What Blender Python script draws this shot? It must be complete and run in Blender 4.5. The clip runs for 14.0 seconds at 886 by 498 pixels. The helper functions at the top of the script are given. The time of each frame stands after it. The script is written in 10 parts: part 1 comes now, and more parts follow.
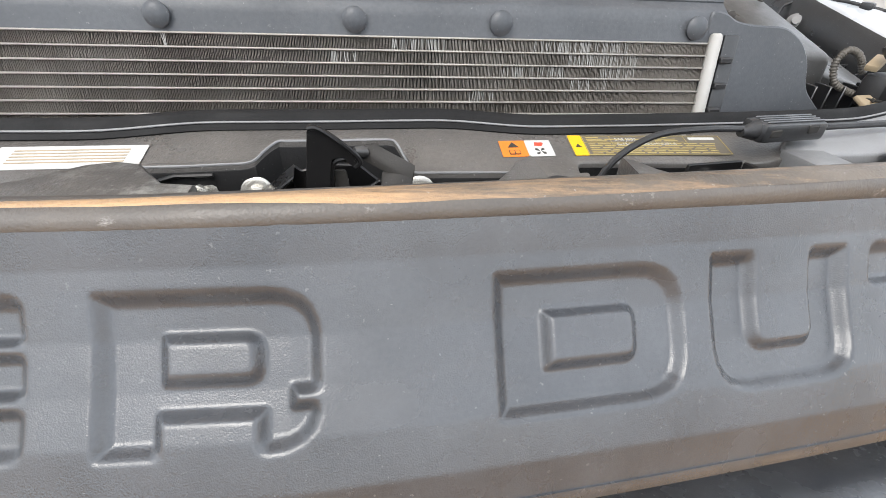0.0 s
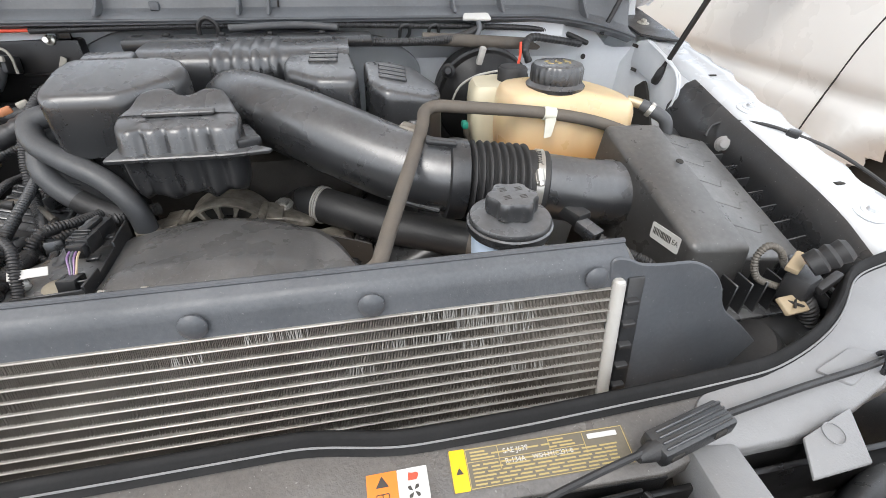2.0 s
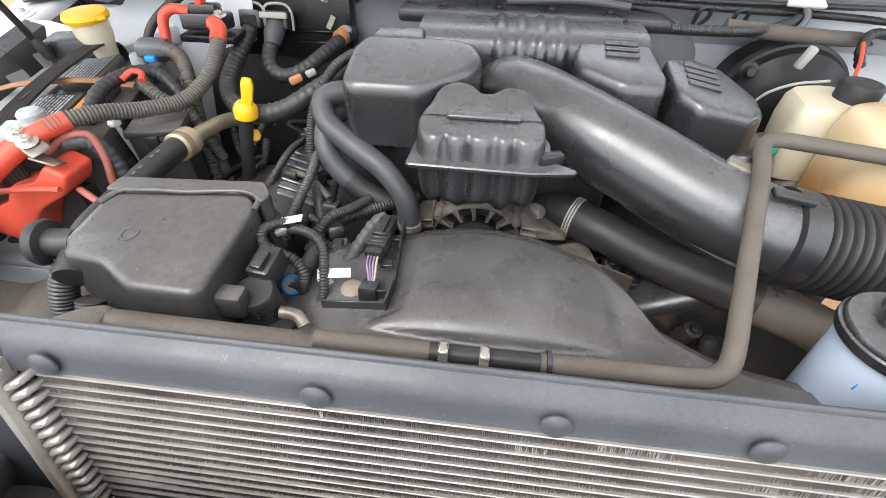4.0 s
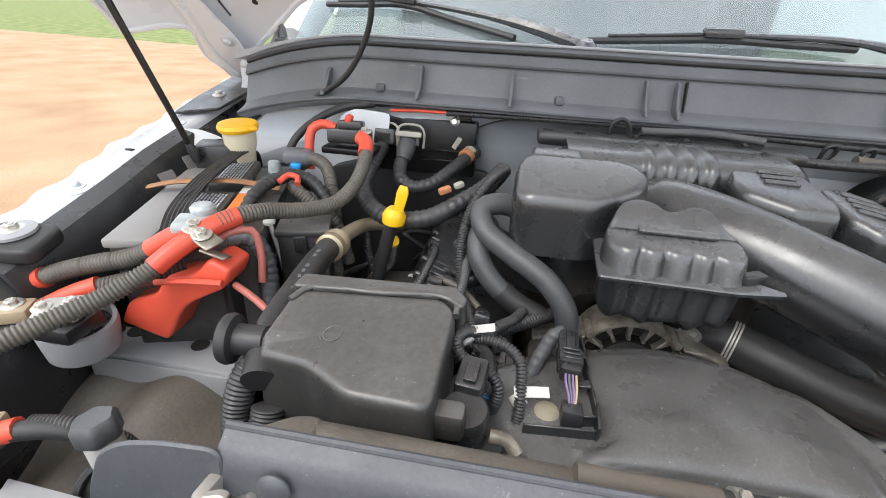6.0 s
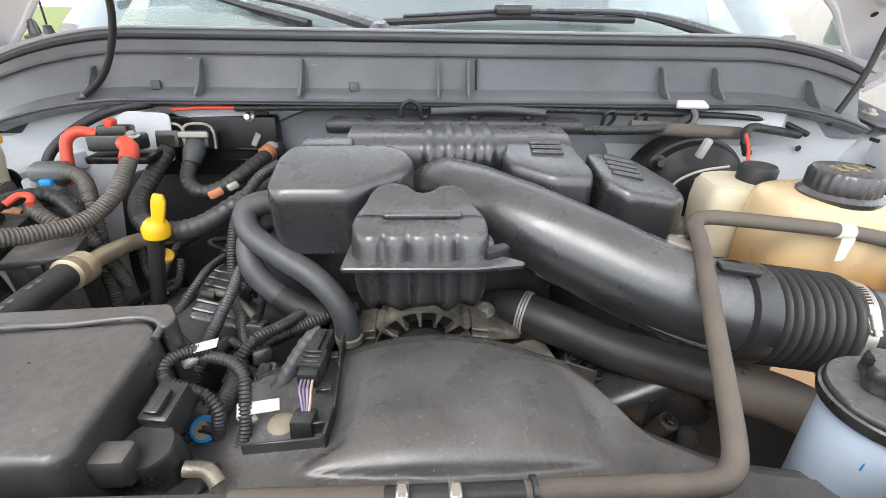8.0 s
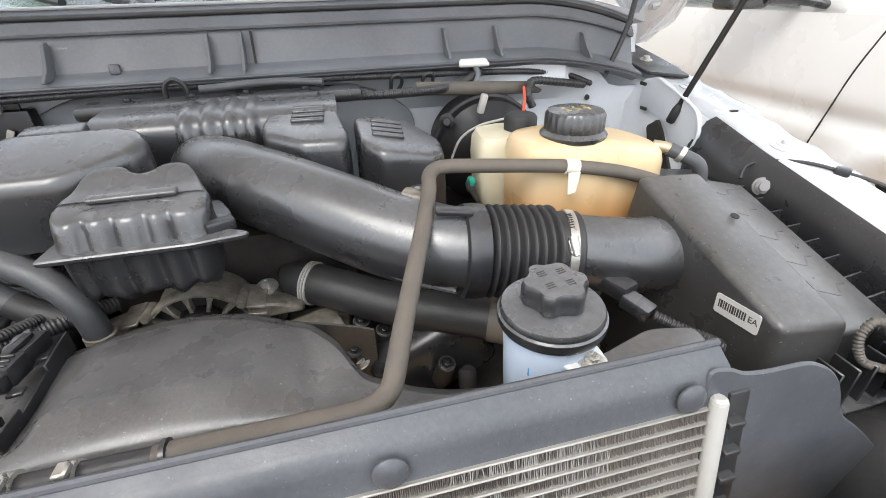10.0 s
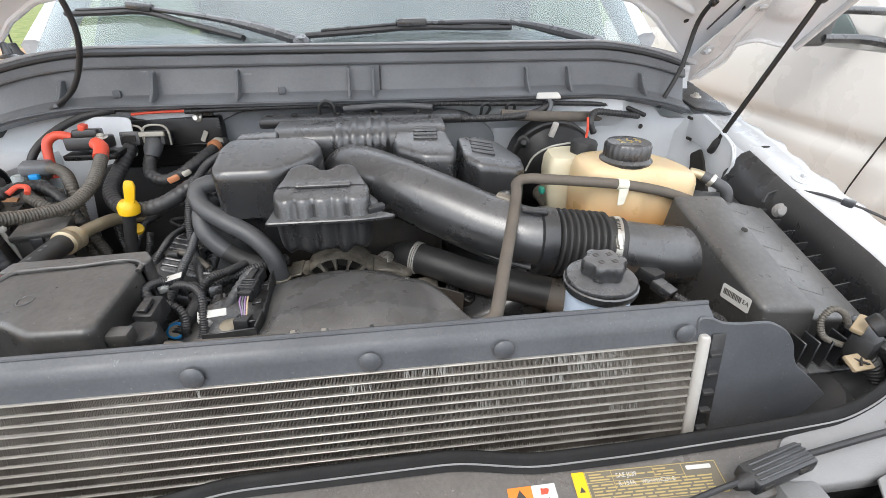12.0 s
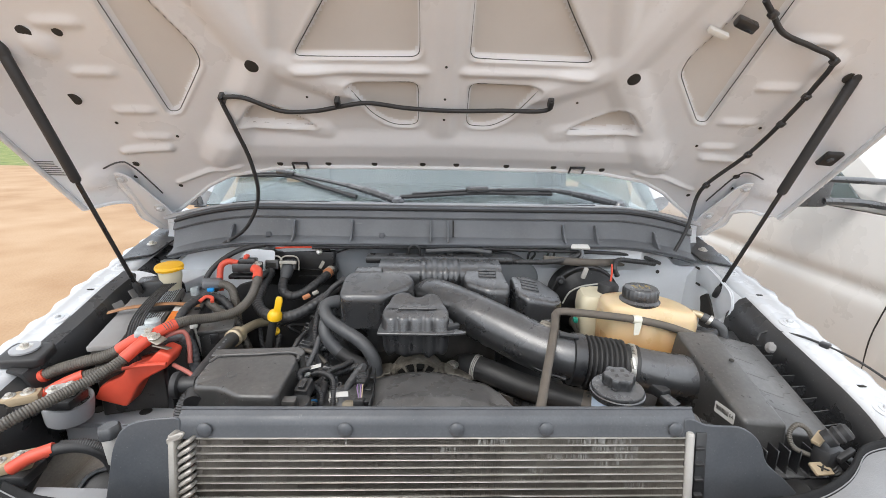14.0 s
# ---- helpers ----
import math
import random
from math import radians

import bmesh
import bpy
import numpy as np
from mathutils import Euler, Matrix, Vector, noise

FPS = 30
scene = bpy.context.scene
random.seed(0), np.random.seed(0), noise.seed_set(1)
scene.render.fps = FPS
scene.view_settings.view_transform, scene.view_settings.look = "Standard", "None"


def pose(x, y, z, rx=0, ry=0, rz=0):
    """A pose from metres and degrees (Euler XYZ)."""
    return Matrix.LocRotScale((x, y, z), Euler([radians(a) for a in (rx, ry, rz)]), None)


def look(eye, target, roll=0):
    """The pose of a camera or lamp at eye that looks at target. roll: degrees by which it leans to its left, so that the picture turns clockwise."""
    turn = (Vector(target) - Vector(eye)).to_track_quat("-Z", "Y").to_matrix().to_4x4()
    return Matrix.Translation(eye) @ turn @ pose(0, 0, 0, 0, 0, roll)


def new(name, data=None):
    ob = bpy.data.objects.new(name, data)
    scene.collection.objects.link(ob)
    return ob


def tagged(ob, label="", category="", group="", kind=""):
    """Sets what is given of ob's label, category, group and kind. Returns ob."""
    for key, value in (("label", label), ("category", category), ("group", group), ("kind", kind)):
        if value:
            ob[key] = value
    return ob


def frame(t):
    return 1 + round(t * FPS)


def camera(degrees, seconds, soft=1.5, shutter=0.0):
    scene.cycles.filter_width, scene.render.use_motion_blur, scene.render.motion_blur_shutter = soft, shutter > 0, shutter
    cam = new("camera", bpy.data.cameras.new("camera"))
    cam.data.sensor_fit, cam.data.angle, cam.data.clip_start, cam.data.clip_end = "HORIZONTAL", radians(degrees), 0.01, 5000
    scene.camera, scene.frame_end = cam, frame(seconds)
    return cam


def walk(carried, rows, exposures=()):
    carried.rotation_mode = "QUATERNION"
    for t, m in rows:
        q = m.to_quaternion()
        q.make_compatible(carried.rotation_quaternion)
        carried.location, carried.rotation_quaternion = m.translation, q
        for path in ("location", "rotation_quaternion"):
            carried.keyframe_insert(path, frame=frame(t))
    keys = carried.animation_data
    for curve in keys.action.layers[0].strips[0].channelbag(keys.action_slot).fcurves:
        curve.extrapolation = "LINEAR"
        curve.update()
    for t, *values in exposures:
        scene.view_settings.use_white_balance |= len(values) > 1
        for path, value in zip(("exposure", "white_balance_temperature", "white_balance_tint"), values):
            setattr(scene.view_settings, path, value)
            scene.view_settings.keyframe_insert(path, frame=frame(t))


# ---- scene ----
cam = camera(89.9, 14.0, 0.85)
PATH = [
    (0, (0.061, 0.017, 1.288), (0.305, 1.64, 0.145), 2.8),
    (0.2, (0.069, 0.03, 1.299), (0.349, 1.692, 0.223), 3.0),
    (0.5, (0.085, 0.056, 1.324), (0.405, 1.752, 0.314), 2.8),
    (1, (0.125, 0.094, 1.376), (0.482, 1.788, 0.375), 1.9),
    (1.5, (0.158, 0.142, 1.43), (0.533, 1.793, 0.365), 1.7),
    (2, (0.181, 0.204, 1.482), (0.517, 1.807, 0.333), 1.0),
    (2.5, (0.18, 0.27, 1.521), (0.464, 1.835, 0.309), 0.7),
    (3, (0.128, 0.317, 1.535), (0.315, 1.85, 0.265), 1.0),
    (3.4, (0.07, 0.335, 1.53), (0.121, 1.829, 0.201), 0.3),
    (3.5, (0.052, 0.342, 1.526), (0.076, 1.822, 0.181), 0.8),
    (4, (-0.029, 0.337, 1.526), (-0.187, 1.807, 0.18), 1.1),
    (4.2, (-0.065, 0.33, 1.519), (-0.288, 1.815, 0.198), 1.5),
    (6.3, (-0.236, 0.33, 1.493), (-0.475, 2.103, 0.6), 3.5),
    (6.5, (-0.215, 0.343, 1.491), (-0.382, 2.128, 0.603), 3.4),
    (7, (-0.155, 0.361, 1.492), (-0.213, 2.144, 0.587), 2.6),
    (7.5, (-0.088, 0.367, 1.491), (-0.064, 2.138, 0.563), 1.6),
    (8, (-0.036, 0.373, 1.491), (0.056, 2.135, 0.549), 1.0),
    (8.5, (0.021, 0.377, 1.482), (0.185, 2.126, 0.526), 0.7),
    (9, (0.098, 0.372, 1.475), (0.354, 2.103, 0.507), 0.3),
    (9.2, (0.127, 0.369, 1.467), (0.432, 2.093, 0.501), -0.0),
    (11.3, (0.193, 0.217, 1.51), (0.61, 1.836, 0.414), -1.9),
    (11.5, (0.154, 0.201, 1.52), (0.515, 1.847, 0.442), -1.4),
    (12, (0.07, 0.144, 1.554), (0.286, 1.867, 0.562), -0.1),
    (12.3, (0.04, 0.099, 1.582), (0.194, 1.864, 0.654), 0.9),
    (12.5, (0.021, 0.075, 1.597), (0.136, 1.865, 0.713), 1.2),
    (13, (-0.015, 0.018, 1.627), (0.02, 1.862, 0.853), 1.9),
    (13.5, (-0.02, -0.054, 1.649), (0.001, 1.84, 1.006), 1.8),
    (14, (-0.009, -0.112, 1.678), (0.051, 1.821, 1.17), 1.1),
]
walk(cam, [(t, look(eye, target, roll)) for t, eye, target, roll in PATH], [(0.0, 0.3), (0.6, 0.14), (1.0, 0.14), (1.5, 0.32), (1.8, 0.36), (2.2, 0.36), (2.8, 0.46), (3.5, 0.62), (4.2, 0.68), (6.3, 0.34), (7.4, 0.54), (9.2, 0.58), (11.5, 0.34), (12.6, 0.34), (14.0, 0.10)])

# ---- daylight: bright overcast ----
SUN_EL, SUN_AZ = 52.0, 215.0          # degrees; azimuth clockwise from ahead (+y)
world = bpy.data.worlds.new("overcast_sky")
scene.world = world
world.use_nodes = True
wn, wl = world.node_tree.nodes, world.node_tree.links
wn.clear()
w_out = wn.new("ShaderNodeOutputWorld")
w_bg = wn.new("ShaderNodeBackground")
w_sky = wn.new("ShaderNodeTexSky")
w_sky.sky_type, w_sky.sun_disc = "NISHITA", False
w_sky.sun_elevation, w_sky.sun_rotation = radians(SUN_EL), radians(SUN_AZ)
w_sky.air_density, w_sky.dust_density = 1.0, 3.0
w_tc = wn.new("ShaderNodeTexCoord")
w_noise = wn.new("ShaderNodeTexNoise")
w_noise.inputs["Scale"].default_value, w_noise.inputs["Detail"].default_value = 2.6, 6.0
w_ramp = wn.new("ShaderNodeValToRGB")
w_ramp.color_ramp.elements[0].position, w_ramp.color_ramp.elements[0].color = 0.35, (5.6, 6.2, 7.1, 1)
w_ramp.color_ramp.elements[1].position, w_ramp.color_ramp.elements[1].color = 0.68, (12.2, 12.5, 12.8, 1)
w_mix = wn.new("ShaderNodeMix")
w_mix.data_type = "RGBA"
w_mix.inputs["Factor"].default_value = 0.82
wl.new(w_tc.outputs["Generated"], w_noise.inputs["Vector"])
wl.new(w_noise.outputs["Fac"], w_ramp.inputs["Fac"])
wl.new(w_sky.outputs["Color"], w_mix.inputs["A"])
wl.new(w_ramp.outputs["Color"], w_mix.inputs["B"])
wl.new(w_mix.outputs["Result"], w_bg.inputs["Color"])
w_bg.inputs["Strength"].default_value = 0.20
wl.new(w_bg.outputs["Background"], w_out.inputs["Surface"])

sun = new("sun", bpy.data.lights.new("sun", "SUN"))
sun.data.energy, sun.data.angle, sun.data.color = 1.6, radians(32), (1.0, 0.97, 0.92)
_a, _e = radians(SUN_AZ), radians(SUN_EL)
sun.matrix_world = look((0, 0, 6), (-6 * math.sin(_a) * math.cos(_e), -6 * math.cos(_a) * math.cos(_e), 6 - 6 * math.sin(_e)))


# ---- materials ----
def material(name, color, rough=0.5, metal=0.0, vary=0.15, vscale=9.0, grain=0.0, gscale=600.0, dust=0.0,
             dust_color=(0.30, 0.26, 0.21), dscale=14.0, wear=0.0, wear_color=(0.55, 0.55, 0.53), wscale=60.0, rvar=0.12, spec=0.5, coat=0.0, stretch=1.0, wedge=(0.66, 0.74), fleck=0.0, dust_sheen=0.0):
    """A painted, plastic or metal surface: blotches, dust, small scuffs and fine relief in world size."""
    m = bpy.data.materials.new(name)
    m.use_nodes = True
    n, l = m.node_tree.nodes, m.node_tree.links
    b = n["Principled BSDF"]
    tc = n.new("ShaderNodeTexCoord")
    def noise(scale, detail=4.0, rough_=0.55, along_x=1.0):
        t = n.new("ShaderNodeTexNoise")
        t.inputs["Scale"].default_value, t.inputs["Detail"].default_value, t.inputs["Roughness"].default_value = scale, detail, rough_
        if along_x != 1.0:
            mp = n.new("ShaderNodeMapping")
            mp.inputs["Scale"].default_value = (along_x, 1, 1)
            l.new(tc.outputs["Object"], mp.inputs["Vector"])
            l.new(mp.outputs["Vector"], t.inputs["Vector"])
        else:
            l.new(tc.outputs["Object"], t.inputs["Vector"])
        return t.outputs["Fac"]
    def ramp(fac, a, b_, lo, hi):
        r = n.new("ShaderNodeMapRange")
        r.inputs["From Min"].default_value, r.inputs["From Max"].default_value = a, b_
        r.inputs["To Min"].default_value, r.inputs["To Max"].default_value = lo, hi
        l.new(fac, r.inputs["Value"])
        return r.outputs["Result"]
    def mix(fac, a, b_, mode="MIX"):
        x = n.new("ShaderNodeMix")
        x.data_type, x.blend_type = "RGBA", mode
        for sock, v in (("Factor", fac), ("A", a), ("B", b_)):
            if isinstance(v, bpy.types.NodeSocket):
                l.new(v, x.inputs[sock])
            else:
                x.inputs[sock].default_value = v if sock == "Factor" else (*v, 1)
        return x.outputs["Result"]
    big = noise(vscale)
    dark = tuple(c * (1 - vary) for c in color)
    light = tuple(min(1, c * (1 + vary)) for c in color)
    col = mix(ramp(big, 0.3, 0.7, 0, 1), dark, light)
    if dust:
        f1 = ramp(noise(dscale, 4.0, 0.55), 0.30, 0.72, 0.42, 1.0)
        f2 = ramp(noise(dscale * 23, 3.0), 0.35, 0.65, 0.72, 1.0)
        mu = n.new("ShaderNodeMath"); mu.operation = "MULTIPLY"
        l.new(f1, mu.inputs[0]); l.new(f2, mu.inputs[1])
        m2 = n.new("ShaderNodeMath"); m2.operation = "MULTIPLY"
        l.new(mu.outputs[0], m2.inputs[0]); m2.inputs[1].default_value = dust
        film = m2.outputs[0]
        if dust_sheen:                                   # dust on upward faces, thickened to paint the sheen of tops
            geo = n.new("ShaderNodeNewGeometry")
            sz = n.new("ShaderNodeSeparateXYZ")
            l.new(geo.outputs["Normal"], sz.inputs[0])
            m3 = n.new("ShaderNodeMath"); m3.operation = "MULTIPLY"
            l.new(film, m3.inputs[0]); l.new(ramp(sz.outputs["Z"], 0.1, 0.95, 1 - dust_sheen, 1.0), m3.inputs[1])
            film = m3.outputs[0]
        col = mix(film, col, dust_color)
    if wear:
        col = mix(ramp(noise(wscale, 9.0, 0.75, stretch), *wedge, 0, wear), col, wear_color)
    if fleck:
        col = mix(ramp(noise(330.0, 2.0, 0.6), 0.70, 0.74, 0, fleck), col, (0.5, 0.49, 0.47))
    l.new(col, b.inputs["Base Color"])
    l.new(ramp(noise(vscale * 2.3, 6.0), 0.3, 0.7, max(0.02, rough - rvar), min(1, rough + rvar)), b.inputs["Roughness"])
    b.inputs["Metallic"].default_value = metal
    b.inputs["Specular IOR Level"].default_value = spec
    b.inputs["Coat Weight"].default_value = coat
    b.inputs["Coat Roughness"].default_value = 0.06
    if grain:
        bp = n.new("ShaderNodeBump")
        bp.inputs["Strength"].default_value, bp.inputs["Distance"].default_value = grain, 0.0012
        l.new(noise(gscale, 2.0), bp.inputs["Height"])
        l.new(bp.outputs["Normal"], b.inputs["Normal"])
    return m


BLACK = material("black_plastic", (0.013, 0.0135, 0.015), 0.33, grain=0.16, dust=0.24, dust_color=(0.21, 0.21, 0.21), wear=0.25, wscale=90, rvar=0.12, spec=0.7, fleck=0.25, dust_sheen=0.85)
BLACK_DUSTY = material("dusty_black_plastic", (0.021, 0.0205, 0.020), 0.36, grain=0.10, dust=0.74, dust_color=(0.205, 0.198, 0.19), dscale=6, wear=0.3, wscale=75, rvar=0.12, spec=0.65, fleck=0.3, dust_sheen=0.8)
DOME = material("dust_filmed_shroud_plastic", (0.030, 0.029, 0.0285), 0.31, grain=0.10, dust=0.62, dust_color=(0.235, 0.232, 0.23), dscale=14, wear=0.75, wscale=38, wedge=(0.60, 0.74), wear_color=(0.25, 0.245, 0.24), rvar=0.12, spec=0.75, fleck=0.55, dust_sheen=0.6)
BLACK_SMOOTH = material("satin_black_plastic", (0.016, 0.0165, 0.018), 0.29, grain=0.07, dust=0.66, dust_color=(0.215, 0.218, 0.225), dscale=7, wear=0.3, wscale=110, rvar=0.09, spec=1.0, fleck=0.2, dust_sheen=0.9)
RUBBER = material("black_rubber", (0.017, 0.017, 0.0185), 0.52, grain=0.2, dust=0.15, dust_color=(0.24, 0.235, 0.225), dust_sheen=0.6)
RUBBER_GREY = material("grey_rubber_hose", (0.045, 0.048, 0.053), 0.46, grain=0.2, dust=0.34, dust_color=(0.25, 0.25, 0.25), dust_sheen=0.5)
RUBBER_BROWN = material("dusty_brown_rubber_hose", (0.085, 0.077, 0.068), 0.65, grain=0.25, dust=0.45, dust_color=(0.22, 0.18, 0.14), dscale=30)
LOOM = material("black_split_loom", (0.018, 0.018, 0.020), 0.42, dust=0.26, dust_color=(0.25, 0.245, 0.24), dscale=40, spec=0.5, dust_sheen=0.6)
LOOM_DUSTY = material("dusty_split_loom", (0.05, 0.048, 0.044), 0.5, dust=0.4, dscale=30)
SHROUD_GREY = material("slate_grey_plastic", (0.040, 0.045, 0.053), 0.46, grain=0.14, dust=0.34, dust_color=(0.235, 0.24, 0.25), dscale=11, wear=0.25, wscale=45, spec=0.55, fleck=0.2, dust_sheen=0.2)
TRIM_GREY = material("weathered_grey_plastic", (0.090, 0.097, 0.107), 0.42, grain=0.2, vary=0.25, vscale=5, dust=0.38, dust_color=(0.27, 0.275, 0.28), dscale=8, wear=0.5, wear_color=(0.50, 0.50, 0.49), wscale=26, stretch=0.25, wedge=(0.62, 0.72), fleck=0.2, dust_sheen=0.3)
GRILLE = material("faded_grey_grille_plastic", (0.030, 0.033, 0.039), 0.25, grain=0.16, gscale=1300, vary=0.35, vscale=16, dust=0.15, dust_color=(0.25, 0.256, 0.262), dscale=20, wear=0.35, wscale=40, wear_color=(0.20, 0.21, 0.23), rvar=0.12, spec=1.0, fleck=0.12)
SUPPORT = material("textured_black_support_plastic", (0.060, 0.057, 0.054), 0.36, grain=0.5, gscale=420, dust=0.56, dust_color=(0.27, 0.25, 0.23), dscale=10, wear=0.35, wscale=80, rvar=0.12, spec=0.65, fleck=0.4, dust_sheen=0.5)
SUPPORT_GREY = material("greyed_support_plastic", (0.22, 0.222, 0.228), 0.42, grain=0.3, gscale=500, dust=0.3, dust_color=(0.36, 0.35, 0.335), dscale=8, wear=0.25, fleck=0.2)
LIP = material("scuffed_black_lip_plastic", (0.075, 0.070, 0.066), 0.38, grain=0.3, dust=0.35, dust_color=(0.24, 0.20, 0.16), dscale=30, wear=0.9, wscale=55, wear_color=(0.42, 0.40, 0.38), stretch=0.5, wedge=(0.58, 0.68))
WORN_EDGE = material("scuffed_bare_edge", (0.10, 0.08, 0.062), 0.48, grain=0.4, vary=0.4, vscale=20, wear=0.95, wear_color=(0.53, 0.33, 0.175), wscale=22, dust=0.15, stretch=0.12, wedge=(0.40, 0.56), fleck=0.3)
PAINT = material("white_body_paint", (0.60, 0.62, 0.645), 0.25, vary=0.03, dust=0.08, coat=0.5)
PAINT_BAY = material("unpolished_white_bay_paint", (0.68, 0.71, 0.745), 0.40, vary=0.05, dust=0.16, dscale=7, wear=0.08, wear_color=(0.2, 0.2, 0.2))
PAINT_HOOD = material("hood_underside_paint", (0.76, 0.775, 0.80), 0.34, vary=0.04, vscale=3, dust=0.14, dust_color=(0.52, 0.50, 0.48), dscale=4)
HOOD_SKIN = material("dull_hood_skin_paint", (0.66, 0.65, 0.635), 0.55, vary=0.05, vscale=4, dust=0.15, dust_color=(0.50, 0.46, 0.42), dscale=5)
NEIGHBOUR = material("cream_white_truck_paint", (0.70, 0.675, 0.64), 0.30, vary=0.012, vscale=1.5, dust=0.0, coat=0.5)
ALU = material("cast_aluminium", (0.42, 0.385, 0.325), 0.42, metal=0.4, vary=0.5, vscale=45, dust=0.65, dust_color=(0.075, 0.06, 0.047), dscale=40, grain=0.3)
ALU_CORE = material("oxidised_core_aluminium", (0.47, 0.455, 0.425), 0.45, metal=0.5, vary=0.25, vscale=14, dust=0.35, dust_color=(0.24, 0.19, 0.14), dscale=18)
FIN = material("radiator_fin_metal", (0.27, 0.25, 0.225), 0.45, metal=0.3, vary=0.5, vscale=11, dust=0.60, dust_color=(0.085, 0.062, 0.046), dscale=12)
# flattened fins, lightened to paint the glints they catch
FIN_BENT = material("flattened_fin_glint", (0.34, 0.335, 0.32), 0.5, metal=0.25, vary=0.3, vscale=60, dust=0.35, dust_color=(0.22, 0.19, 0.15), dscale=50)
# dusty backing, coloured dark for the shade between the fins
CORE_BACK = material("dusty_core_gap_shade", (0.05, 0.044, 0.037), 0.7, vary=0.4, vscale=20, dust=0.3)
TANK = material("pale_end_tank_metal", (0.52, 0.51, 0.485), 0.45, metal=0.15, vary=0.1, dust=0.25, dscale=25)
STEEL = material("zinc_bolt", (0.66, 0.64, 0.59), 0.32, metal=0.75, vary=0.2, dust=0.15, dscale=90)
DARK_STEEL = material("black_oxide_steel", (0.008, 0.008, 0.009), 0.34, metal=0.1, dust=0.02, wear=0.06, spec=0.5, fleck=0.1)
ENGINE = material("grimy_engine_metal", (0.018, 0.017, 0.016), 0.55, vary=0.5, vscale=25, dust=0.3, dust_color=(0.13, 0.105, 0.08), dscale=22, grain=0.5)
DECK_STAINED = material("stained_black_deck_plastic", (0.040, 0.037, 0.034), 0.36, grain=0.4, gscale=420, dust=0.45, dust_color=(0.20, 0.185, 0.17), dscale=12, wear=0.75, wear_color=(0.34, 0.33, 0.30), wscale=24, wedge=(0.52, 0.66), spec=0.7, fleck=0.3, dust_sheen=0.6)
# undusted black; on the opening walls it paints their shade
BLACK_CLEAN = material("black_and_wall_shade", (0.010, 0.010, 0.0105), 0.42, grain=0.2, gscale=420, dust=0.04, dust_color=(0.2, 0.19, 0.18), spec=0.35, fleck=0.15)
LIP_RUBBER = material("matt_black_sealing_rubber", (0.009, 0.009, 0.0095), 0.7, grain=0.15, dust=0.08, dust_color=(0.16, 0.155, 0.15), spec=0.2)
LATCH_STEEL = material("sooty_latch_steel", (0.020, 0.0185, 0.017), 0.55, grain=0.1, dust=0.25, dust_color=(0.10, 0.09, 0.08), dscale=40, spec=0.3, fleck=0.15)
RAIL = material("dust_caked_rail_plastic", (0.050, 0.046, 0.041), 0.55, grain=0.3, dust=0.75, dust_color=(0.23, 0.20, 0.165), dscale=10, dust_sheen=0.4, fleck=0.3)
TAPE = material("cloudy_tape", (0.66, 0.65, 0.56), 0.45, vary=0.1, vscale=40)
# near-black colour paints the shade inside holes, slots and gaps
VOID = material("cavity_shade", (0.012, 0.012, 0.012), 0.8, dust=0.1)
BRAKE_BOTTLE = material("yellowed_brake_bottle_plastic", (0.66, 0.60, 0.44), 0.4, vary=0.1, vscale=8)
BLUE_BOTTLE = material("pale_blue_bottle_plastic", (0.50, 0.60, 0.74), 0.35, vary=0.12, vscale=12, dust=0.12)
CREAM = material("greyed_cream_plastic", (0.40, 0.385, 0.34), 0.5, vary=0.15, vscale=40, dust=0.3)
WHITE_PLASTIC = material("white_plastic", (0.72, 0.72, 0.69), 0.45, vary=0.08, dust=0.2)
RED = material("red_plastic_cover", (0.72, 0.075, 0.035), 0.42, vary=0.15, dust=0.12)
RED_FADED = material("faded_red_wire", (0.42, 0.10, 0.08), 0.5, vary=0.2, dust=0.25)
YELLOW = material("yellow_plastic", (0.85, 0.50, 0.015), 0.35, vary=0.06)
YELLOW_CAP = material("amber_cap_plastic", (0.84, 0.46, 0.01), 0.42, vary=0.08)
ORANGE_DULL = material("dulled_orange_plastic", (0.55, 0.20, 0.075), 0.5, vary=0.15, vscale=40, dust=0.3)
ORANGE = material("orange_sticker", (0.80, 0.22, 0.03), 0.4, vary=0.05)
TAN = material("tan_plastic", (0.45, 0.35, 0.22), 0.55, vary=0.15, dust=0.3)
FASTENER = material("greyed_tan_fastener", (0.30, 0.265, 0.20), 0.55, vary=0.2, vscale=60, dust=0.3)
BRASS = material("dulled_fitting_metal", (0.52, 0.44, 0.30), 0.42, metal=0.6, vary=0.25, dust=0.3)
BLUE = material("blue_plastic", (0.02, 0.30, 0.72), 0.4, vary=0.05)
GREEN = material("green_plastic", (0.02, 0.28, 0.20), 0.4, vary=0.05)
LABEL = material("pale_label_paper", (0.62, 0.62, 0.60), 0.5, vary=0.06, dust=0.2)
LABEL_BLUE = material("pale_blue_label_print", (0.50, 0.56, 0.62), 0.5, vary=0.1, dust=0.3)
LABEL_DARK = material("dark_label_print", (0.05, 0.045, 0.04), 0.5, vary=0.1)
LABEL_BROWN = material("olive_grey_label", (0.12, 0.105, 0.075), 0.4, vary=0.15, dust=0.3)
LABEL_GOLD = material("gold_label_print", (0.45, 0.35, 0.14), 0.45, vary=0.05)
BATTERY = material("black_battery_case", (0.028, 0.028, 0.03), 0.35, dust=0.2)
BATTERY_GREY = material("grey_battery_cover", (0.24, 0.24, 0.245), 0.5, vary=0.1, dust=0.3)
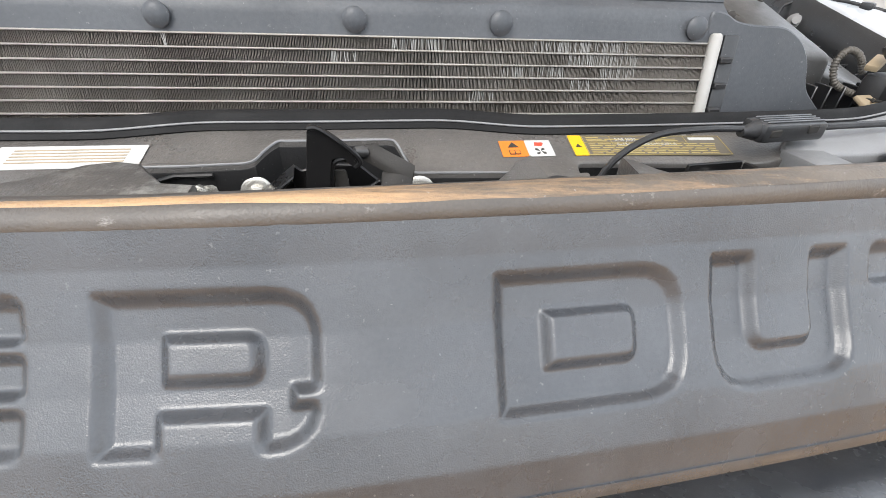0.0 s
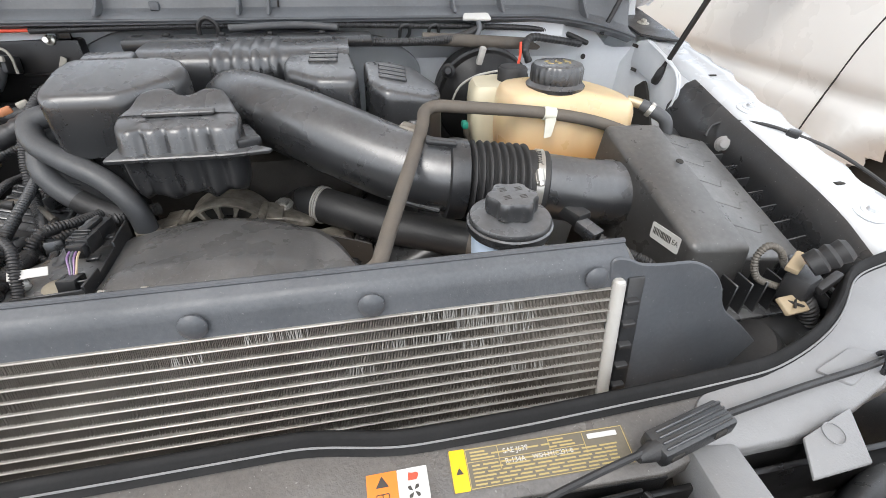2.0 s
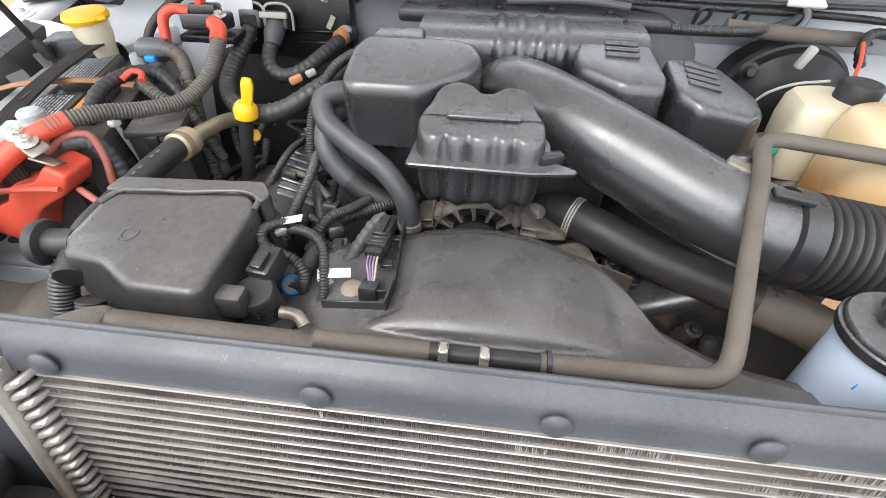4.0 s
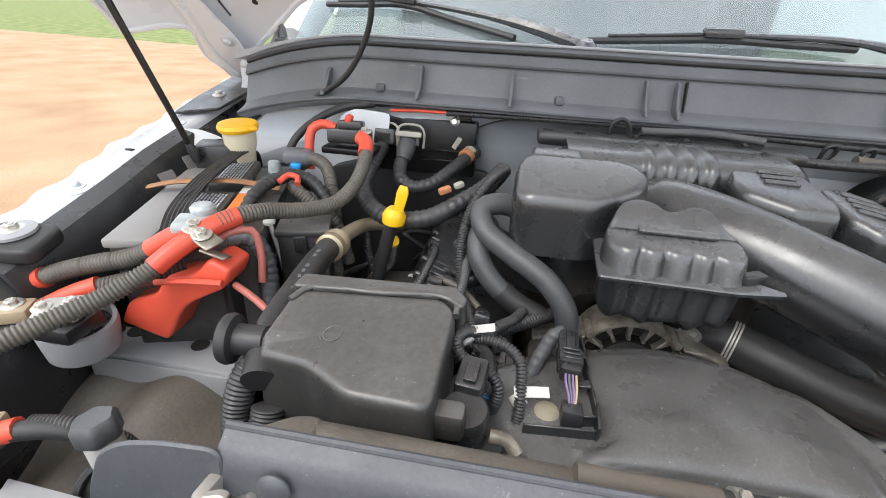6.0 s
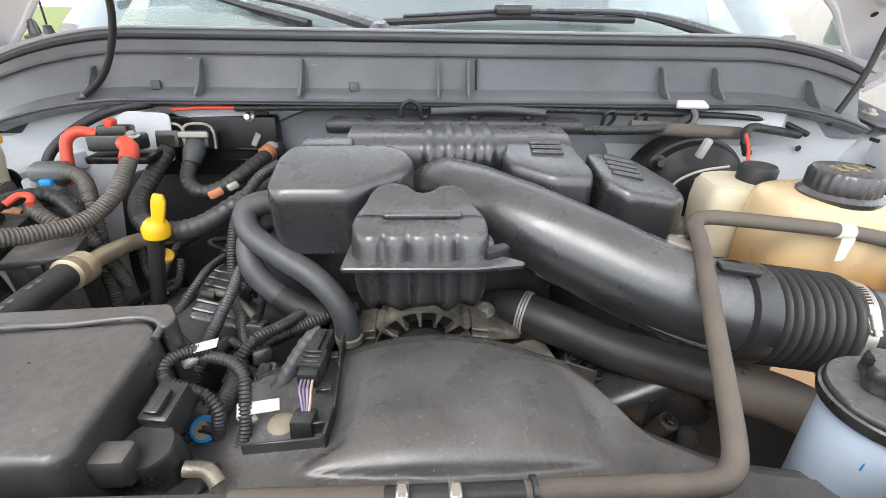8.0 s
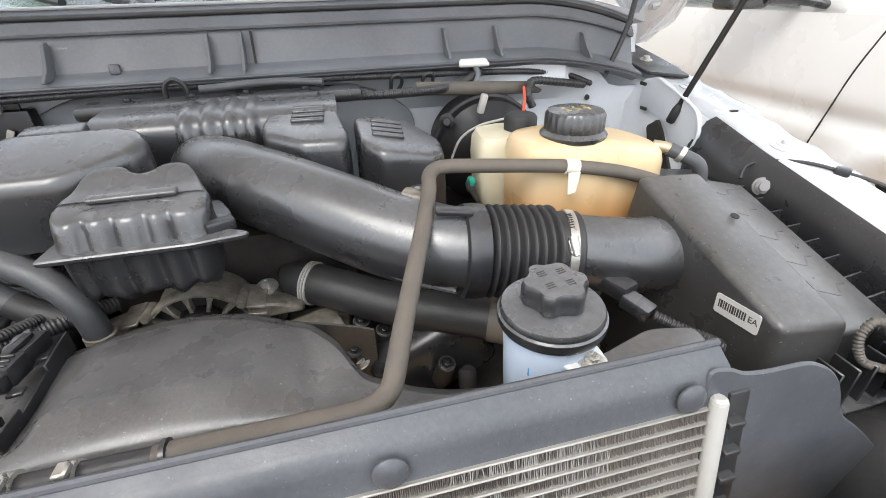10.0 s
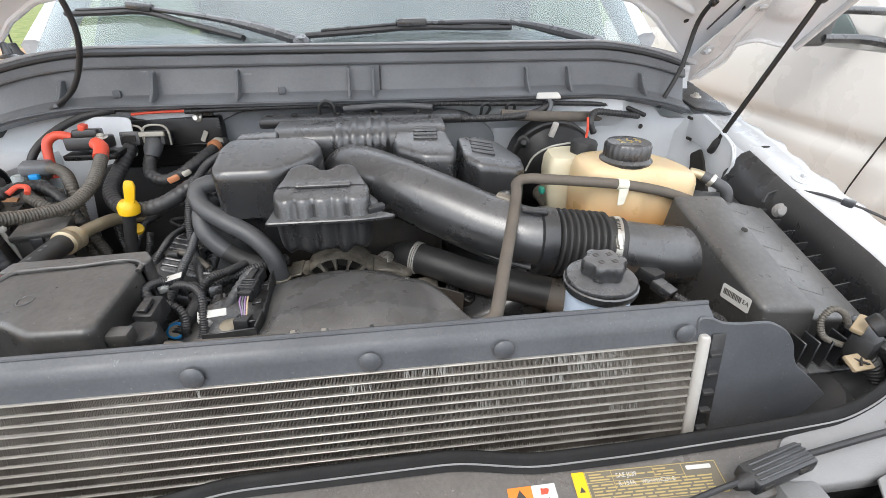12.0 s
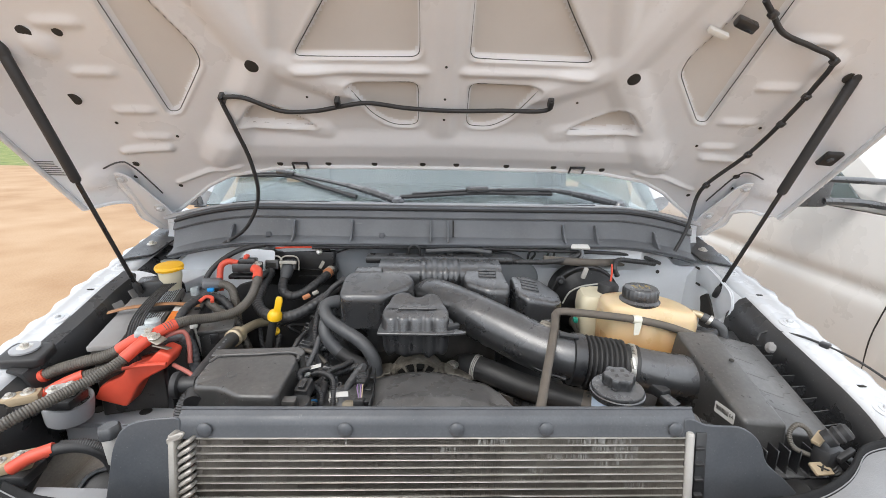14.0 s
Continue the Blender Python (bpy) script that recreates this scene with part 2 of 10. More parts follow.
RUST = material("rusty_strap", (0.30, 0.13, 0.045), 0.7, vary=0.4, vscale=40, dust=0.3)
CORROSION = material("corroded_terminal_lead", (0.42, 0.46, 0.47), 0.65, vary=0.25, vscale=60, grain=0.6)
COWL_LIGHT = material("pale_cowl_paint", (0.36, 0.37, 0.39), 0.42, vary=0.08, dust=0.25, dust_color=(0.30, 0.28, 0.26))
SLATE = material("slate_blue_insulation", (0.17, 0.19, 0.215), 0.55, vary=0.12, dust=0.25, dscale=8)
PURPLE = material("violet_wire", (0.22, 0.13, 0.30), 0.45, vary=0.1, dust=0.2)
TREAD = material("tyre_rubber", (0.03, 0.03, 0.03), 0.7, dust=0.3)


def two_tone(name, low, high, z0, z1, rough=0.35):
    """A translucent bottle whose filling colours its lower part."""
    mt = material(name, high, rough, vary=0.08, vscale=6, dust=0.06)
    n, l = mt.node_tree.nodes, mt.node_tree.links
    b = n["Principled BSDF"]
    old = b.inputs["Base Color"].links[0].from_socket
    tc = n.new("ShaderNodeTexCoord")
    sp = n.new("ShaderNodeSeparateXYZ")
    mr = n.new("ShaderNodeMapRange")
    mr.interpolation_type = "SMOOTHSTEP"
    mr.inputs["From Min"].default_value, mr.inputs["From Max"].default_value = z0, z1
    mx = n.new("ShaderNodeMix")
    mx.data_type = "RGBA"
    l.new(tc.outputs["Object"], sp.inputs[0])
    l.new(sp.outputs["Z"], mr.inputs["Value"])
    l.new(mr.outputs["Result"], mx.inputs["Factor"])
    mx.inputs["A"].default_value = (*low, 1)
    l.new(old, mx.inputs["B"])
    l.new(mx.outputs["Result"], b.inputs["Base Color"])
    b.inputs["Subsurface Weight"].default_value = 0.25
    b.inputs["Subsurface Radius"].default_value = (0.02, 0.012, 0.006)
    return mt


DEGAS_FILLED = two_tone("coolant_bottle_plastic", (0.62, 0.32, 0.11), (0.74, 0.57, 0.345), 1.165, 1.25)


def glass(name, tint, rough=0.02, trans=0.75):
    m = bpy.data.materials.new(name)
    m.use_nodes = True
    b = m.node_tree.nodes["Principled BSDF"]
    b.inputs["Base Color"].default_value = (*tint, 1)
    b.inputs["Roughness"].default_value = rough
    b.inputs["IOR"].default_value = 1.5
    b.inputs["Transmission Weight"].default_value = trans
    return m


# partly opaque: its pale base puts reflection haze into the glass colour
GLASS = glass("green_tinted_glass", (0.56, 0.635, 0.64), 0.03, 0.84)


def ground_material():
    m = bpy.data.materials.new("concrete_and_grass")
    m.use_nodes = True
    n, l = m.node_tree.nodes, m.node_tree.links
    b = n["Principled BSDF"]
    b.inputs["Roughness"].default_value = 0.9
    tc = n.new("ShaderNodeTexCoord")
    sep = n.new("ShaderNodeSeparateXYZ")
    l.new(tc.outputs["Object"], sep.inputs[0])
    def noise(scale, detail=6.0):
        t = n.new("ShaderNodeTexNoise")
        t.inputs["Scale"].default_value, t.inputs["Detail"].default_value = scale, detail
        l.new(tc.outputs["Object"], t.inputs["Vector"])
        return t.outputs["Fac"]
    def math_(op, a, b_):
        x = n.new("ShaderNodeMath"); x.operation = op
        for i, v in enumerate((a, b_)):
            if isinstance(v, bpy.types.NodeSocket): l.new(v, x.inputs[i])
            else: x.inputs[i].default_value = v
        return x.outputs[0]
    def ramp(fac, stops):
        r = n.new("ShaderNodeValToRGB")
        while len(r.color_ramp.elements) < len(stops): r.color_ramp.elements.new(0.5)
        for e, (p, c) in zip(r.color_ramp.elements, stops): e.position, e.color = p, (*c, 1)
        l.new(fac, r.inputs["Fac"])
        return r.outputs["Color"]
    conc = ramp(noise(0.9, 9), [(0.25, (0.31, 0.175, 0.085)), (0.5, (0.40, 0.255, 0.142)), (0.75, (0.46, 0.315, 0.195))])
    grass = ramp(noise(2.2, 9), [(0.3, (0.07, 0.12, 0.02)), (0.5, (0.17, 0.21, 0.05)), (0.7, (0.30, 0.28, 0.11))])
    edge = math_("ADD", math_("ADD", sep.outputs["Y"], math_("MULTIPLY", sep.outputs["X"], 0.12)), math_("MULTIPLY", noise(0.7, 4), 1.2))
    step = n.new("ShaderNodeMapRange")
    step.inputs["From Min"].default_value, step.inputs["From Max"].default_value = 17.6, 17.9
    l.new(edge, step.inputs["Value"])
    mx = n.new("ShaderNodeMix"); mx.data_type = "RGBA"
    l.new(step.outputs["Result"], mx.inputs["Factor"]); l.new(conc, mx.inputs["A"]); l.new(grass, mx.inputs["B"])
    l.new(mx.outputs["Result"], b.inputs["Base Color"])
    bp = n.new("ShaderNodeBump"); bp.inputs["Strength"].default_value, bp.inputs["Distance"].default_value = 0.5, 0.02
    l.new(noise(30, 6), bp.inputs["Height"]); l.new(bp.outputs["Normal"], b.inputs["Normal"])
    return m


# ---- building helpers ----
V = Vector
WORLD_OF = {}


def thing(name, base, label, category, group="", kind=""):
    """An Empty at the base of a thing; its parts are modelled in world places."""
    ob = new(name)
    ob.empty_display_size = 0.02
    ob.location = base
    WORLD_OF[ob] = Matrix.Translation(base)
    return tagged(ob, label, category, group, kind)


def finish(bm, mat, name, sharp=38):
    me = bpy.data.meshes.new(name)
    bmesh.ops.recalc_face_normals(bm, faces=bm.faces)
    bm.to_mesh(me)
    bm.free()
    me.materials.append(mat)
    me.polygons.foreach_set("use_smooth", [True] * len(me.polygons))
    me.set_sharp_from_angle(angle=radians(sharp))
    return me


def part(name, bm, mat, parent=None, label="", sharp=38, at=None):
    """Links a bmesh (or a mesh) as ONE mesh object under a thing or a part."""
    me = bm if isinstance(bm, bpy.types.Mesh) else finish(bm, mat, name, sharp)
    ob = new(name, me)
    if at is not None:
        ob.matrix_basis = at
    WORLD_OF[ob] = at if at is not None else Matrix.Identity(4)
    if parent is not None:
        ob.parent = parent
        ob.matrix_parent_inverse = WORLD_OF[parent].inverted()
    if label:
        tagged(ob, label)
    return ob


def single(name, bm, mat, label, category, group="", kind="", sharp=38):
    return tagged(part(name, bm, mat, None, "", sharp), label, category, group, kind)


def bevel_all(bm, r, seg=2, angle=25):
    es = [e for e in bm.edges if len(e.link_faces) == 2 and e.calc_face_angle(0) > radians(angle)]
    if r > 0 and es:
        bmesh.ops.bevel(bm, geom=es, offset=r, segments=seg, profile=0.5, affect="EDGES", clamp_overlap=True)
    return bm


def box(c, s, r=0.003, seg=2, rot=None, bm=None):
    """A box with rounded edges; rot: a Matrix or (rx, ry, rz) in degrees."""
    b = bmesh.new()
    bmesh.ops.create_cube(b, size=1)
    bmesh.ops.scale(b, vec=s, verts=b.verts)
    bevel_all(b, min(r, min(s) * 0.45), seg)
    m = Matrix.Translation(c)
    if rot is not None:
        m = m @ (rot if isinstance(rot, Matrix) else pose(0, 0, 0, *rot))
    bmesh.ops.transform(b, matrix=m, verts=b.verts)
    return join(bm, b)


def join(bm, b):
    if bm is None:
        return b
    me = bpy.data.meshes.new("tmp")
    b.to_mesh(me)
    b.free()
    bm.from_mesh(me)
    bpy.data.meshes.remove(me)
    return bm


def round_poly(poly, r, n=4):
    out = []
    k = len(poly)
    for i in range(k):
        p, a, b_ = V(poly[i]), V(poly[i - 1]), V(poly[(i + 1) % k])
        da, db = (a - p), (b_ - p)
        d = min(r, da.length * 0.45, db.length * 0.45)
        s, e = p + da.normalized() * d, p + db.normalized() * d
        for j in range(n + 1):
            t = j / n
            out.append(s * (1 - t) ** 2 + p * 2 * t * (1 - t) + e * t * t)
    return out


def prism(poly, z0, z1, r=0.003, seg=2, corner=0.0, fn=None, m=None, bm=None, draft=1.0):
    """An upright prism over a plan outline, with rounded rims; fn moves each vertex, m places it."""
    if corner:
        poly = round_poly(poly, corner)
    b = bmesh.new()
    c = sum((V((p[0], p[1])) for p in poly), V((0, 0))) / len(poly)
    lo = [b.verts.new((p[0], p[1], z0)) for p in poly]
    hi = [b.verts.new((c.x + (p[0] - c.x) * draft, c.y + (p[1] - c.y) * draft, z1)) for p in poly]
    b.faces.new(lo[::-1])
    b.faces.new(hi)
    k = len(poly)
    for i in range(k):
        b.faces.new((lo[i], lo[(i + 1) % k], hi[(i + 1) % k], hi[i]))
    bmesh.ops.recalc_face_normals(b, faces=b.faces)
    if r:
        bevel_all(b, r, seg, 40)
    if fn:
        for v in b.verts:
            v.co = fn(v.co.copy())
    if m is not None:
        bmesh.ops.transform(b, matrix=m, verts=b.verts)
    return join(bm, b)


def plate(poly, thick, r=0.001, m=None, corner=0.0, bm=None):
    return prism(poly, 0, thick, r, 1, corner, None, m, bm)


def axis_matrix(loc, axis):
    return Matrix.Translation(loc) @ V(axis).to_track_quat("Z", "Y").to_matrix().to_4x4()


def lathe(profile, loc=(0, 0, 0), axis=(0, 0, 1), n=28, bm=None, wave=None):
    """Turns (radius, height) pairs round an axis; wave(angle, height) scales the radius."""
    b = bmesh.new()
    rings = []
    for r, h in profile:
        if r < 1e-5:
            rings.append([b.verts.new((0, 0, h))])
        else:
            ring = []
            for i in range(n):
                a = 2 * math.pi * i / n
                k = wave(a, h) if wave else 1.0
                ring.append(b.verts.new((r * k * math.cos(a), r * k * math.sin(a), h)))
            rings.append(ring)
    for p, q in zip(rings, rings[1:]):
        for i in range(n):
            j = (i + 1) % n
            f = [p[i % len(p)], p[j % len(p)], q[j % len(q)], q[i % len(q)]]
            f = [v for k, v in enumerate(f) if v not in f[:k]]
            if len(f) > 2:
                b.faces.new(f)
    for ring, flip in ((rings[0], True), (rings[-1], False)):
        if len(ring) > 2:
            b.faces.new(ring[::-1] if flip else ring)
    bmesh.ops.transform(b, matrix=axis_matrix(loc, axis), verts=b.verts)
    return join(bm, b)


def ring_of(profile, loc=(0, 0, 0), axis=(0, 0, 1), n=28):
    """A closed (radius, height) outline turned round an axis: an open ring."""
    b = bmesh.new()
    rings = [[b.verts.new((r * math.cos(2 * math.pi * i / n), r * math.sin(2 * math.pi * i / n), h)) for i in range(n)] for r, h in profile]
    for p, q in zip(rings, rings[1:] + rings[:1]):
        for i in range(n):
            b.faces.new((p[i], p[(i + 1) % n], q[(i + 1) % n], q[i]))
    bmesh.ops.transform(b, matrix=axis_matrix(loc, axis), verts=b.verts)
    return b


def spline(pts, step):
    """Points along a smooth curve through pts."""
    P = [V(p) for p in pts]
    if len(P) == 2:
        k = max(1, int((P[1] - P[0]).length / step))
        return [P[0].lerp(P[1], i / k) for i in range(k + 1)]
    P = [P[0] * 2 - P[1]] + P + [P[-1] * 2 - P[-2]]
    out = []
    for i in range(1, len(P) - 2):
        a, b_, c, d = P[i - 1], P[i], P[i + 1], P[i + 2]
        ta = max((b_ - a).length, 1e-4) ** 0.5
        tb = max((c - b_).length, 1e-4) ** 0.5
        tc = max((d - c).length, 1e-4) ** 0.5
        m1 = (b_ - a) / ta - (c - a) / (ta + tb) + (c - b_) / tb
        m2 = (c - b_) / tb - (d - b_) / (tb + tc) + (d - c) / tc
        m1, m2 = m1 * tb, m2 * tb
        k = max(2, int((c - b_).length / step))
        for j in range(k):
            t = j / k
            h = (2 * t**3 - 3 * t**2 + 1, t**3 - 2 * t**2 + t, -2 * t**3 + 3 * t**2, t**3 - t**2)
            out.append(b_ * h[0] + m1 * h[1] + c * h[2] + m2 * h[3])
    out.append(P[-2])
    return out


def tube(pts, r, n=12, step=0.008, ribs=None, radii=None, flat=1.0, bm=None, smooth=True):
    """A hose through pts. ribs=(pitch, height): corrugations. radii: widths at pts, blended along the way. flat: squash in height."""
    if ribs:
        step = min(step, ribs[0] / 4)
    C = spline(pts, step) if smooth else [V(p) for p in pts]
    L = [0.0]
    for a, b_ in zip(C, C[1:]):
        L.append(L[-1] + (b_ - a).length)
    total = max(L[-1], 1e-6)
    if radii:
        ks, acc = [0.0], 0.0
        for a, b_ in zip(pts, pts[1:]):
            acc += (V(b_) - V(a)).length
            ks.append(acc)
        ks = [k / acc for k in ks]
    b = bmesh.new()
    rings = []
    t0 = (C[1] - C[0]).normalized()
    up = V((0, 0, 1)) if abs(t0.z) < 0.9 else V((1, 0, 0))
    side = t0.cross(up).normalized()
    for i, c in enumerate(C):
        t = (C[min(i + 1, len(C) - 1)] - C[max(i - 1, 0)]).normalized()
        side = (side - t * side.dot(t)).normalized()
        nrm = side.cross(t)
        rr = float(np.interp(L[i] / total, ks, radii)) if radii else r
        if ribs:
            ph = (L[i] / ribs[0]) % 1.0
            rr += ribs[1] * (0.5 if 0.1 < ph < 0.6 else -0.5)
        rings.append([b.verts.new(c + (side * math.cos(2 * math.pi * j / n) + nrm * flat * math.sin(2 * math.pi * j / n)) * rr) for j in range(n)])
    for p, q in zip(rings, rings[1:]):
        for j in range(n):
            b.faces.new((p[j], p[(j + 1) % n], q[(j + 1) % n], q[j]))
    b.faces.new(rings[0][::-1])
    b.faces.new(rings[-1])
    return join(bm, b)


def loft(rings, close_ring=True, caps=True, bm=None):
    b = bmesh.new()
    vs = [[b.verts.new(p) for p in ring] for ring in rings]
    n = len(vs[0])
    for p, q in zip(vs, vs[1:]):
        for j in range(n if close_ring else n - 1):
            b.faces.new((p[j], p[(j + 1) % n], q[(j + 1) % n], q[j]))
    if caps and close_ring:
        b.faces.new(vs[0][::-1])
        b.faces.new(vs[-1])
    return join(bm, b)


def sheet(us, vs, fn, thick=0.0, direction=(0, 0, -1)):
    """A surface fn(u, v) over a grid; thick closes it into a slab."""
    b = bmesh.new()
    def grid(off):
        return [[b.verts.new(V(fn(u, v)) + off) for v in vs] for u in us]
    def skin(g):
        for i in range(len(us) - 1):
            for j in range(len(vs) - 1):
                b.faces.new((g[i][j], g[i + 1][j], g[i + 1][j + 1], g[i][j + 1]))
    g = grid(V((0, 0, 0)))
    skin(g)
    if thick:
        h = grid(V(direction) * thick)
        skin(h)
        rim = lambda k: [k[i][0] for i in range(len(us))] + [k[-1][j] for j in range(1, len(vs))] + [k[i][-1] for i in range(len(us) - 2, -1, -1)] + [k[0][j] for j in range(len(vs) - 2, 0, -1)]
        p, q = rim(g), rim(h)
        for i in range(len(p)):
            b.faces.new((p[i], p[(i + 1) % len(p)], q[(i + 1) % len(p)], q[i]))
    return b


def span(a, b_, n):
    return [a + (b_ - a) * i / n for i in range(n + 1)]


def poly_distance(px, py, poly):
    """Signed distance to an outline (inside negative), on arrays."""
    d = np.full(px.shape, 1e9)
    inside = np.zeros(px.shape, bool)
    k = len(poly)
    for i in range(k):
        ax, ay = poly[i]
        bx, by = poly[(i + 1) % k]
        ex, ey = bx - ax, by - ay
        t = np.clip(((px - ax) * ex + (py - ay) * ey) / (ex * ex + ey * ey), 0, 1)
        d = np.minimum(d, np.hypot(px - ax - t * ex, py - ay - t * ey))
        hit = ((ay > py) != (by > py)) & (px < (bx - ax) * (py - ay) / (by - ay + 1e-12) + ax)
        inside ^= hit
    return np.where(inside, -d, d)


def ease(d, w):
    """1 well inside an outline, 0 outside, over a slope of width w."""
    t = np.clip(0.5 - d / w, 0, 1)
    return t * t * (3 - 2 * t)




def bolt_mesh(mat, key, washer=True):
    b = bmesh.new()
    if washer:
        b = lathe([(0.0, 0), (1.75, 0), (1.75, 0.14), (1.55, 0.24), (1.1, 0.26), (0.9, 0.26)], n=20, bm=None)
    h = prism([(math.cos(a * math.pi / 3), math.sin(a * math.pi / 3)) for a in range(6)], 0.1, 1.0, 0.1, 2)
    b = join(b, h)
    b = lathe([(0.62, 0.95), (0.6, 1.12), (0.42, 1.12), (0.4, 0.98), (0.0, 0.98)], n=14, bm=b)
    return finish(b, mat, key)


BOLT_STEEL = bolt_mesh(STEEL, "flange_bolt")
BOLT_DARK = bolt_mesh(DARK_STEEL, "dark_bolt")
BOLT_PAINT = bolt_mesh(PAINT, "painted_bolt")


def bolt(parent, loc, axis=(0, 0, 1), r=0.007, mesh=None, label="", turn=0):
    return part("bolt", mesh or BOLT_STEEL, None, parent, label, at=axis_matrix(loc, axis) @ pose(0, 0, 0, 0, 0, turn) @ Matrix.Scale(r, 4))


def slab_text(parent, name, text, loc, size, mat, m):
    c = bpy.data.curves.new(name, "FONT")
    c.body, c.size, c.extrude = text, size, 0.0002
    c.align_x, c.align_y = "LEFT", "CENTER"
    tmp = bpy.data.objects.new(name, c)
    scene.collection.objects.link(tmp)
    dg = bpy.context.evaluated_depsgraph_get()
    me = bpy.data.meshes.new_from_object(tmp.evaluated_get(dg))
    bpy.data.objects.remove(tmp)
    me.materials.clear()
    me.materials.append(mat)
    return part(name, me, None, parent, at=m @ Matrix.Translation(loc))


def hexa(pts, r=0.006, seg=3):
    b = bmesh.new()
    v = [b.verts.new(p) for p in pts]
    for f in ((0, 1, 2, 3), (7, 6, 5, 4), (0, 4, 5, 1), (1, 5, 6, 2), (2, 6, 7, 3), (3, 7, 4, 0)):
        b.faces.new([v[i] for i in f])
    bmesh.ops.recalc_face_normals(b, faces=b.faces)
    return bevel_all(b, r, seg, 15)


def quad(w, h, t=0.0004, r=0.001, x=0, y=0, bm=None):
    return prism([(x - w / 2, y - h / 2), (x + w / 2, y - h / 2), (x + w / 2, y + h / 2), (x - w / 2, y + h / 2)], 0, t, 0, 1, r, None, None, bm)


def ease_in(t):
    t = max(0.0, min(1.0, t))
    return t * t * (3 - 2 * t)


# ---- ground ----
gb = bmesh.new()
bmesh.ops.create_grid(gb, x_segments=40, y_segments=40, size=600)
tagged(part("ground", gb, ground_material()), "tan concrete yard meeting a strip of grass", "ground", kind="structure")

# ---- the truck's body round the engine bay ----
truck = thing("pickup_truck", (0, 2.2, 0), "white pickup truck with its engine bay open", "truck")
FY = (0.36, 0.48, 0.611, 0.671, 0.88, 1.005, 1.2, 1.4, 1.62)
FZ = (1.09, 1.138, 1.177, 1.192, 1.237, 1.264, 1.298, 1.33, 1.37)
FX = (0.80, 0.845, 0.872, 0.876, 0.882, 0.892, 0.90, 0.91, 0.93)


def fender(s):
    rings = []
    for y in span(0.36, 1.62, 150):
        z, x = float(np.interp(y, FY, FZ)), float(np.interp(y, FY, FX))
        e = 0.046 + 0.0055 * math.sin(y * 82.0) + 0.003 * math.sin(y * 31.0 + 1.0)      # scalloped outer edge of the flange
        sec = [(x - 0.052, z - 0.30), (x - 0.048, z - 0.07), (x - 0.043, z - 0.030), (x - 0.037, z - 0.009), (x - 0.029, z - 0.001), (x - 0.01, z), (x + 0.016, z + 0.001), (x + 0.020, z + 0.004), (x + 0.030, z + 0.005),
               (x + e - 0.004, z + 0.002), (x + e, z - 0.003), (x + e - 0.003, z - 0.008), (x + 0.036, z - 0.024), (x + 0.052, z - 0.036), (x + 0.070, z - 0.055), (x + 0.086, z - 0.09), (x + 0.100, z - 0.16), (x + 0.108, z - 0.25), (x + 0.112, z - 0.55), (x + 0.10, z - 0.56), (x + 0.092, z - 0.2), (x + 0.05, z - 0.06), (x - 0.022, z - 0.02), (x - 0.036, z - 0.06), (x - 0.04, z - 0.30)]
        rings.append([(s * a, y, b_) for a, b_ in sec])
    f = part("fender", loft(rings), PAINT, truck, "white painted fender with a bolted top flange", sharp=50)
    for k, y in enumerate((0.611, 0.88, 1.13)):
        z, x = float(np.interp(y, FY, FZ)), float(np.interp(y, FY, FX))
        part("washer_pad", lathe([(0.022, 0), (0.022, 0.001), (0.016, 0.003), (0, 0.003)], (s * x, y, z), (0, -0.2, 1), 20), PAINT, f)
        bolt(f, (s * x, y, z + 0.003), (0, -0.2, 1), 0.0075, BOLT_PAINT, "painted fender bolt", turn=k * 21)
    for y in (0.671, 1.005):
        z, x = float(np.interp(y, FY, FZ)), float(np.interp(y, FY, FX))
        part("slot", box((s * x, y, z + 0.0008), (0.014, 0.009, 0.003), 0.001, 2, (-10, 0, 0)), VOID, f)


fender(1)
fender(-1)

# inner walls of the bay
for s in (1, -1):
    rings = []
    for y in span(0.52, 1.34, 20):
        z, x = float(np.interp(y, FY, FZ)), float(np.interp(y, FY, FX))
        d = 0.022 * min(1.0, max(0.0, (y - 0.80) / 0.15)) if s > 0 else 0.022
        sec = [(x - 0.034, z - 0.012), (x - 0.050 - d * 0.4, z - 0.026), (x - 0.058 - d, z - 0.060), (x - 0.074 - d, z - 0.45), (x - 0.060, z - 0.45), (x - 0.050, z - 0.06), (x - 0.044, z - 0.030), (x - 0.034, z - 0.016)]
        rings.append([(s * a, y, b_) for a, b_ in sec])
    part("inner_fender", loft(rings), PAINT_BAY if s > 0 else BLACK, truck, "inner wall of the engine bay")
rings = []
for y in span(0.50, 1.0, 20):
    z, x = float(np.interp(y, FY, FZ)), float(np.interp(y, FY, FX))
    k = min(1, max(0, (y - 0.8) * 7))
    rings.append([(x - 0.040, y, z - 0.003), (x - 0.048 - 0.010 * k, y, z - 0.010), (x - 0.060 - 0.026 * k, y, z - 0.05), (x - 0.082 - 0.022 * k, y, z - 0.40), (x - 0.070, y, z - 0.40), (x - 0.054 - 0.01 * k, y, z - 0.05), (x - 0.042 - 0.004 * k, y, z - 0.008)])
part("bay_liner", loft(rings), BLACK, truck, "black plastic liner on the inner wall")

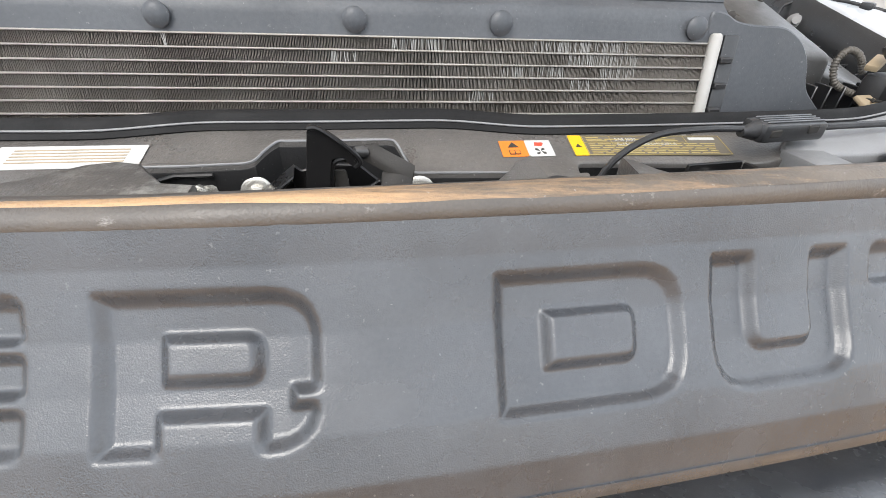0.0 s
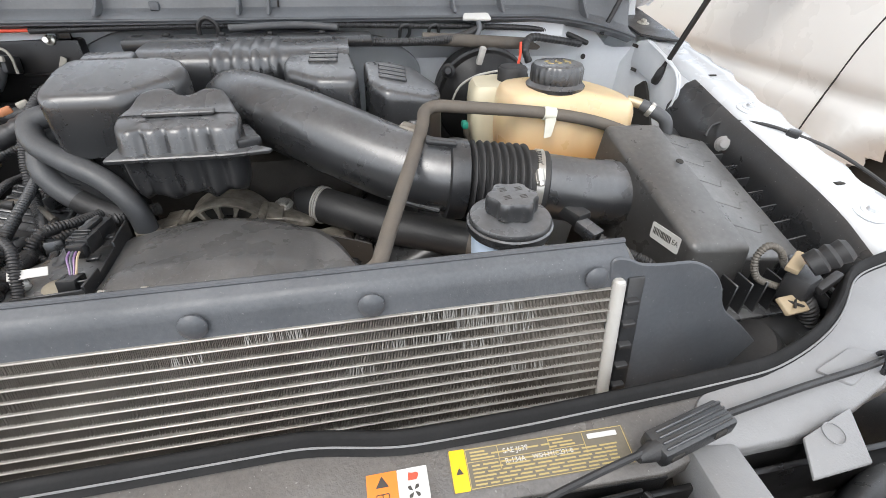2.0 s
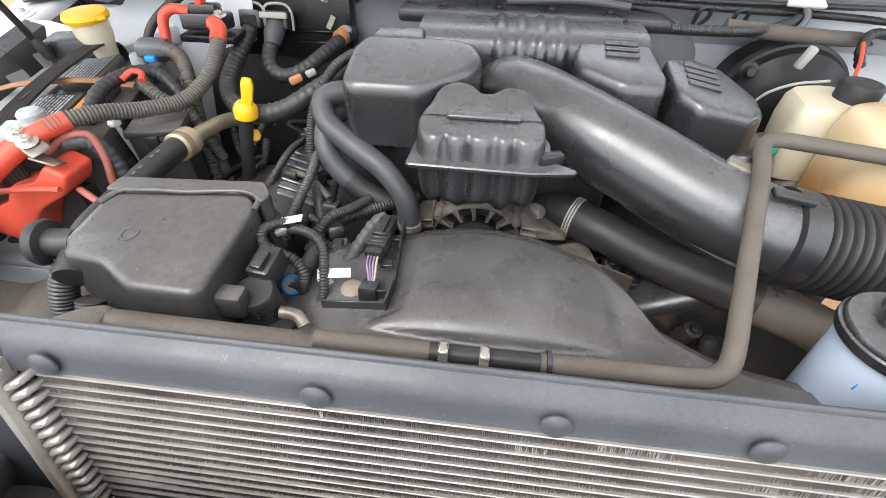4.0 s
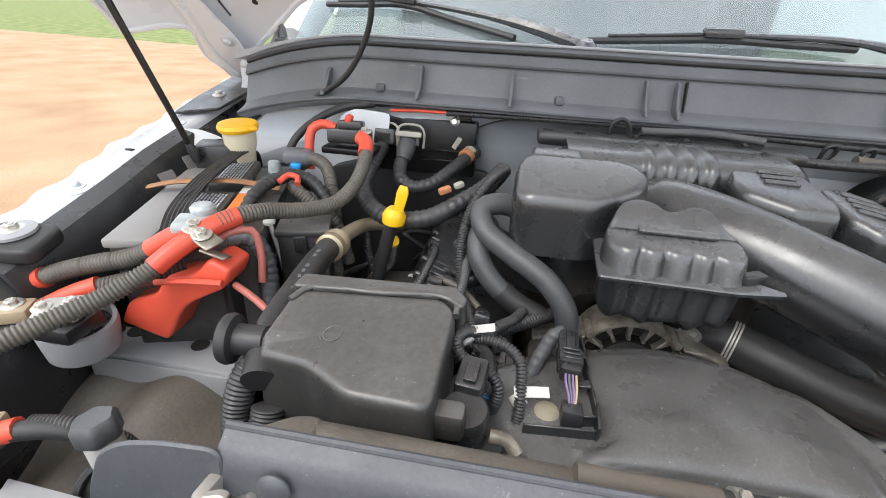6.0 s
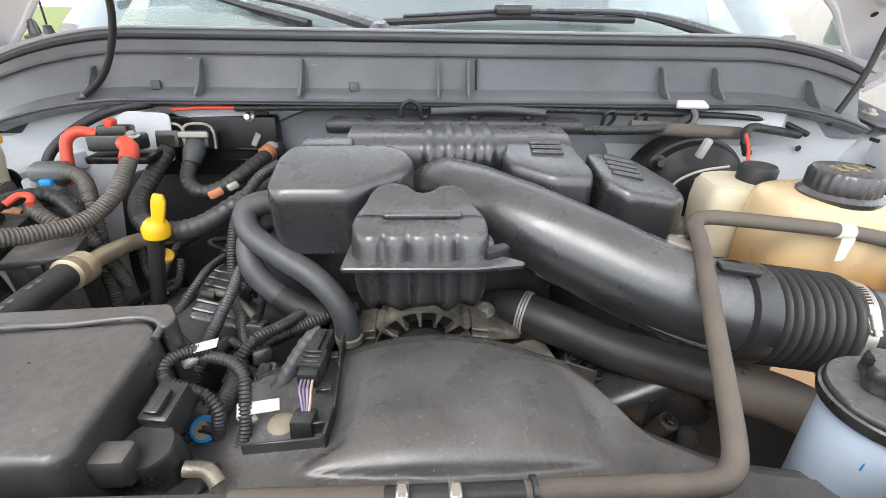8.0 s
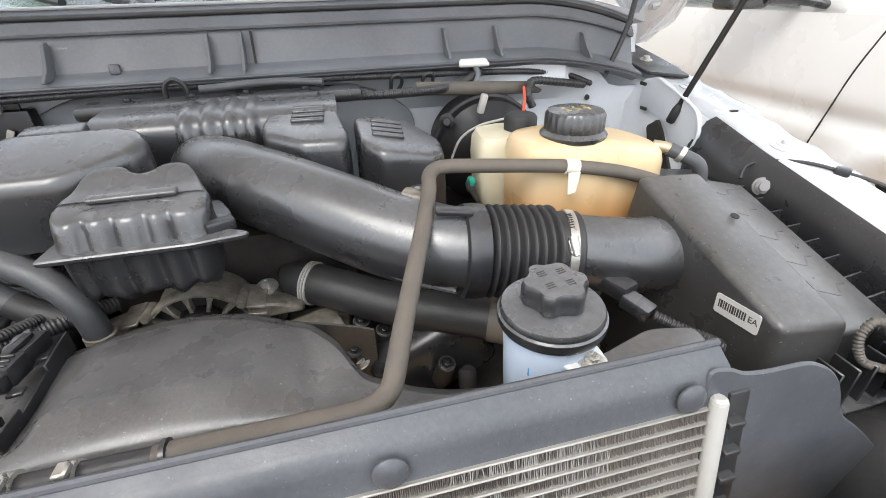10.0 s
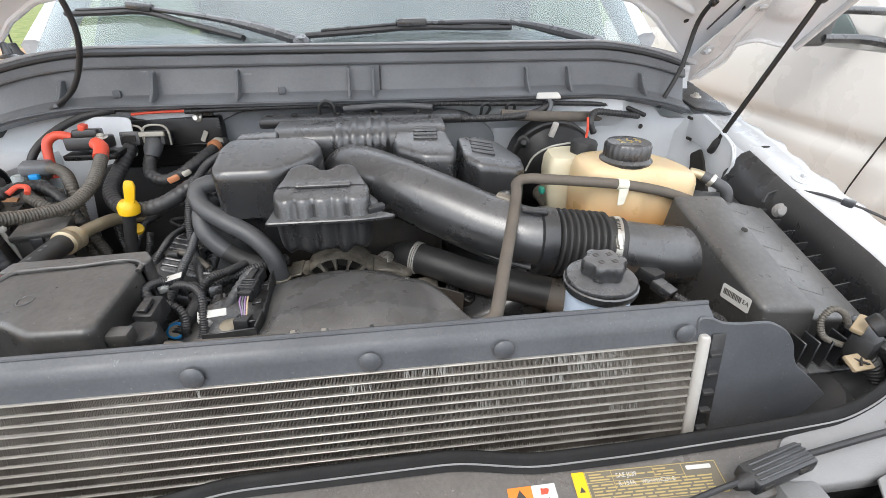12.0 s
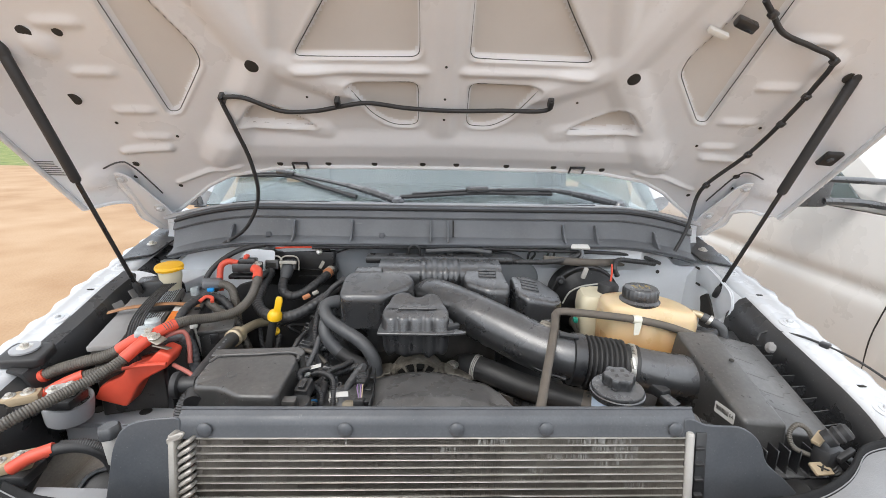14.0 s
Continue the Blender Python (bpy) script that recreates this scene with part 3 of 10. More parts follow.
# firewall: pale paint with a dark insulated middle
fw = bmesh.new()
fw = sheet(span(-0.86, 0.86, 80), span(0.62, 1.352, 40), lambda x, z: (x, 1.245 + 0.02 * math.cos(x * 3) - 0.05 * max(0, 1.22 - z) - 0.045 * ease_in((z - 1.26) / 0.04) * ease_in((abs(x) - 0.28) / 0.07) * ease_in(((0.70 if x > 0 else 0.52) - abs(x)) / 0.06), z - 0.075 * min(1.0, max(0.0, (abs(x) - 0.70) / 0.08)) * (z - 0.62) / 0.73), 0.02, (0, 1, 0))
part("firewall", fw, PAINT_BAY, truck, "pale painted bulkhead behind the engine")
part("insulation_pad", prism([(-0.36, 0.0), (-0.355, 0.046), (-0.25, 0.090), (-0.10, 0.094), (0.12, 0.088), (0.27, 0.070), (0.34, 0.02), (0.34, -0.35), (-0.36, -0.35)], 0, 0.018, 0.006, 2, 0.03, None, pose(0, 1.250, 1.238, 90, 0, 0)), SLATE, truck, "slate insulation pad on the bulkhead")
# dark sheets added so that the low bulkhead doesn't show pale
part("dark_backing", prism([(-0.66, 0), (-0.62, 0.20), (-0.50, 0.235), (-0.26, 0.22), (-0.26, -0.36), (-0.66, -0.36)], 0, 0.02, 0.006, 2, 0.03, None, pose(0, 1.236, 1.0, 90, 0, 0)), RUBBER, truck, "dark sheet added low on the bulkhead")
part("dark_backing", prism([(0.30, 0), (0.32, 0.19), (0.62, 0.17), (0.70, 0.0), (0.70, -0.36), (0.30, -0.36)], 0, 0.02, 0.006, 2, 0.03, None, pose(0, 1.236, 1.0, 90, 0, 0)), RUBBER, truck, "dark sheet added low on the bulkhead")

# shelf at one back corner, strut brackets at both
part("corner_shelf", prism([(-0.70, 1.20), (-0.80, 1.04), (-0.83, 1.12), (-0.85, 1.34), (-0.62, 1.32)][::-1], 1.19, 1.225, 0.008, 2, 0.02, lambda c: V((c.x, c.y, c.z + (c.y - 1.1) * 0.18))), PAINT_BAY, truck, "pale painted corner shelf")
part("strut_bracket", plate([(-0.06, -0.055), (0.05, -0.05), (0.055, 0.03), (0.0, 0.06), (-0.06, 0.05)], 0.003, m=axis_matrix((-0.818, 1.075, 1.245), (0.35, -0.55, 0.75)), corner=0.02), PAINT_BAY, truck, "painted strut mounting plate")
SIDE = Matrix(((0, 0, 1, 0.812), (1, 0, 0, 0), (0, 1, 0, 0), (0, 0, 0, 1)))
part("strut_bracket", prism([(1.17, 1.300), (1.12, 1.312), (1.04, 1.288), (0.998, 1.270), (0.986, 1.235), (1.005, 1.18), (1.03, 1.15), (1.06, 1.20), (1.085, 1.235), (1.17, 1.25)], 0, 0.005, 0.002, 2, 0.012, lambda c: V((c.x, c.y, c.z)), SIDE), PAINT_BAY, truck, "painted strut mounting plate")
part("bracket_flange", tube([(0.808, 1.12, 1.310), (0.806, 1.04, 1.288), (0.805, 0.997, 1.269), (0.806, 0.985, 1.235), (0.808, 1.006, 1.175)], 0.0024, 8, 0.008), PAINT_BAY, truck)
# dark plate drawn for the opening behind the bracket
part("cavity", prism([(1.125, 1.215), (1.095, 1.236), (1.075, 1.215), (1.055, 1.185), (1.02, 1.135), (1.11, 1.13), (1.115, 1.19)], 0.006, 0.012, 0.001, 1, 0.006, None, Matrix.Translation((-0.012, 0, 0)) @ SIDE), VOID, truck)
for y, z in ((1.165, 1.292), (1.15, 1.245)):
    part("slot", box((0.8105, y, z), (0.004, 0.020, 0.007), 0.002, 2), VOID, truck)

# cowl: ribbed plastic wall, lip, seal, pale top with slots
CX = 0.015


def drop(x):
    a = max(0.0, abs(x - CX) - 0.56)
    return -0.55 * a * a - 0.06 * a


def cowl_line(y, z, back=0.30):
    return lambda x: V((x, y + back * max(0.0, abs(x - CX) - 0.62) ** 1.5, z + drop(x)))


XS = span(-0.80, 0.825, 60)
cowl_prof = [(1.186, 1.343), (1.173, 1.347), (1.1715, 1.354), (1.176, 1.3575), (1.198, 1.363), (1.208, 1.369), (1.216, 1.386), (1.230, 1.4205), (1.222, 1.4225), (1.221, 1.4265), (1.231, 1.4415), (1.238, 1.4435), (1.240, 1.4515), (1.2465, 1.4575), (1.2515, 1.4600), (1.262, 1.460), (1.266, 1.450), (1.262, 1.42), (1.235, 1.35), (1.2, 1.337)]
cowl = part("cowl_panel", loft([[cowl_line(y, z)(x) for y, z in cowl_prof] for x in XS]), TRIM_GREY, truck, "weathered grey plastic cowl wall", sharp=30)
for x, w, t in ((-0.60, 0.040, 0.004), (-0.416, 0.050, 0.003), (-0.244, 0.050, 0.003), (-0.007, 0.052, 0.0025), (0.046, 0.052, 0.0025), (0.400, 0.044, 0.0028), (0.500, 0.044, 0.0028), (0.688, 0.038, 0.0028)):
    p = cowl_line(1.2, 1.3635)(x)
    part("rib", prism([(0.014, -0.002), (-0.032, -0.003), (-0.032, 0.001), (-0.012, 0.016), (0.008, w), (0.022, w + 0.002)], -t, t, 0.0008, 1, 0, None, Matrix.Translation((p.x, p.y, p.z)) @ Matrix(((0, 0, 1, 0), (1, 0, 0, 0), (0, 1, 0, 0), (0, 0, 0, 1)))), TRIM_GREY, cowl)
for x in (-0.495, -0.155):
    p = cowl_line(1.206, 1.372)(x)
    part("stop_tab", box(p, (0.016, 0.012, 0.016), 0.003, 2, (-15, 0, 12)), SHROUD_GREY, cowl)
part("seam", box((0.062, 1.215, 1.393), (0.003, 0.012, 0.052), 0.001, rot=(-18, 0, 0)), VOID, cowl)
part("cowl_seal", tube([cowl_line(1.2375, 1.4475)(x) for x in XS], 0.0048, 10, 0.02), RUBBER, truck, "dark rubber cowl seal")
part("seal_lip", tube([cowl_line(1.2475, 1.4610)(x) for x in XS], 0.0028, 8, 0.02), COWL_LIGHT, truck)
part("lip_trim", tube([cowl_line(1.1725, 1.353)(x) for x in XS], 0.0032, 8, 0.02), SHROUD_GREY, truck, "slate grey cowl lip")

def cowl_flat(x, y):
    return (x, y + 0.16 * max(0, abs(x - CX) - 0.5) ** 2, 1.462 - (y - 1.255) * 0.10 + drop(x) * 0.8)


ctop = sheet(span(-0.84, 0.87, 50), span(0, 1, 8), lambda x, v: cowl_flat(x, 1.258 + v * (0.087 + 0.11 * x * x)), 0.012)
top = part("cowl_top", ctop, COWL_LIGHT, truck, "pale slotted cowl top below the windscreen")
slot_me = finish(box((0, 0, 0), (0.0035, 0.026, 0.003), 0.001, 1), VOID, "vent_slot")
for x0, x1 in ((-0.63, -0.33), (0.36, 0.52)):
    for x in span(x0, x1, int((x1 - x0) / 0.0085)):
        part("vent_slot", slot_me, None, top, at=Matrix.Translation(V(cowl_flat(x, 1.300)) + V((0, 0, 0.0006))) @ pose(0, 0, 0, -6, 0, 0))

# windscreen, pillars, roof, dashboard
def screen(x, v):
    return (x, 1.325 + v * 0.86 + 0.22 * x * x, 1.450 + v * 0.60 - 0.05 * x * x)


ws = part("windscreen", sheet(span(-0.80, 0.83, 24), span(0, 1.1, 12), screen, 0.006, (0, 0.5, -0.8)), GLASS, truck, "large tinted windscreen reflecting cloud")
for k, (du, dv, w, a) in enumerate(((-0.045, 0.0, 0.05, 62), (-0.032, 0.004, 0.028, -8), (-0.012, 0.0, 0.05, 75), (0.0, 0.012, 0.03, 50), (0.016, 0.0, 0.05, 68), (0.030, 0.006, 0.034, 110))):
    c = V(screen(0.735 + du, 0.215 + dv * 2)) + V((0, -0.004, 0.006))
    part("paint_stroke", box(c, (w, 0.005, 0.0006), 0.0002, 1, pose(0, 0, 0, 35, 0, 0) @ pose(0, 0, 0, 0, 0, a)), LABEL, ws, "white marker stroke on the glass")
part("dashboard", prism([(-0.78, 1.62), (0.80, 1.62), (0.74, 2.1), (-0.72, 2.1)], 1.30, 1.43, 0.03, 3, 0.05), BLACK_SMOOTH, truck, "dark dashboard behind the glass")
for s in (1, -1):
    part("windscreen_pillar", tube([(s * 0.86 + CX, 1.58, 1.42), (s * 0.80 + CX, 2.0, 1.72), (s * 0.72 + CX, 2.42, 2.02)], 0.045, 10, 0.05), PAINT, truck, "white windscreen pillar")
    part("door_panel", prism([(1.75, 0.55), (2.9, 0.55), (2.9, 1.38), (1.75, 1.32)], 0, 0.05, 0.012, 2, 0.03, None, Matrix.Translation((s * 0.98 + CX, 0, 0)) @ Matrix(((0, 0, s, 0), (1, 0, 0, 0), (0, 1, 0, 0), (0, 0, 0, 1)))), PAINT, truck, "white front door")
    part("wheel", lathe([(0.0, -0.11), (0.22, -0.11), (0.24, -0.13), (0.37, -0.12), (0.395, -0.08), (0.395, 0.08), (0.37, 0.12), (0.24, 0.13), (0.22, 0.08), (0.0, 0.07)], (s * 0.86, 0.85, 0.395), (s, 0, 0), 40), TREAD, truck, "front wheel under the fender")
part("roof", prism([(-0.72, 2.38), (0.75, 2.38), (0.76, 3.6), (-0.73, 3.6)], 1.99, 2.03, 0.02, 3, 0.08), PAINT, truck, "white cab roof")
part("cab_back", box((0.015, 3.55, 1.4), (1.7, 0.06, 1.3), 0.02), PAINT, truck, "rear wall of the cab")
# unseen panels added to block daylight showing through the cab
for s in (1, -1):
    part("cab_side_blocker", box((s * 0.86 + CX, 3.2, 1.4), (0.05, 0.72, 1.25), 0.02), BLACK, truck, "unseen dark panel added to close the cab side")
part("cab_floor", box((0.015, 2.5, 0.72), (1.8, 2.2, 0.08), 0.02), BLACK, truck, "cab floor")
for s in (1, -1):
    part("side_window", prism([(1.85, 1.38), (2.9, 1.40), (2.8, 1.96), (2.45, 1.96)], 0, 0.006, 0.001, 1, 0.03, None, Matrix.Translation((s * 0.88 + CX, 0, 0)) @ Matrix(((0, 0, s, 0), (1, 0, 0, 0), (0, 1, 0, 0), (0, 0, 0, 1)))), GLASS, truck)


def wiper(name, pivot, mid, joint, end_a, end_b):
    w = thing(name, pivot, "black windscreen wiper resting on the glass", "wiper", "windscreen wipers")
    j = V(joint)
    part("arm", tube([V(pivot), V(pivot).lerp(V(mid), 0.5) + V((0, 0, 0.010)), V(mid) + V((0, 0, 0.012)), j + V((0, 0, 0.010))], 0.010, 8, 0.02, radii=[0.013, 0.012, 0.007, 0.005]), BLACK_SMOOTH, w)
    part("cap", lathe([(0.020, 0), (0.020, 0.018), (0.012, 0.026), (0, 0.026)], V(pivot) - V((0, 0, 0.014)), (0, -0.3, 1), 16), BLACK_SMOOTH, w)
    bl = part("blade", tube([V(end_a), V(end_a).lerp(j, 0.5), j, j.lerp(V(end_b), 0.5), V(end_b)], 0.0085, 8, 0.03, flat=0.8), RUBBER, w)
    d = (V(end_b) - V(end_a)).normalized()
    part("spoiler", tube([V(end_a).lerp(j, 0.15) + V((0, 0, 0.008)), V(end_a).lerp(j, 0.9) + V((0, 0, 0.010))], 0.004, 8, 0.03), BLACK, bl)
    part("joint", box(j + V((0, -0.002, 0.012)), (0.075, 0.022, 0.018), 0.006, rot=d.to_track_quat("X", "Z").to_matrix().to_4x4()), BLACK_SMOOTH, w)


wiper("wiper", (-0.113, 1.310, 1.462), (-0.314, 1.390, 1.494), (-0.518, 1.483, 1.520), (-0.732, 1.550, 1.514), (-0.252, 1.350, 1.468))
wiper("wiper", (0.645, 1.400, 1.446), (0.405, 1.390, 1.482), (0.145, 1.358, 1.486), (-0.108, 1.334, 1.472), (0.405, 1.392, 1.482))

# ---- hood, standing open ----
HC = 0.02
H0 = V((0, 1.19, 1.583))
HV, HN = V((0, -1, 1)).normalized(), V((0, -1, -1)).normalized()
HOOD_WINDOWS = [
    [(-0.334, 0.352), (-0.055, 0.357), (-0.055, 0.66), (-0.15, 0.66), (-0.235, 0.49)],
    [(-0.235, 0.285), (-0.06, 0.290), (-0.062, 0.158), (-0.125, 0.155), (-0.175, 0.19)],
    [(-0.520, 0.156), (-0.325, 0.150), (-0.335, 0.160), (-0.445, 0.228), (-0.465, 0.222)],
    [(-0.680, 0.185), (-0.655, 0.188), (-0.540, 0.330), (-0.540, 0.375), (-0.585, 0.47), (-0.60, 0.64), (-0.68, 0.66)],
    [(-0.46, 0.72), (-0.06, 0.74), (-0.06, 1.0), (-0.40, 1.0)],
]


def hood_rear(u):
    return np.interp(abs(u), [0, 0.35, 0.47, 0.62, 0.70, 0.78, 0.86, 0.905, 0.925, 0.945, 0.972, 1.005, 1.04], [-0.006, -0.010, -0.018, -0.055, -0.105, -0.175, -0.24, -0.25, -0.21, -0.155, -0.124, -0.112, -0.09])


def ridge_line(a, v, ax, ay, bx, by):
    ex, ey = bx - ax, by - ay
    t = np.clip(((a - ax) * ex + (v - ay) * ey) / (ex * ex + ey * ey), 0, 1)
    return np.hypot(a - ax - t * ex, v - ay - t * ey)


def hood_surface():
    nu, nv = 300, 210
    u = np.linspace(-1.03, 1.03, nu)
    s = np.linspace(0, 1, nv) ** 1.15
    U = np.repeat(u[:, None], nv, 1)
    Vv = hood_rear(u)[:, None] + s[None, :] * (1.22 - 0.10 * u[:, None] ** 2 - hood_rear(u)[:, None])
    h = np.zeros_like(U)
    A = np.abs(U)
    h += 0.014 * ease(np.abs(Vv - 0.075 + 0.02 * A) - 0.045, 0.06) * (A < 0.66) * np.clip((0.66 - A) / 0.1, 0, 1)
    h += 0.010 * ease(np.abs(Vv - 0.322) - 0.008, 0.018) * ease(np.abs(A - 0.19) - 0.15, 0.03)
    h += 0.010 * ease(A - 0.03, 0.03) * ease(np.abs(Vv - 0.45) - 0.32, 0.04)
    def ridge(ax, ay, bx, by, w, k):
        ex, ey = bx - ax, by - ay
        t = np.clip(((A - ax) * ex + (Vv - ay) * ey) / (ex * ex + ey * ey), 0, 1)
        return k * ease(np.hypot(A - ax - t * ex, Vv - ay - t * ey) - w, w * 1.4)
    ribs = [ridge(0.62, 0.02, 0.40, 0.34, 0.035, 0.016), ridge(0.40, 0.34, 0.52, 0.62, 0.035, 0.016), ridge(0.55, 0.17, 0.30, 0.14, 0.02, 0.008),
            ridge(0.40, 0.34, 0.24, 0.27, 0.03, 0.012), ridge(0.52, 0.62, 0.46, 1.1, 0.04, 0.016), ridge(0.40, 0.34, 0.30, 0.68, 0.02, 0.01)]
    h += np.maximum.reduce(ribs)
    for v0 in (0.10, 0.19, 0.30, 0.42, 0.55):
        h += 0.008 * ease(np.abs(Vv - v0) - 0.009, 0.016) * ease(np.abs(A - 0.76 - 0.03 * (v0 > 0.25)) - 0.045, 0.03)
    h += np.maximum(ridge(0.575, -0.012, 0.67, -0.032, 0.006, 0.009), ridge(0.67, -0.032, 0.785, -0.088, 0.006, 0.009))
    h += 0.016 * ease(np.hypot((A - 0.955) / 1.1, Vv + 0.02) - 0.035, 0.04) - 0.014 * ease(ridge_line(A, Vv, 0.905, -0.02, 0.93, -0.16) - 0.016, 0.02)
    h += 0.012 * ease(ridge_line(A, Vv, 0.74, 0.06, 0.86, 0.05) - 0.010, 0.016)
    h += 0.010 * ease(np.hypot(A - 0.855, Vv - 0.37) - 0.025, 0.03)
    win = np.zeros_like(U)
    for w in HOOD_WINDOWS:
        d = poly_distance(-A, Vv, [tuple(p) for p in round_poly(w, 0.022, 4)])
        win = np.maximum(win, ease(d, 0.009))
        h = np.where(d > 0, h + 0.004 * ease(np.abs(d - 0.006) - 0.003, 0.006), h)
    h = h * (1 - win) - 0.014 * win
    h += 0.10 * np.clip((A - 0.80) / 0.23, 0, 1) ** 2.2
    co = (np.array(H0)[None, None, :] + (U + HC)[..., None] * np.array((1, 0, 0)) + Vv[..., None] * np.array(HV) + h[..., None] * np.array(HN))
    return co, win, nu, nv


def grid_mesh(name, co, mats, choose=None):
    nu, nv = co.shape[:2]
    i, j = np.meshgrid(np.arange(nu - 1), np.arange(nv - 1), indexing="ij")
    a = (i * nv + j).ravel()
    faces = np.stack([a, a + nv, a + nv + 1, a + 1], 1)
    me = bpy.data.meshes.new(name)
    me.from_pydata(co.reshape(-1, 3).tolist(), [], faces.tolist())
    for m in mats:
        me.materials.append(m)
    me.polygons.foreach_set("use_smooth", [True] * len(faces))
    if choose is not None:
        c = (choose[:-1, :-1] + choose[1:, 1:] + choose[:-1, 1:] + choose[1:, :-1]).ravel() / 4
        me.polygons.foreach_set("material_index", (c > 0.96).astype(int).tolist())
    me.update()
    return me


hood = thing("hood", (0, 1.25, 1.5), "white hood propped open, stamped frame inside", "hood")
co, win, nu, nv = hood_surface()
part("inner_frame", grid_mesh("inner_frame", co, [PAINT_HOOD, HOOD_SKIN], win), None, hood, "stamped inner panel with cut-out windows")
skin = np.array(co)
base = np.array(H0)[None, None, :] - 0.045 * np.array(HN)
uu = co[..., 0] - HC
hh = 0.10 * np.clip((np.abs(uu) - 0.80) / 0.23, 0, 1) ** 2.2
vv = (co - np.array(H0)) @ np.array(HV)
skin = base + (uu + HC)[..., None] * np.array((1, 0, 0)) + vv[..., None] * np.array(HV) + hh[..., None] * np.array(HN)
part("outer_skin", grid_mesh("outer_skin", skin[::4, ::4], [PAINT]), None, hood, "smooth white outer panel")
rimpts = [list(V(co[i, 0])) for i in range(0, nu, 3)]
part("rear_hem", tube(rimpts, 0.006, 8, 0.03), PAINT_HOOD, hood)
for row in (co[0], co[-1]):
    part("side_hem", tube([V(p) for p in row[::6]], 0.008, 8, 0.03), PAINT, hood, "folded white hem")


def on_hood(u, v, h=0.0):
    return H0 + V((u + HC, 0, 0)) + HV * v + HN * h


# thin dark tubes paint the shadow gap round each cut-out
for w in HOOD_WINDOWS:
    for sgn in (1, -1):
        loop = [tuple(p) for p in round_poly(w, 0.022, 4)]
        part("gap_shadow", tube([on_hood(sgn * -u_, v_, -0.004) for u_, v_ in loop + loop[:1]], 0.0010, 6, 0.02), RUBBER_GREY, hood, "dark line drawn for the shadowed gap")
def hood_frame(u, v, h):
    p = on_hood(u, v, h)
    return Matrix(((1, HV.x, -HN.x, p.x), (0, HV.y, HN.y, p.y), (0, HV.z, HN.z, p.z), (0, 0, 0, 1)))


# dark discs on the surface stand in for uncut holes
hole_me = finish(lathe([(1, -0.2), (1, 0.12), (0.9, 0.15), (0, 0.15)], n=16), VOID, "hole")
for u, v, r in [(-0.425, 0.335, 0.015), (0.43, 0.322, 0.015), (-0.88, 0.23, 0.016), (-0.868, 0.40, 0.014), (0.915, 0.345, 0.013), (0, 0.345, 0.003), (0, 0.255, 0.003), (0, 0.19, 0.003), (0, 0.5, 0.003),
                (-0.46, 0.005, 0.0085), (-0.32, 0.008, 0.0085), (-0.19, 0.010, 0.0085), (-0.05, 0.010, 0.0085), (0.045, 0.010, 0.0085), (0.19, 0.008, 0.0085), (0.33, 0.006, 0.0085), (0.47, 0.0, 0.0085),
                (-0.33, 0.24, 0.003), (0.33, 0.24, 0.003), (-0.79, -0.108, 0.006), (0.79, -0.116, 0.006), (-0.895, -0.055, 0.0055), (0.90, -0.072, 0.0055), (-0.866, -0.002, 0.009), (0.878, -0.012, 0.009), (-0.70, 0.10, 0.004), (0.70, 0.10, 0.004), (-0.83, 0.15, 0.004), (0.83, 0.17, 0.004), (-0.80, 0.40, 0.010), (-0.34, 0.56, 0.006), (0.34, 0.58, 0.006)]:
    i = int(round((u + 1.03) / 2.06 * (nu - 1)))
    col = (co[i] - np.array(H0)) @ np.array(HV)
    j = int(np.argmin(np.abs(col - v)))
    p = V(co[i, j])
    part("hole", hole_me, None, hood, at=axis_matrix(p, HN) @ Matrix.Diagonal((r, r, 0.01, 1)))
for u in (-0.40, 0.395):
    b = box(on_hood(u, 0.012, 0.008), (0.045, 0.008, 0.004), 0.002, rot=(45, 0, 0))
    for d in (-0.020, 0.020):
        b = box(on_hood(u + d, 0.0, 0.008), (0.006, 0.026, 0.004), 0.002, rot=(-45, 0, 0), bm=b)
    part("clip", b, BLACK, hood, "black clip on the rear edge")

hb = thing("hood_label", on_hood(-1.03, 0.06, 0.1), "faint grey printed label on the hood edge", "label")
for k in range(7):
    part("print_bar", quad(0.050 - 0.004 * (k % 3), 0.0035, 0.0006, 0), TRIM_GREY, hb, at=hood_frame(-1.0, 0.055 + 0.0085 * k, 0.098))
part("stop", prism([(-0.022, -0.02), (0.022, -0.024), (0.024, 0.02), (-0.02, 0.022)], 0, 0.012, 0.003, 2, 0.004, None, hood_frame(0.985, 0.16, 0.085)), RUBBER, hood, "square dark rubber stop")
part("stop_button", lathe([(0.0075, 0), (0.0075, 0.003), (0.005, 0.005), (0, 0.005)], on_hood(0.982, 0.162, 0.097), HN, 14), RUBBER_GREY, hood)

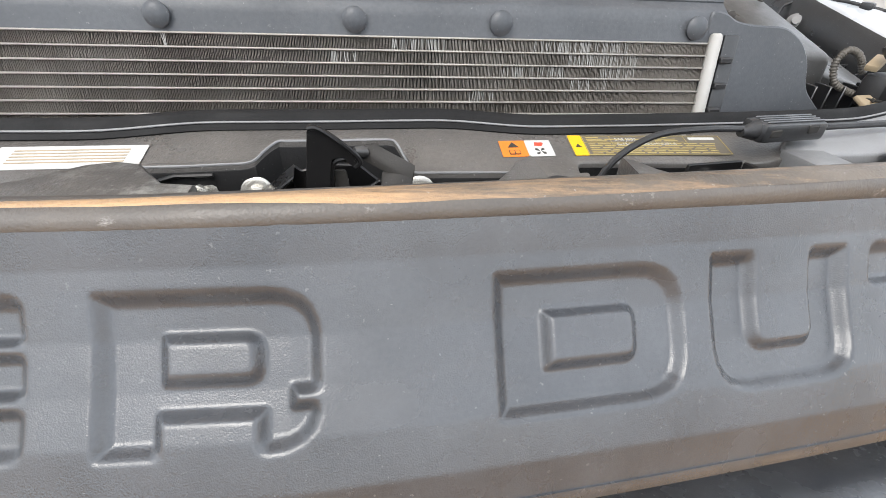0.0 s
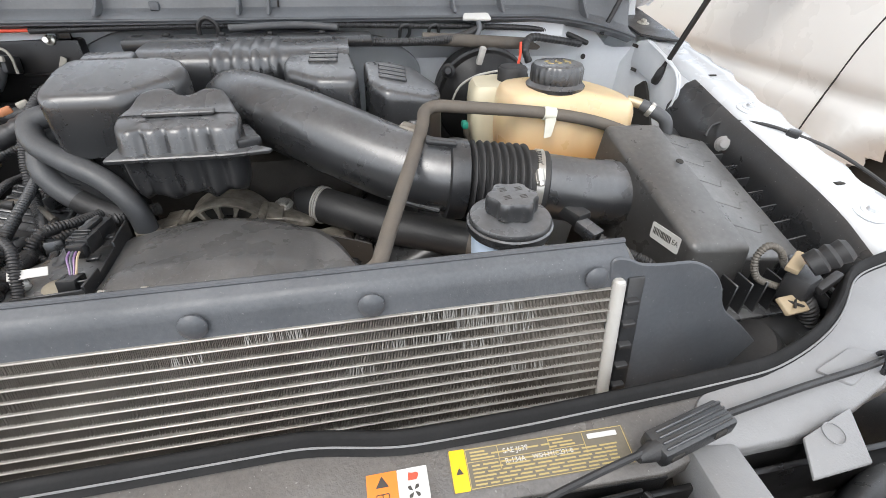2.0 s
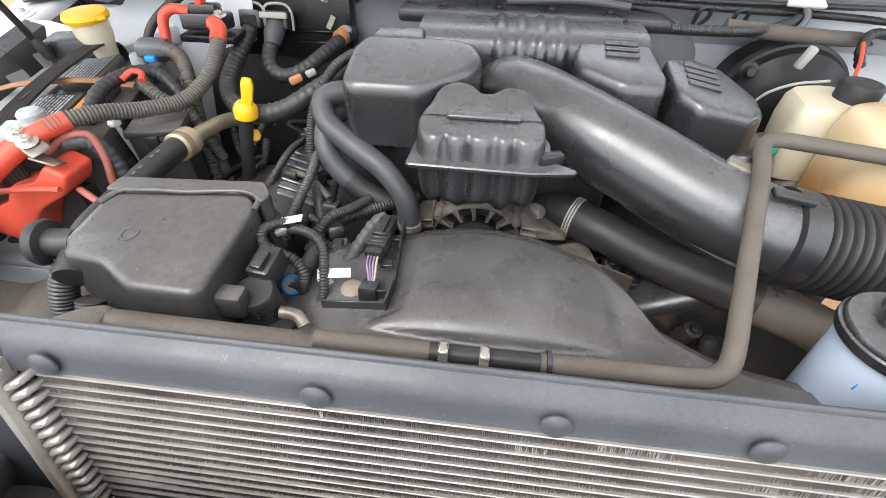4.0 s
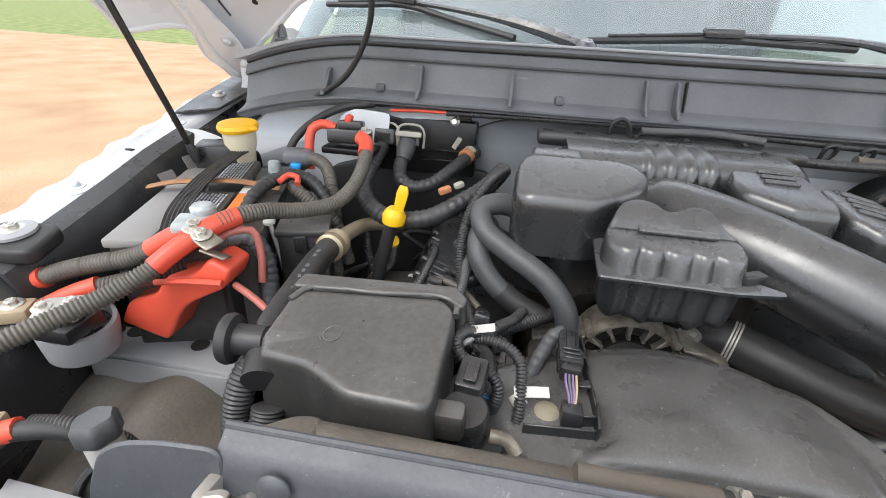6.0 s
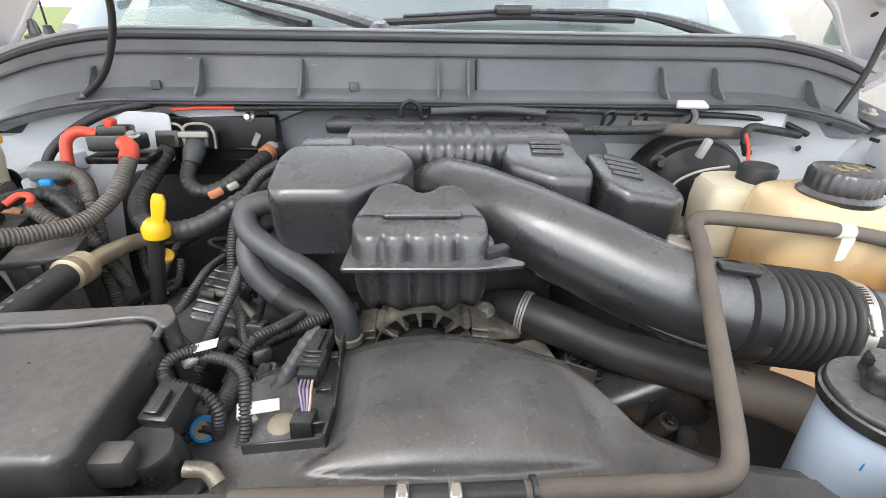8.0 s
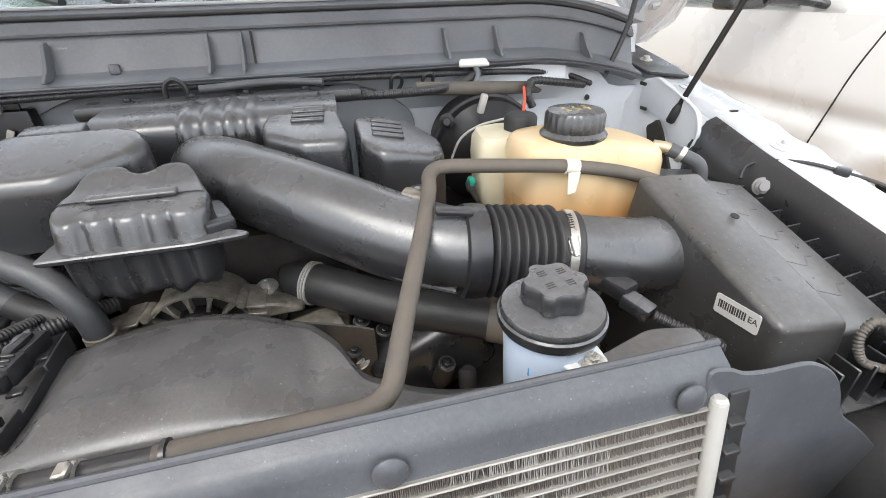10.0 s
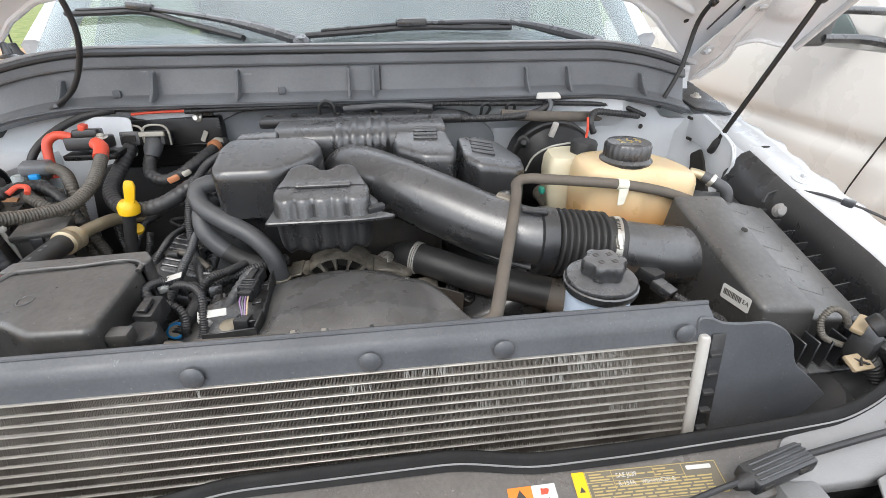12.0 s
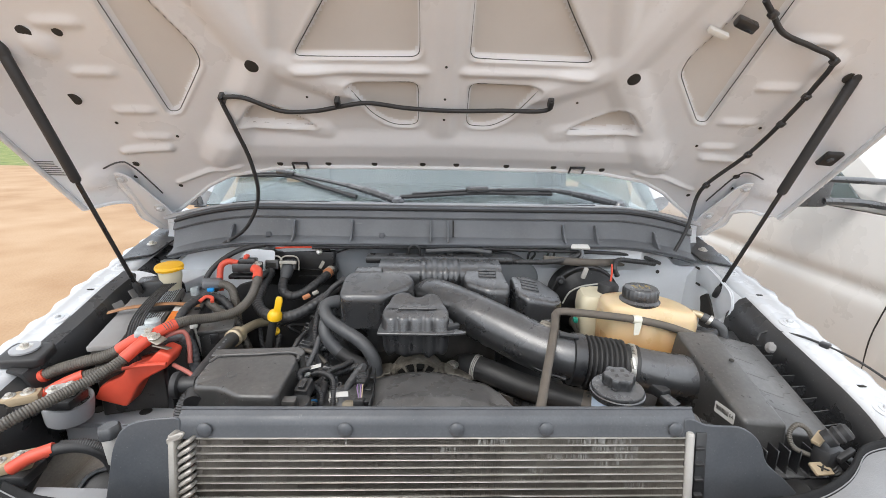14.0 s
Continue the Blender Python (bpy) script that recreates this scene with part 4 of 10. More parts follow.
# struts that hold the hood
def strut(lo, hi, split):
    st = thing("hood_strut", lo, "black gas strut holding the hood open", "gas strut", "hood struts")
    lo, hi = V(lo), V(hi)
    mid = lo.lerp(hi, split)
    d = (hi - lo).normalized()
    part("cylinder", lathe([(0.0, 0), (0.0085, 0.0), (0.0115, 0.006), (0.0115, (hi - mid).length - 0.03), (0.008, (hi - mid).length)], mid, d, 18), RUBBER, st)
    part("rod", tube([lo, mid], 0.0055, 12, 0.05), DARK_STEEL, st, "dark thin piston rod")
    part("lower_socket", lathe([(0.006, -0.012), (0.0085, -0.008), (0.0085, 0.014), (0.006, 0.024)], lo, d, 16), RUBBER, st)
    part("upper_socket", lathe([(0.009, -0.034), (0.0125, -0.022), (0.0125, 0.012), (0.008, 0.018)], hi, d, 16), RUBBER, st)


strut((0.806, 1.055, 1.25), (0.952, 0.925, 1.835), 0.50)
strut((-0.790, 1.035, 1.255), (-0.905, 0.905, 1.84), 0.50)

# hinges: stamped plates bolted to the hood corners, with a fanned lower arm
def hood_at(u, v, up=0.0):
    i = int(round((u + 1.03) / 2.06 * (nu - 1)))
    j = int(np.argmin(np.abs((co[i] - np.array(H0)) @ np.array(HV) - v)))
    return V(co[i, j]) + HN * up


for s in (1, -1):
    hg = thing("hinge", (s * 0.86, 1.33, 1.29), "pale painted stamped steel hinge bolted under the hood", "hinge", "hinges of the hood")
    up = [(0.866, -0.13), (0.888, -0.03), (0.905, -0.012), (0.930, -0.016), (0.942, -0.05), (0.945, -0.15), (0.962, -0.235), (0.945, -0.262), (0.932, -0.30), (0.885, -0.318), (0.852, -0.25), (0.856, -0.17)]
    arm = prism([(s * u_, v_) for u_, v_ in up][::s], 0, 0.005, 0.002, 2, 0.012, None, hood_frame(0, 0, 0.030))
    part("upper_arm", arm, PAINT_HOOD, hg, "stamped upper plate")
    part("stiffener", tube([on_hood(s * u_, v_, 0.032) for u_, v_ in ((0.918, -0.03), (0.925, -0.12), (0.935, -0.21), (0.915, -0.29))], 0.008, 8, 0.01), PAINT_HOOD, hg)
    part("edge_flange", tube([on_hood(s * u_, v_, 0.034) for u_, v_ in ((0.944, -0.06), (0.947, -0.15), (0.962, -0.235), (0.946, -0.262), (0.934, -0.298))], 0.004, 8, 0.01), PAINT_HOOD, hg)
    for u_, v_ in ((0.877, -0.178), (0.912, -0.035)):
        bolt(hg, on_hood(s * u_, v_, 0.036), HN, 0.009, BOLT_PAINT, "painted hinge bolt")
    lo_arm = plate([(-0.026, 0.085), (0.024, 0.090), (0.026, 0.045), (0.040, 0.006), (0.030, -0.008), (0.012, -0.004), (0.0, -0.010), (-0.020, -0.006), (-0.034, 0.006), (-0.026, 0.05)], 0.005, m=Matrix(((s, 0, 0, s * 0.852 + CX), (0, 0, -1, 1.335), (0, 1, 0, 1.300), (0, 0, 0, 1))), corner=0.008)
    part("lower_arm", lo_arm, PAINT_BAY, hg, "fanned lower plate")
    for dx in (-0.016, 0.012):
        part("crease", tube([(s * (0.852 + dx * 0.7) + CX, 1.331, 1.375), (s * (0.852 + dx) + CX, 1.331, 1.300)], 0.0032, 8, 0.01), PAINT_BAY, hg)
    part("pivot_pin", lathe([(0.0, -0.012), (0.011, -0.012), (0.011, 0.010), (0.006, 0.014), (0, 0.014)], (s * 0.862 + CX, 1.338, 1.382), (s, 0, 0), 16), PAINT_BAY, hg)
    # same dark line along the edge groove of the hinge pad
    part("gap_shadow", tube([hood_at(s * u_, v_, 0.001) for u_, v_ in ((0.857, -0.140), (0.866, -0.08), (0.874, -0.028), (0.880, -0.004), (0.888, 0.008), (0.905, 0.014), (0.935, 0.010))], 0.0022, 6, 0.02), RUBBER_GREY, hood, "dark line drawn for the shadowed gap")
    # flat black plate on the flange; the recess's dark is its colour
    pocket = [(s * 0.838, 1.195), (s * 0.915, 1.155), (s * 0.928, 1.25), (s * 0.938, 1.44), (s * 0.835, 1.44)][::s]
    part("pocket_shade", prism(pocket, 0.0, 0.006, 0.002, 1, 0.01, lambda c: V((c.x, c.y, c.z + float(np.interp(c.y, FY, FZ)) + 0.006))), BLACK, truck, "black plate painting the recess round the hood hinge")
    bolt(truck, (s * 0.885, 1.27, float(np.interp(1.27, FY, FZ)) + 0.012), (0, -0.2, 1), 0.008)
part("washer_nozzle", lathe([(0.018, 0), (0.018, 0.004), (0.010, 0.008), (0.007, 0.028), (0.002, 0.034), (0.0016, 0.060), (0, 0.060)], (-0.735, 1.30, 1.437), (0, 0, 1), 16), BLACK_SMOOTH, truck, "small black nozzle on the cowl corner")

# ---- radiator pack ----
CL, CR = -0.374, 0.408                      # ends of the core
LEAN = 0.19                                  # forward run per metre down


def core_pt(x, d, out=0.0):
    """x across, d metres down the face, out towards the front."""
    k = 1 / math.sqrt(1 + LEAN * LEAN)
    return V((x, 0.494 - d * LEAN * k - out * k, 1.212 - d * k + out * LEAN * k))


rad = thing("radiator", (0.015, 0.45, 0.86), "aluminium radiator core with rows of tubes and fins", "radiator")
PITCH, ROWS_N = 0.0121, 24
tube_b = box((0, 0, 0), (CR - CL, 0.016, 0.0019), 0.0007, 1)
tube_me = finish(tube_b, ALU_CORE, "tube")
tilt = math.degrees(math.atan(LEAN))
for k in range(ROWS_N):
    p = core_pt((CL + CR) / 2, 0.004 + k * PITCH, -0.006)
    part("tube", tube_me, None, rad, at=Matrix.Translation(p) @ pose(0, 0, 0, -tilt, 0, 0))
FLAT = [(0.215, 0.318, 0, 1), (0.255, 0.335, 1, 2), (0.185, 0.25, 2, 3), (0.285, 0.33, 2, 3), (0.26, 0.30, 3, 4), (0.15, 0.18, 4, 5), (0.07, 0.125, 0, 1), (0.01, 0.035, 1, 2), (-0.142, -0.137, 0, 1), (0.31, 0.345, 6, 7)]
fp = 0.00142
nfin = int((CR - CL) / fp)
random.seed(5)
fv, ff, fm = [], [], []
for k in range(ROWS_N - 1):
    top_, bot = 0.004 + k * PITCH + 0.0007, 0.004 + (k + 1) * PITCH - 0.0007
    phase = random.uniform(0, 6)
    for i in range(nfin + 1):
        x = CL + i * fp + random.uniform(-0.0002, 0.0002)
        crush = max(0.0, math.sin(i * 0.031 + phase) + math.sin(i * 0.0117 + k * 0.7) - 1.1)
        flat = any(x0 < x < x1 and k0 <= k < k1 for x0, x1, k0, k1 in FLAT) and random.random() < 0.55
        j = random.uniform(0.0, 0.0010) + 0.0016 * crush
        lean = (0.00022 if i % 2 else -0.00022) + crush * random.uniform(-0.0009, 0.0009) + (random.uniform(-0.0005, 0.0005) if flat else 0)
        w = random.uniform(0.0006, 0.0010) if flat else 0.00042
        q = len(fv)
        fv += [core_pt(x - lean, top_, -j), core_pt(x - lean + w, top_, -j), core_pt(x + lean + w, bot, -j), core_pt(x + lean, bot, -j), core_pt(x - lean, top_, -0.009), core_pt(x + lean, bot, -0.009)]
        ff += [(q, q + 1, q + 2, q + 3), (q, q + 3, q + 5, q + 4)]
        fm += [int(flat), 0]
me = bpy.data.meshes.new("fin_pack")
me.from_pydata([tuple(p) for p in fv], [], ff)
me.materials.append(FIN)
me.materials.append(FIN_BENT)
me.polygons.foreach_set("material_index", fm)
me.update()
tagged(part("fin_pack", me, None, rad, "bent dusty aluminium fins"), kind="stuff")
part("rear_core", box((0.015, 0.493, 1.06), (0.80, 0.03, 0.30), 0.003, rot=(-tilt, 0, 0)), CORE_BACK, rad, "dusty core with the fin gap shade in its colour")
part("end_tank", tube([core_pt(CR + 0.006, -0.002, 0.002), core_pt(CR + 0.006, 0.33, 0.002)], 0.0066, 14, 0.02), TANK, rad, "pale rounded end tank")
part("tank_cap", lathe([(0.0066, -0.004), (0.006, 0.002), (0.004, 0.004), (0, 0.004)], core_pt(CR + 0.006, -0.002, 0.002), (0, 0.2, 1), 14), TANK, rad)
lt = part("end_tank", box(core_pt(CL - 0.026, 0.15, 0.004), (0.010, 0.028, 0.32), 0.003, rot=(-tilt, 0, 0)), ALU_CORE, rad, "silver end plate with a comb of slats")
slat_me = finish(box((0, 0, 0), (0.026, 0.02, 0.0065), 0.002, 1), ALU_CORE, "slat")
for k in range(ROWS_N):
    part("slat", slat_me, None, lt, at=Matrix.Translation(core_pt(CL - 0.009, 0.008 + k * PITCH, 0.003)) @ pose(0, 0, 0, -tilt, -34, 0))
part("bracket", prism([(-0.010, -0.006), (0.012, 0.004), (0.016, 0.012), (0.010, 0.014), (-0.004, 0.008), (-0.012, 0.002)], 0, 0.008, 0.002, 1, 0.003, None, Matrix.Translation(core_pt(CL - 0.022, 0.0, 0.010)) @ pose(0, 0, 0, 80, 0, 0)), ALU_CORE, rad)
side = part("side_strip", box(core_pt(CR + 0.026, 0.15, -0.004), (0.018, 0.01, 0.31), 0.002, rot=(-tilt, 0, 0)), BLACK, rad, "notched black side strip")
tab_me = finish(box((0, 0, 0), (0.014, 0.008, 0.006), 0.001, 1), RUBBER, "tab")
for k in range(10):
    part("tab", tab_me, None, side, at=Matrix.Translation(core_pt(CR + 0.022, 0.02 + k * 0.026, 0.003)))

# air deflector round the core: top strip and two wings
sh = thing("air_deflector", (0.015, 0.50, 0.9), "slate grey plastic air deflector round the radiator", "air deflector")


def strip(x, v):
    z = 1.207 + v * 0.0365
    return (x, 0.494 + 0.010 * v + 0.010 * max(0, v - 0.8) / 0.2, z)


part("top_strip", sheet(span(-0.40, 0.425, 30), [0, 0.2, 0.5, 0.8, 0.9, 1.0, 1.06], strip, 0.003, (0, 1, 0)), SHROUD_GREY, sh, sharp=60)
part("top_edge", tube([strip(x, 1.06) for x in span(-0.40, 0.425, 20)], 0.003, 8, 0.03), SHROUD_GREY, sh)


def wing(outline, m, name_label):
    part("wing", prism([tuple(p) for p in round_poly(outline, 0.012, 4)], 0, 0.004, 0.0015, 1, 0, None, m), SHROUD_GREY, sh, name_label)


wm = Matrix(((1, 0, 0, 0), (0, 0.14, 1, 0.492), (0, 1, 0, 0), (0, 0, 0, 1)))
wing([(0.405, 1.240), (0.424, 1.2365), (0.436, 1.2295), (0.456, 1.2265), (0.498, 1.2255), (0.523, 1.2115), (0.538, 1.192), (0.547, 1.162), (0.580, 1.135), (0.612, 1.103), (0.628, 1.05), (0.628, 0.92), (0.43, 0.92), (0.405, 1.0)],
     Matrix.Translation((0, -0.166, 0)) @ wm, "wide right-hand wing with rounded top")
wing([(-0.395, 1.2415), (-0.440, 1.2385), (-0.470, 1.232), (-0.490, 1.218), (-0.503, 1.185), (-0.515, 1.12), (-0.527, 1.06), (-0.53, 0.92), (-0.41, 0.92), (-0.395, 1.0)],
     Matrix.Translation((0, -0.166, 0)) @ wm, "left-hand wing")
riv_me = finish(lathe([(0.0115, 0), (0.0115, 0.0015), (0.0095, 0.0035), (0.005, 0.005), (0, 0.0055)], n=22), SHROUD_GREY, "rivet")
for x in (-0.357, -0.139, 0.037, 0.18, 0.39):
    part("rivet", riv_me, None, sh, at=axis_matrix((x, 0.4945, 1.2225), (0, -1, 0.15)))

# ---- neighbour: another truck parked alongside ----
nb = thing("parked_truck", (3.0, 1.5, 0), "white pickup truck parked alongside", "truck")
NX = 2.02


def nb_side(y, z):
    x = NX - 0.05 * math.sin((z - 0.45) * 2.6) + 0.03 * max(0, 0.95 - z)
    arch = math.hypot(y - 1.05, z - 0.48)
    x -= 0.045 * math.exp(-((arch - 0.56) / 0.06) ** 2) if arch > 0.48 else 0
    x += 0.02 * math.exp(-((z - 1.02) / 0.035) ** 2)
    return (x, y, z)


b = bmesh.new()
ys, zs = span(-0.35, 4.2, 90), span(0.45, 1.36, 40)
vg = [[b.verts.new(nb_side(y, z)) for z in zs] for y in ys]
for i in range(len(ys) - 1):
    for j in range(len(zs) - 1):
        yc, zc = (ys[i] + ys[i + 1]) / 2, (zs[j] + zs[j + 1]) / 2
        if math.hypot(yc - 1.05, zc - 0.48) > 0.48:
            b.faces.new((vg[i][j], vg[i + 1][j], vg[i + 1][j + 1], vg[i][j + 1]))
part("body_side", b, NEIGHBOUR, nb, "creamy white fender and doors", sharp=60)
part("hood", prism([(NX - 0.02, -0.35), (NX + 1.75, -0.35), (NX + 1.75, 1.75), (NX - 0.02, 1.75)], 1.30, 1.37, 0.03, 3, 0.05), NEIGHBOUR, nb)
part("far_body", box((NX + 1.0, 1.9, 0.9), (1.7, 4.4, 0.8), 0.1, 3), NEIGHBOUR, nb)
part("cabin", prism([(1.75, 1.34), (3.9, 1.34), (3.8, 1.98), (2.55, 1.98)], NX + 0.10, NX + 1.7, 0.04, 3, 0.06, lambda c: V((c.z, c.x, c.y))), NEIGHBOUR, nb)
part("window", prism([(1.98, 1.37), (2.9, 1.38), (2.85, 1.86), (2.55, 1.86)], NX + 0.085, NX + 0.096, 0.002, 1, 0.03, lambda c: V((c.z, c.x, c.y))), GLASS, nb)
for y0, y1 in ((1.52, 1.60), ):
    part("panel_gap", tube([nb_side(1.53, 1.36), nb_side(1.585, 1.19), nb_side(1.61, 1.08), nb_side(1.64, 0.95), nb_side(1.675, 0.80), nb_side(1.69, 0.5)], 0.0035, 6, 0.05), VOID, nb)
part("wheel", lathe([(0.0, 0.06), (0.22, 0.06), (0.24, -0.02), (0.36, -0.02), (0.40, 0.03), (0.40, 0.22), (0.30, 0.26), (0, 0.26)], (NX + 0.01, 1.05, 0.40), (1, 0, 0), 40), TREAD, nb)
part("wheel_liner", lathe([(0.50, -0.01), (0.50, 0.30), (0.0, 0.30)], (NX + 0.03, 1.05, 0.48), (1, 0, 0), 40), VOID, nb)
mir = part("mirror", prism([(-0.10, -0.17), (0.085, -0.17), (0.105, 0.17), (-0.07, 0.19)], -0.05, 0.05, 0.016, 3, 0.03, None, Matrix(((1, 0, 0, NX - 0.275), (0, 0, 1, 1.92), (0, 1, 0, 1.545), (0, 0, 0, 1)))), BLACK_SMOOTH, nb, "tall black towing mirror")
for z0, z1, r in ((1.505, 1.49, 0.019), (1.405, 1.375, 0.022)):
    part("mirror_arm", tube([(NX - 0.22, 1.88, z0), (NX - 0.05, 1.875, z0 - 0.005), (NX + 0.14, 1.90, z1)], r, 10, 0.03, flat=0.8), BLACK_SMOOTH, nb)


# ---- front end: grille, radiator support cover, latch ----
def bow(x):
    """How the front end sweeps back and down towards its sides."""
    a = abs(x - 0.02)
    return 0.05 * a + 0.09 * a * a, -0.025 * a - 0.02 * a * a


grille = thing("grille", (0, 0.12, 0.7), "faded grey plastic grille with stamped recesses", "grille")
GP = [(0.1675, 1.2005), (0.160, 1.182), (0.146, 1.158), (0.133, 1.142), (0.120, 1.128), (0.108, 1.110), (0.101, 1.092)]
gs = [0.0]
for a, b_ in zip(GP, GP[1:]):
    gs.append(gs[-1] + math.dist(a, b_))


def rect(x0, x1, s0, s1, r, corners=(1, 1, 1, 1)):
    pts = [(x0, s0), (x1, s0), (x1, s1), (x0, s1)]
    out = []
    for i in range(4):
        if corners[i]:
            p, a, b_ = V(pts[i]), V(pts[i - 1]), V(pts[(i + 1) % 4])
            d = min(r, (a - p).length * 0.45, (b_ - p).length * 0.45)
            s, e = p + (a - p).normalized() * d, p + (b_ - p).normalized() * d
            out += [tuple(s * (1 - t) ** 2 + p * 2 * t * (1 - t) + e * t * t) for t in (0, 0.2, 0.4, 0.6, 0.8, 1)]
        else:
            out.append(pts[i])
    return out


# stamped recesses (outline) and the raised islands left standing in them
RECESSES = [
    (rect(-0.050, 0.031, 0.031, 0.090, 0.018, (0, 1, 1, 0)), [rect(-0.027, 0.009, 0.047, 0.064, 0.006, (0, 1, 1, 0)), rect(-0.029, 0.010, 0.077, 0.104, 0.002, (0, 0, 0, 0)), rect(0.022, 0.05, 0.0685, 0.075, 0.002, (0, 0, 0, 0))]),
    (rect(0.107, 0.195, 0.030, 0.088, 0.022, (0, 1, 1, 0)), [rect(0.129, 0.172, 0.047, 0.070, 0.006, (0, 1, 1, 0))]),
    (rect(0.214, 0.292, 0.028, 0.089, 0.018, (0, 0, 1, 1)), [rect(0.236, 0.272, 0.0, 0.072, 0.008, (0, 0, 1, 1))]),
    (rect(-0.155, -0.079, 0.031, 0.089, 0.004), [rect(-0.133, -0.05, 0.0465, 0.0525, 0.002), rect(-0.133, -0.05, 0.067, 0.0735, 0.002)]),
    (rect(0.312, 0.39, 0.028, 0.046, 0.003), []),
    (rect(0.340, 0.362, 0.04, 0.088, 0.003), []),
]


def grille_panel():
    nx, ns = 760, 110
    x = np.concatenate([np.linspace(-0.82, -0.165, 60, endpoint=False), np.linspace(-0.165, 0.385, nx - 120, endpoint=False), np.linspace(0.385, 0.85, 60)])
    s = np.linspace(0, gs[-1], ns)
    X, S = np.meshgrid(x, s, indexing="ij")
    Y, Z = np.interp(S, gs, [p[0] for p in GP]), np.interp(S, gs, [p[1] for p in GP])
    k = np.ones(7) / 7
    h = np.zeros_like(X)
    for outline, islands in RECESSES:
        m = ease(poly_distance(X, S, outline), 0.0075)
        for isl in islands:
            m = m * (1 - ease(poly_distance(X, S, isl), 0.0065))
        h = np.maximum(h, m)
    ay = np.abs(X - 0.02)
    Y = Y + 0.05 * ay + 0.09 * ay**2
    Z = Z - 0.025 * ay - 0.02 * ay**2
    depth = 0.0056
    co = np.stack([X, Y + h * depth * 0.72, Z - h * depth * 0.70], -1)
    return co


part("face_panel", grid_mesh("face_panel", grille_panel(), [GRILLE]), None, grille, "faded grey panel with stamped block recesses")


def along(profile, x0=-0.82, x1=0.85, n=60, closed=True):
    rings = []
    for x in span(x0, x1, n):
        dy, dz = bow(x)
        rings.append([(x, y + dy, z + dz) for y, z in profile])
    return loft(rings, closed, closed)


def lip(profile, mid=None):
    """The lip of the grille; with mid, a band about that point that widens towards the driver's side."""
    rings = []
    for x in span(-0.82, 0.85, 120):
        dy, dz = bow(x)
        rise = 0.022 * max(-0.12, min(0.25, x - 0.08))
        k = 1.0 if mid is None else 0.50 + 0.45 * ease_in((x + 0.12) / 0.25) + 0.05 * math.sin(x * 43) * math.sin(x * 17)
        cy = mid[0] if mid else 0.0
        rings.append([(x, cy + (y - cy) * k + dy, z + dz + rise * ease_in((z - 1.19) / 0.012) - 0.0006 * (1 - k)) for y, z in profile])
    return loft(rings, True, True)


lip_part = part("top_lip", lip([(0.172, 1.192), (0.1665, 1.1955), (0.1655, 1.1995), (0.1675, 1.2035), (0.1715, 1.2058), (0.177, 1.2062), (0.1835, 1.2045), (0.1865, 1.199), (0.187, 1.180), (0.182, 1.178), (0.176, 1.190)]), LIP, grille, "scuffed black top lip", sharp=70)
part("bare_streak", lip([(0.1672, 1.2037), (0.1712, 1.2064), (0.1745, 1.2070), (0.1795, 1.2064), (0.1785, 1.2052), (0.1715, 1.2050)], (0.1735, 1.2060)), WORN_EDGE, lip_part, "tan streak where the black has worn away", sharp=70)
part("fold_edge", along([(0.101, 1.094), (0.099, 1.088), (0.103, 1.082), (0.125, 1.079), (0.15, 1.085), (0.15, 1.089), (0.115, 1.092)]), GRILLE, grille, sharp=70)
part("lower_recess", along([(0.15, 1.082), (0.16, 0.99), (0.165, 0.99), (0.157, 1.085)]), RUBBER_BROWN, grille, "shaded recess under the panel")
part("lower_bar", along([(0.095, 1.02), (0.085, 1.01), (0.085, 0.96), (0.10, 0.94), (0.165, 0.94), (0.165, 0.99), (0.15, 1.0)]), GRILLE, grille, "grey lower grille bar", sharp=70)
part("lower_face", along([(0.11, 0.93), (0.10, 0.60), (0.12, 0.60), (0.13, 0.93)]), BLACK, grille, "black lower grille face")

# support cover: shelf with fingers, openings and a soft rear lip
sup = thing("radiator_support_cover", (0, 0.37, 0.95), "textured black plastic cover over the radiator support", "radiator cover")


def shelf_z(c):
    return V((c.x, c.y + 0.03 * max(0, abs(c.x) - 0.3), c.z + (c.y - 0.39) * 0.22 + 0.010 * max(0, c.x) - 0.005))


def hump(x, y):
    """The front edge of the shelf turns up round the latch opening."""
    if x > 0.02:
        k = ease_in((0.086 - x) / 0.02)
    else:
        k = 0.72 + 0.28 * ease_in((x + 0.045) / 0.02)
        k *= ease_in((x + 0.20) / 0.05)
    return 0.021 * k * ease_in((0.392 - y) / 0.03)


cover_outline = [(-0.66, 0.45), (-0.60, 0.425), (-0.45, 0.408), (-0.17, 0.408), (-0.10, 0.420), (0.12, 0.421), (0.19, 0.408), (0.45, 0.408), (0.545, 0.411), (0.605, 0.425), (0.66, 0.448), (0.70, 0.480),
                 (0.735, 0.494), (0.80, 0.50), (0.80, 0.40), (0.60, 0.365), (0.545, 0.352), (0.468, 0.354), (0.425, 0.354), (0.400, 0.349), (0.225, 0.358), (0.222, 0.262), (0.178, 0.262), (0.176, 0.349),
                 (0.084, 0.351), (0.069, 0.364), (-0.020, 0.364), (-0.034, 0.344), (-0.085, 0.341), (-0.145, 0.340), (-0.160, 0.310), (-0.215, 0.310), (-0.222, 0.34), (-0.60, 0.35), (-0.66, 0.37)]


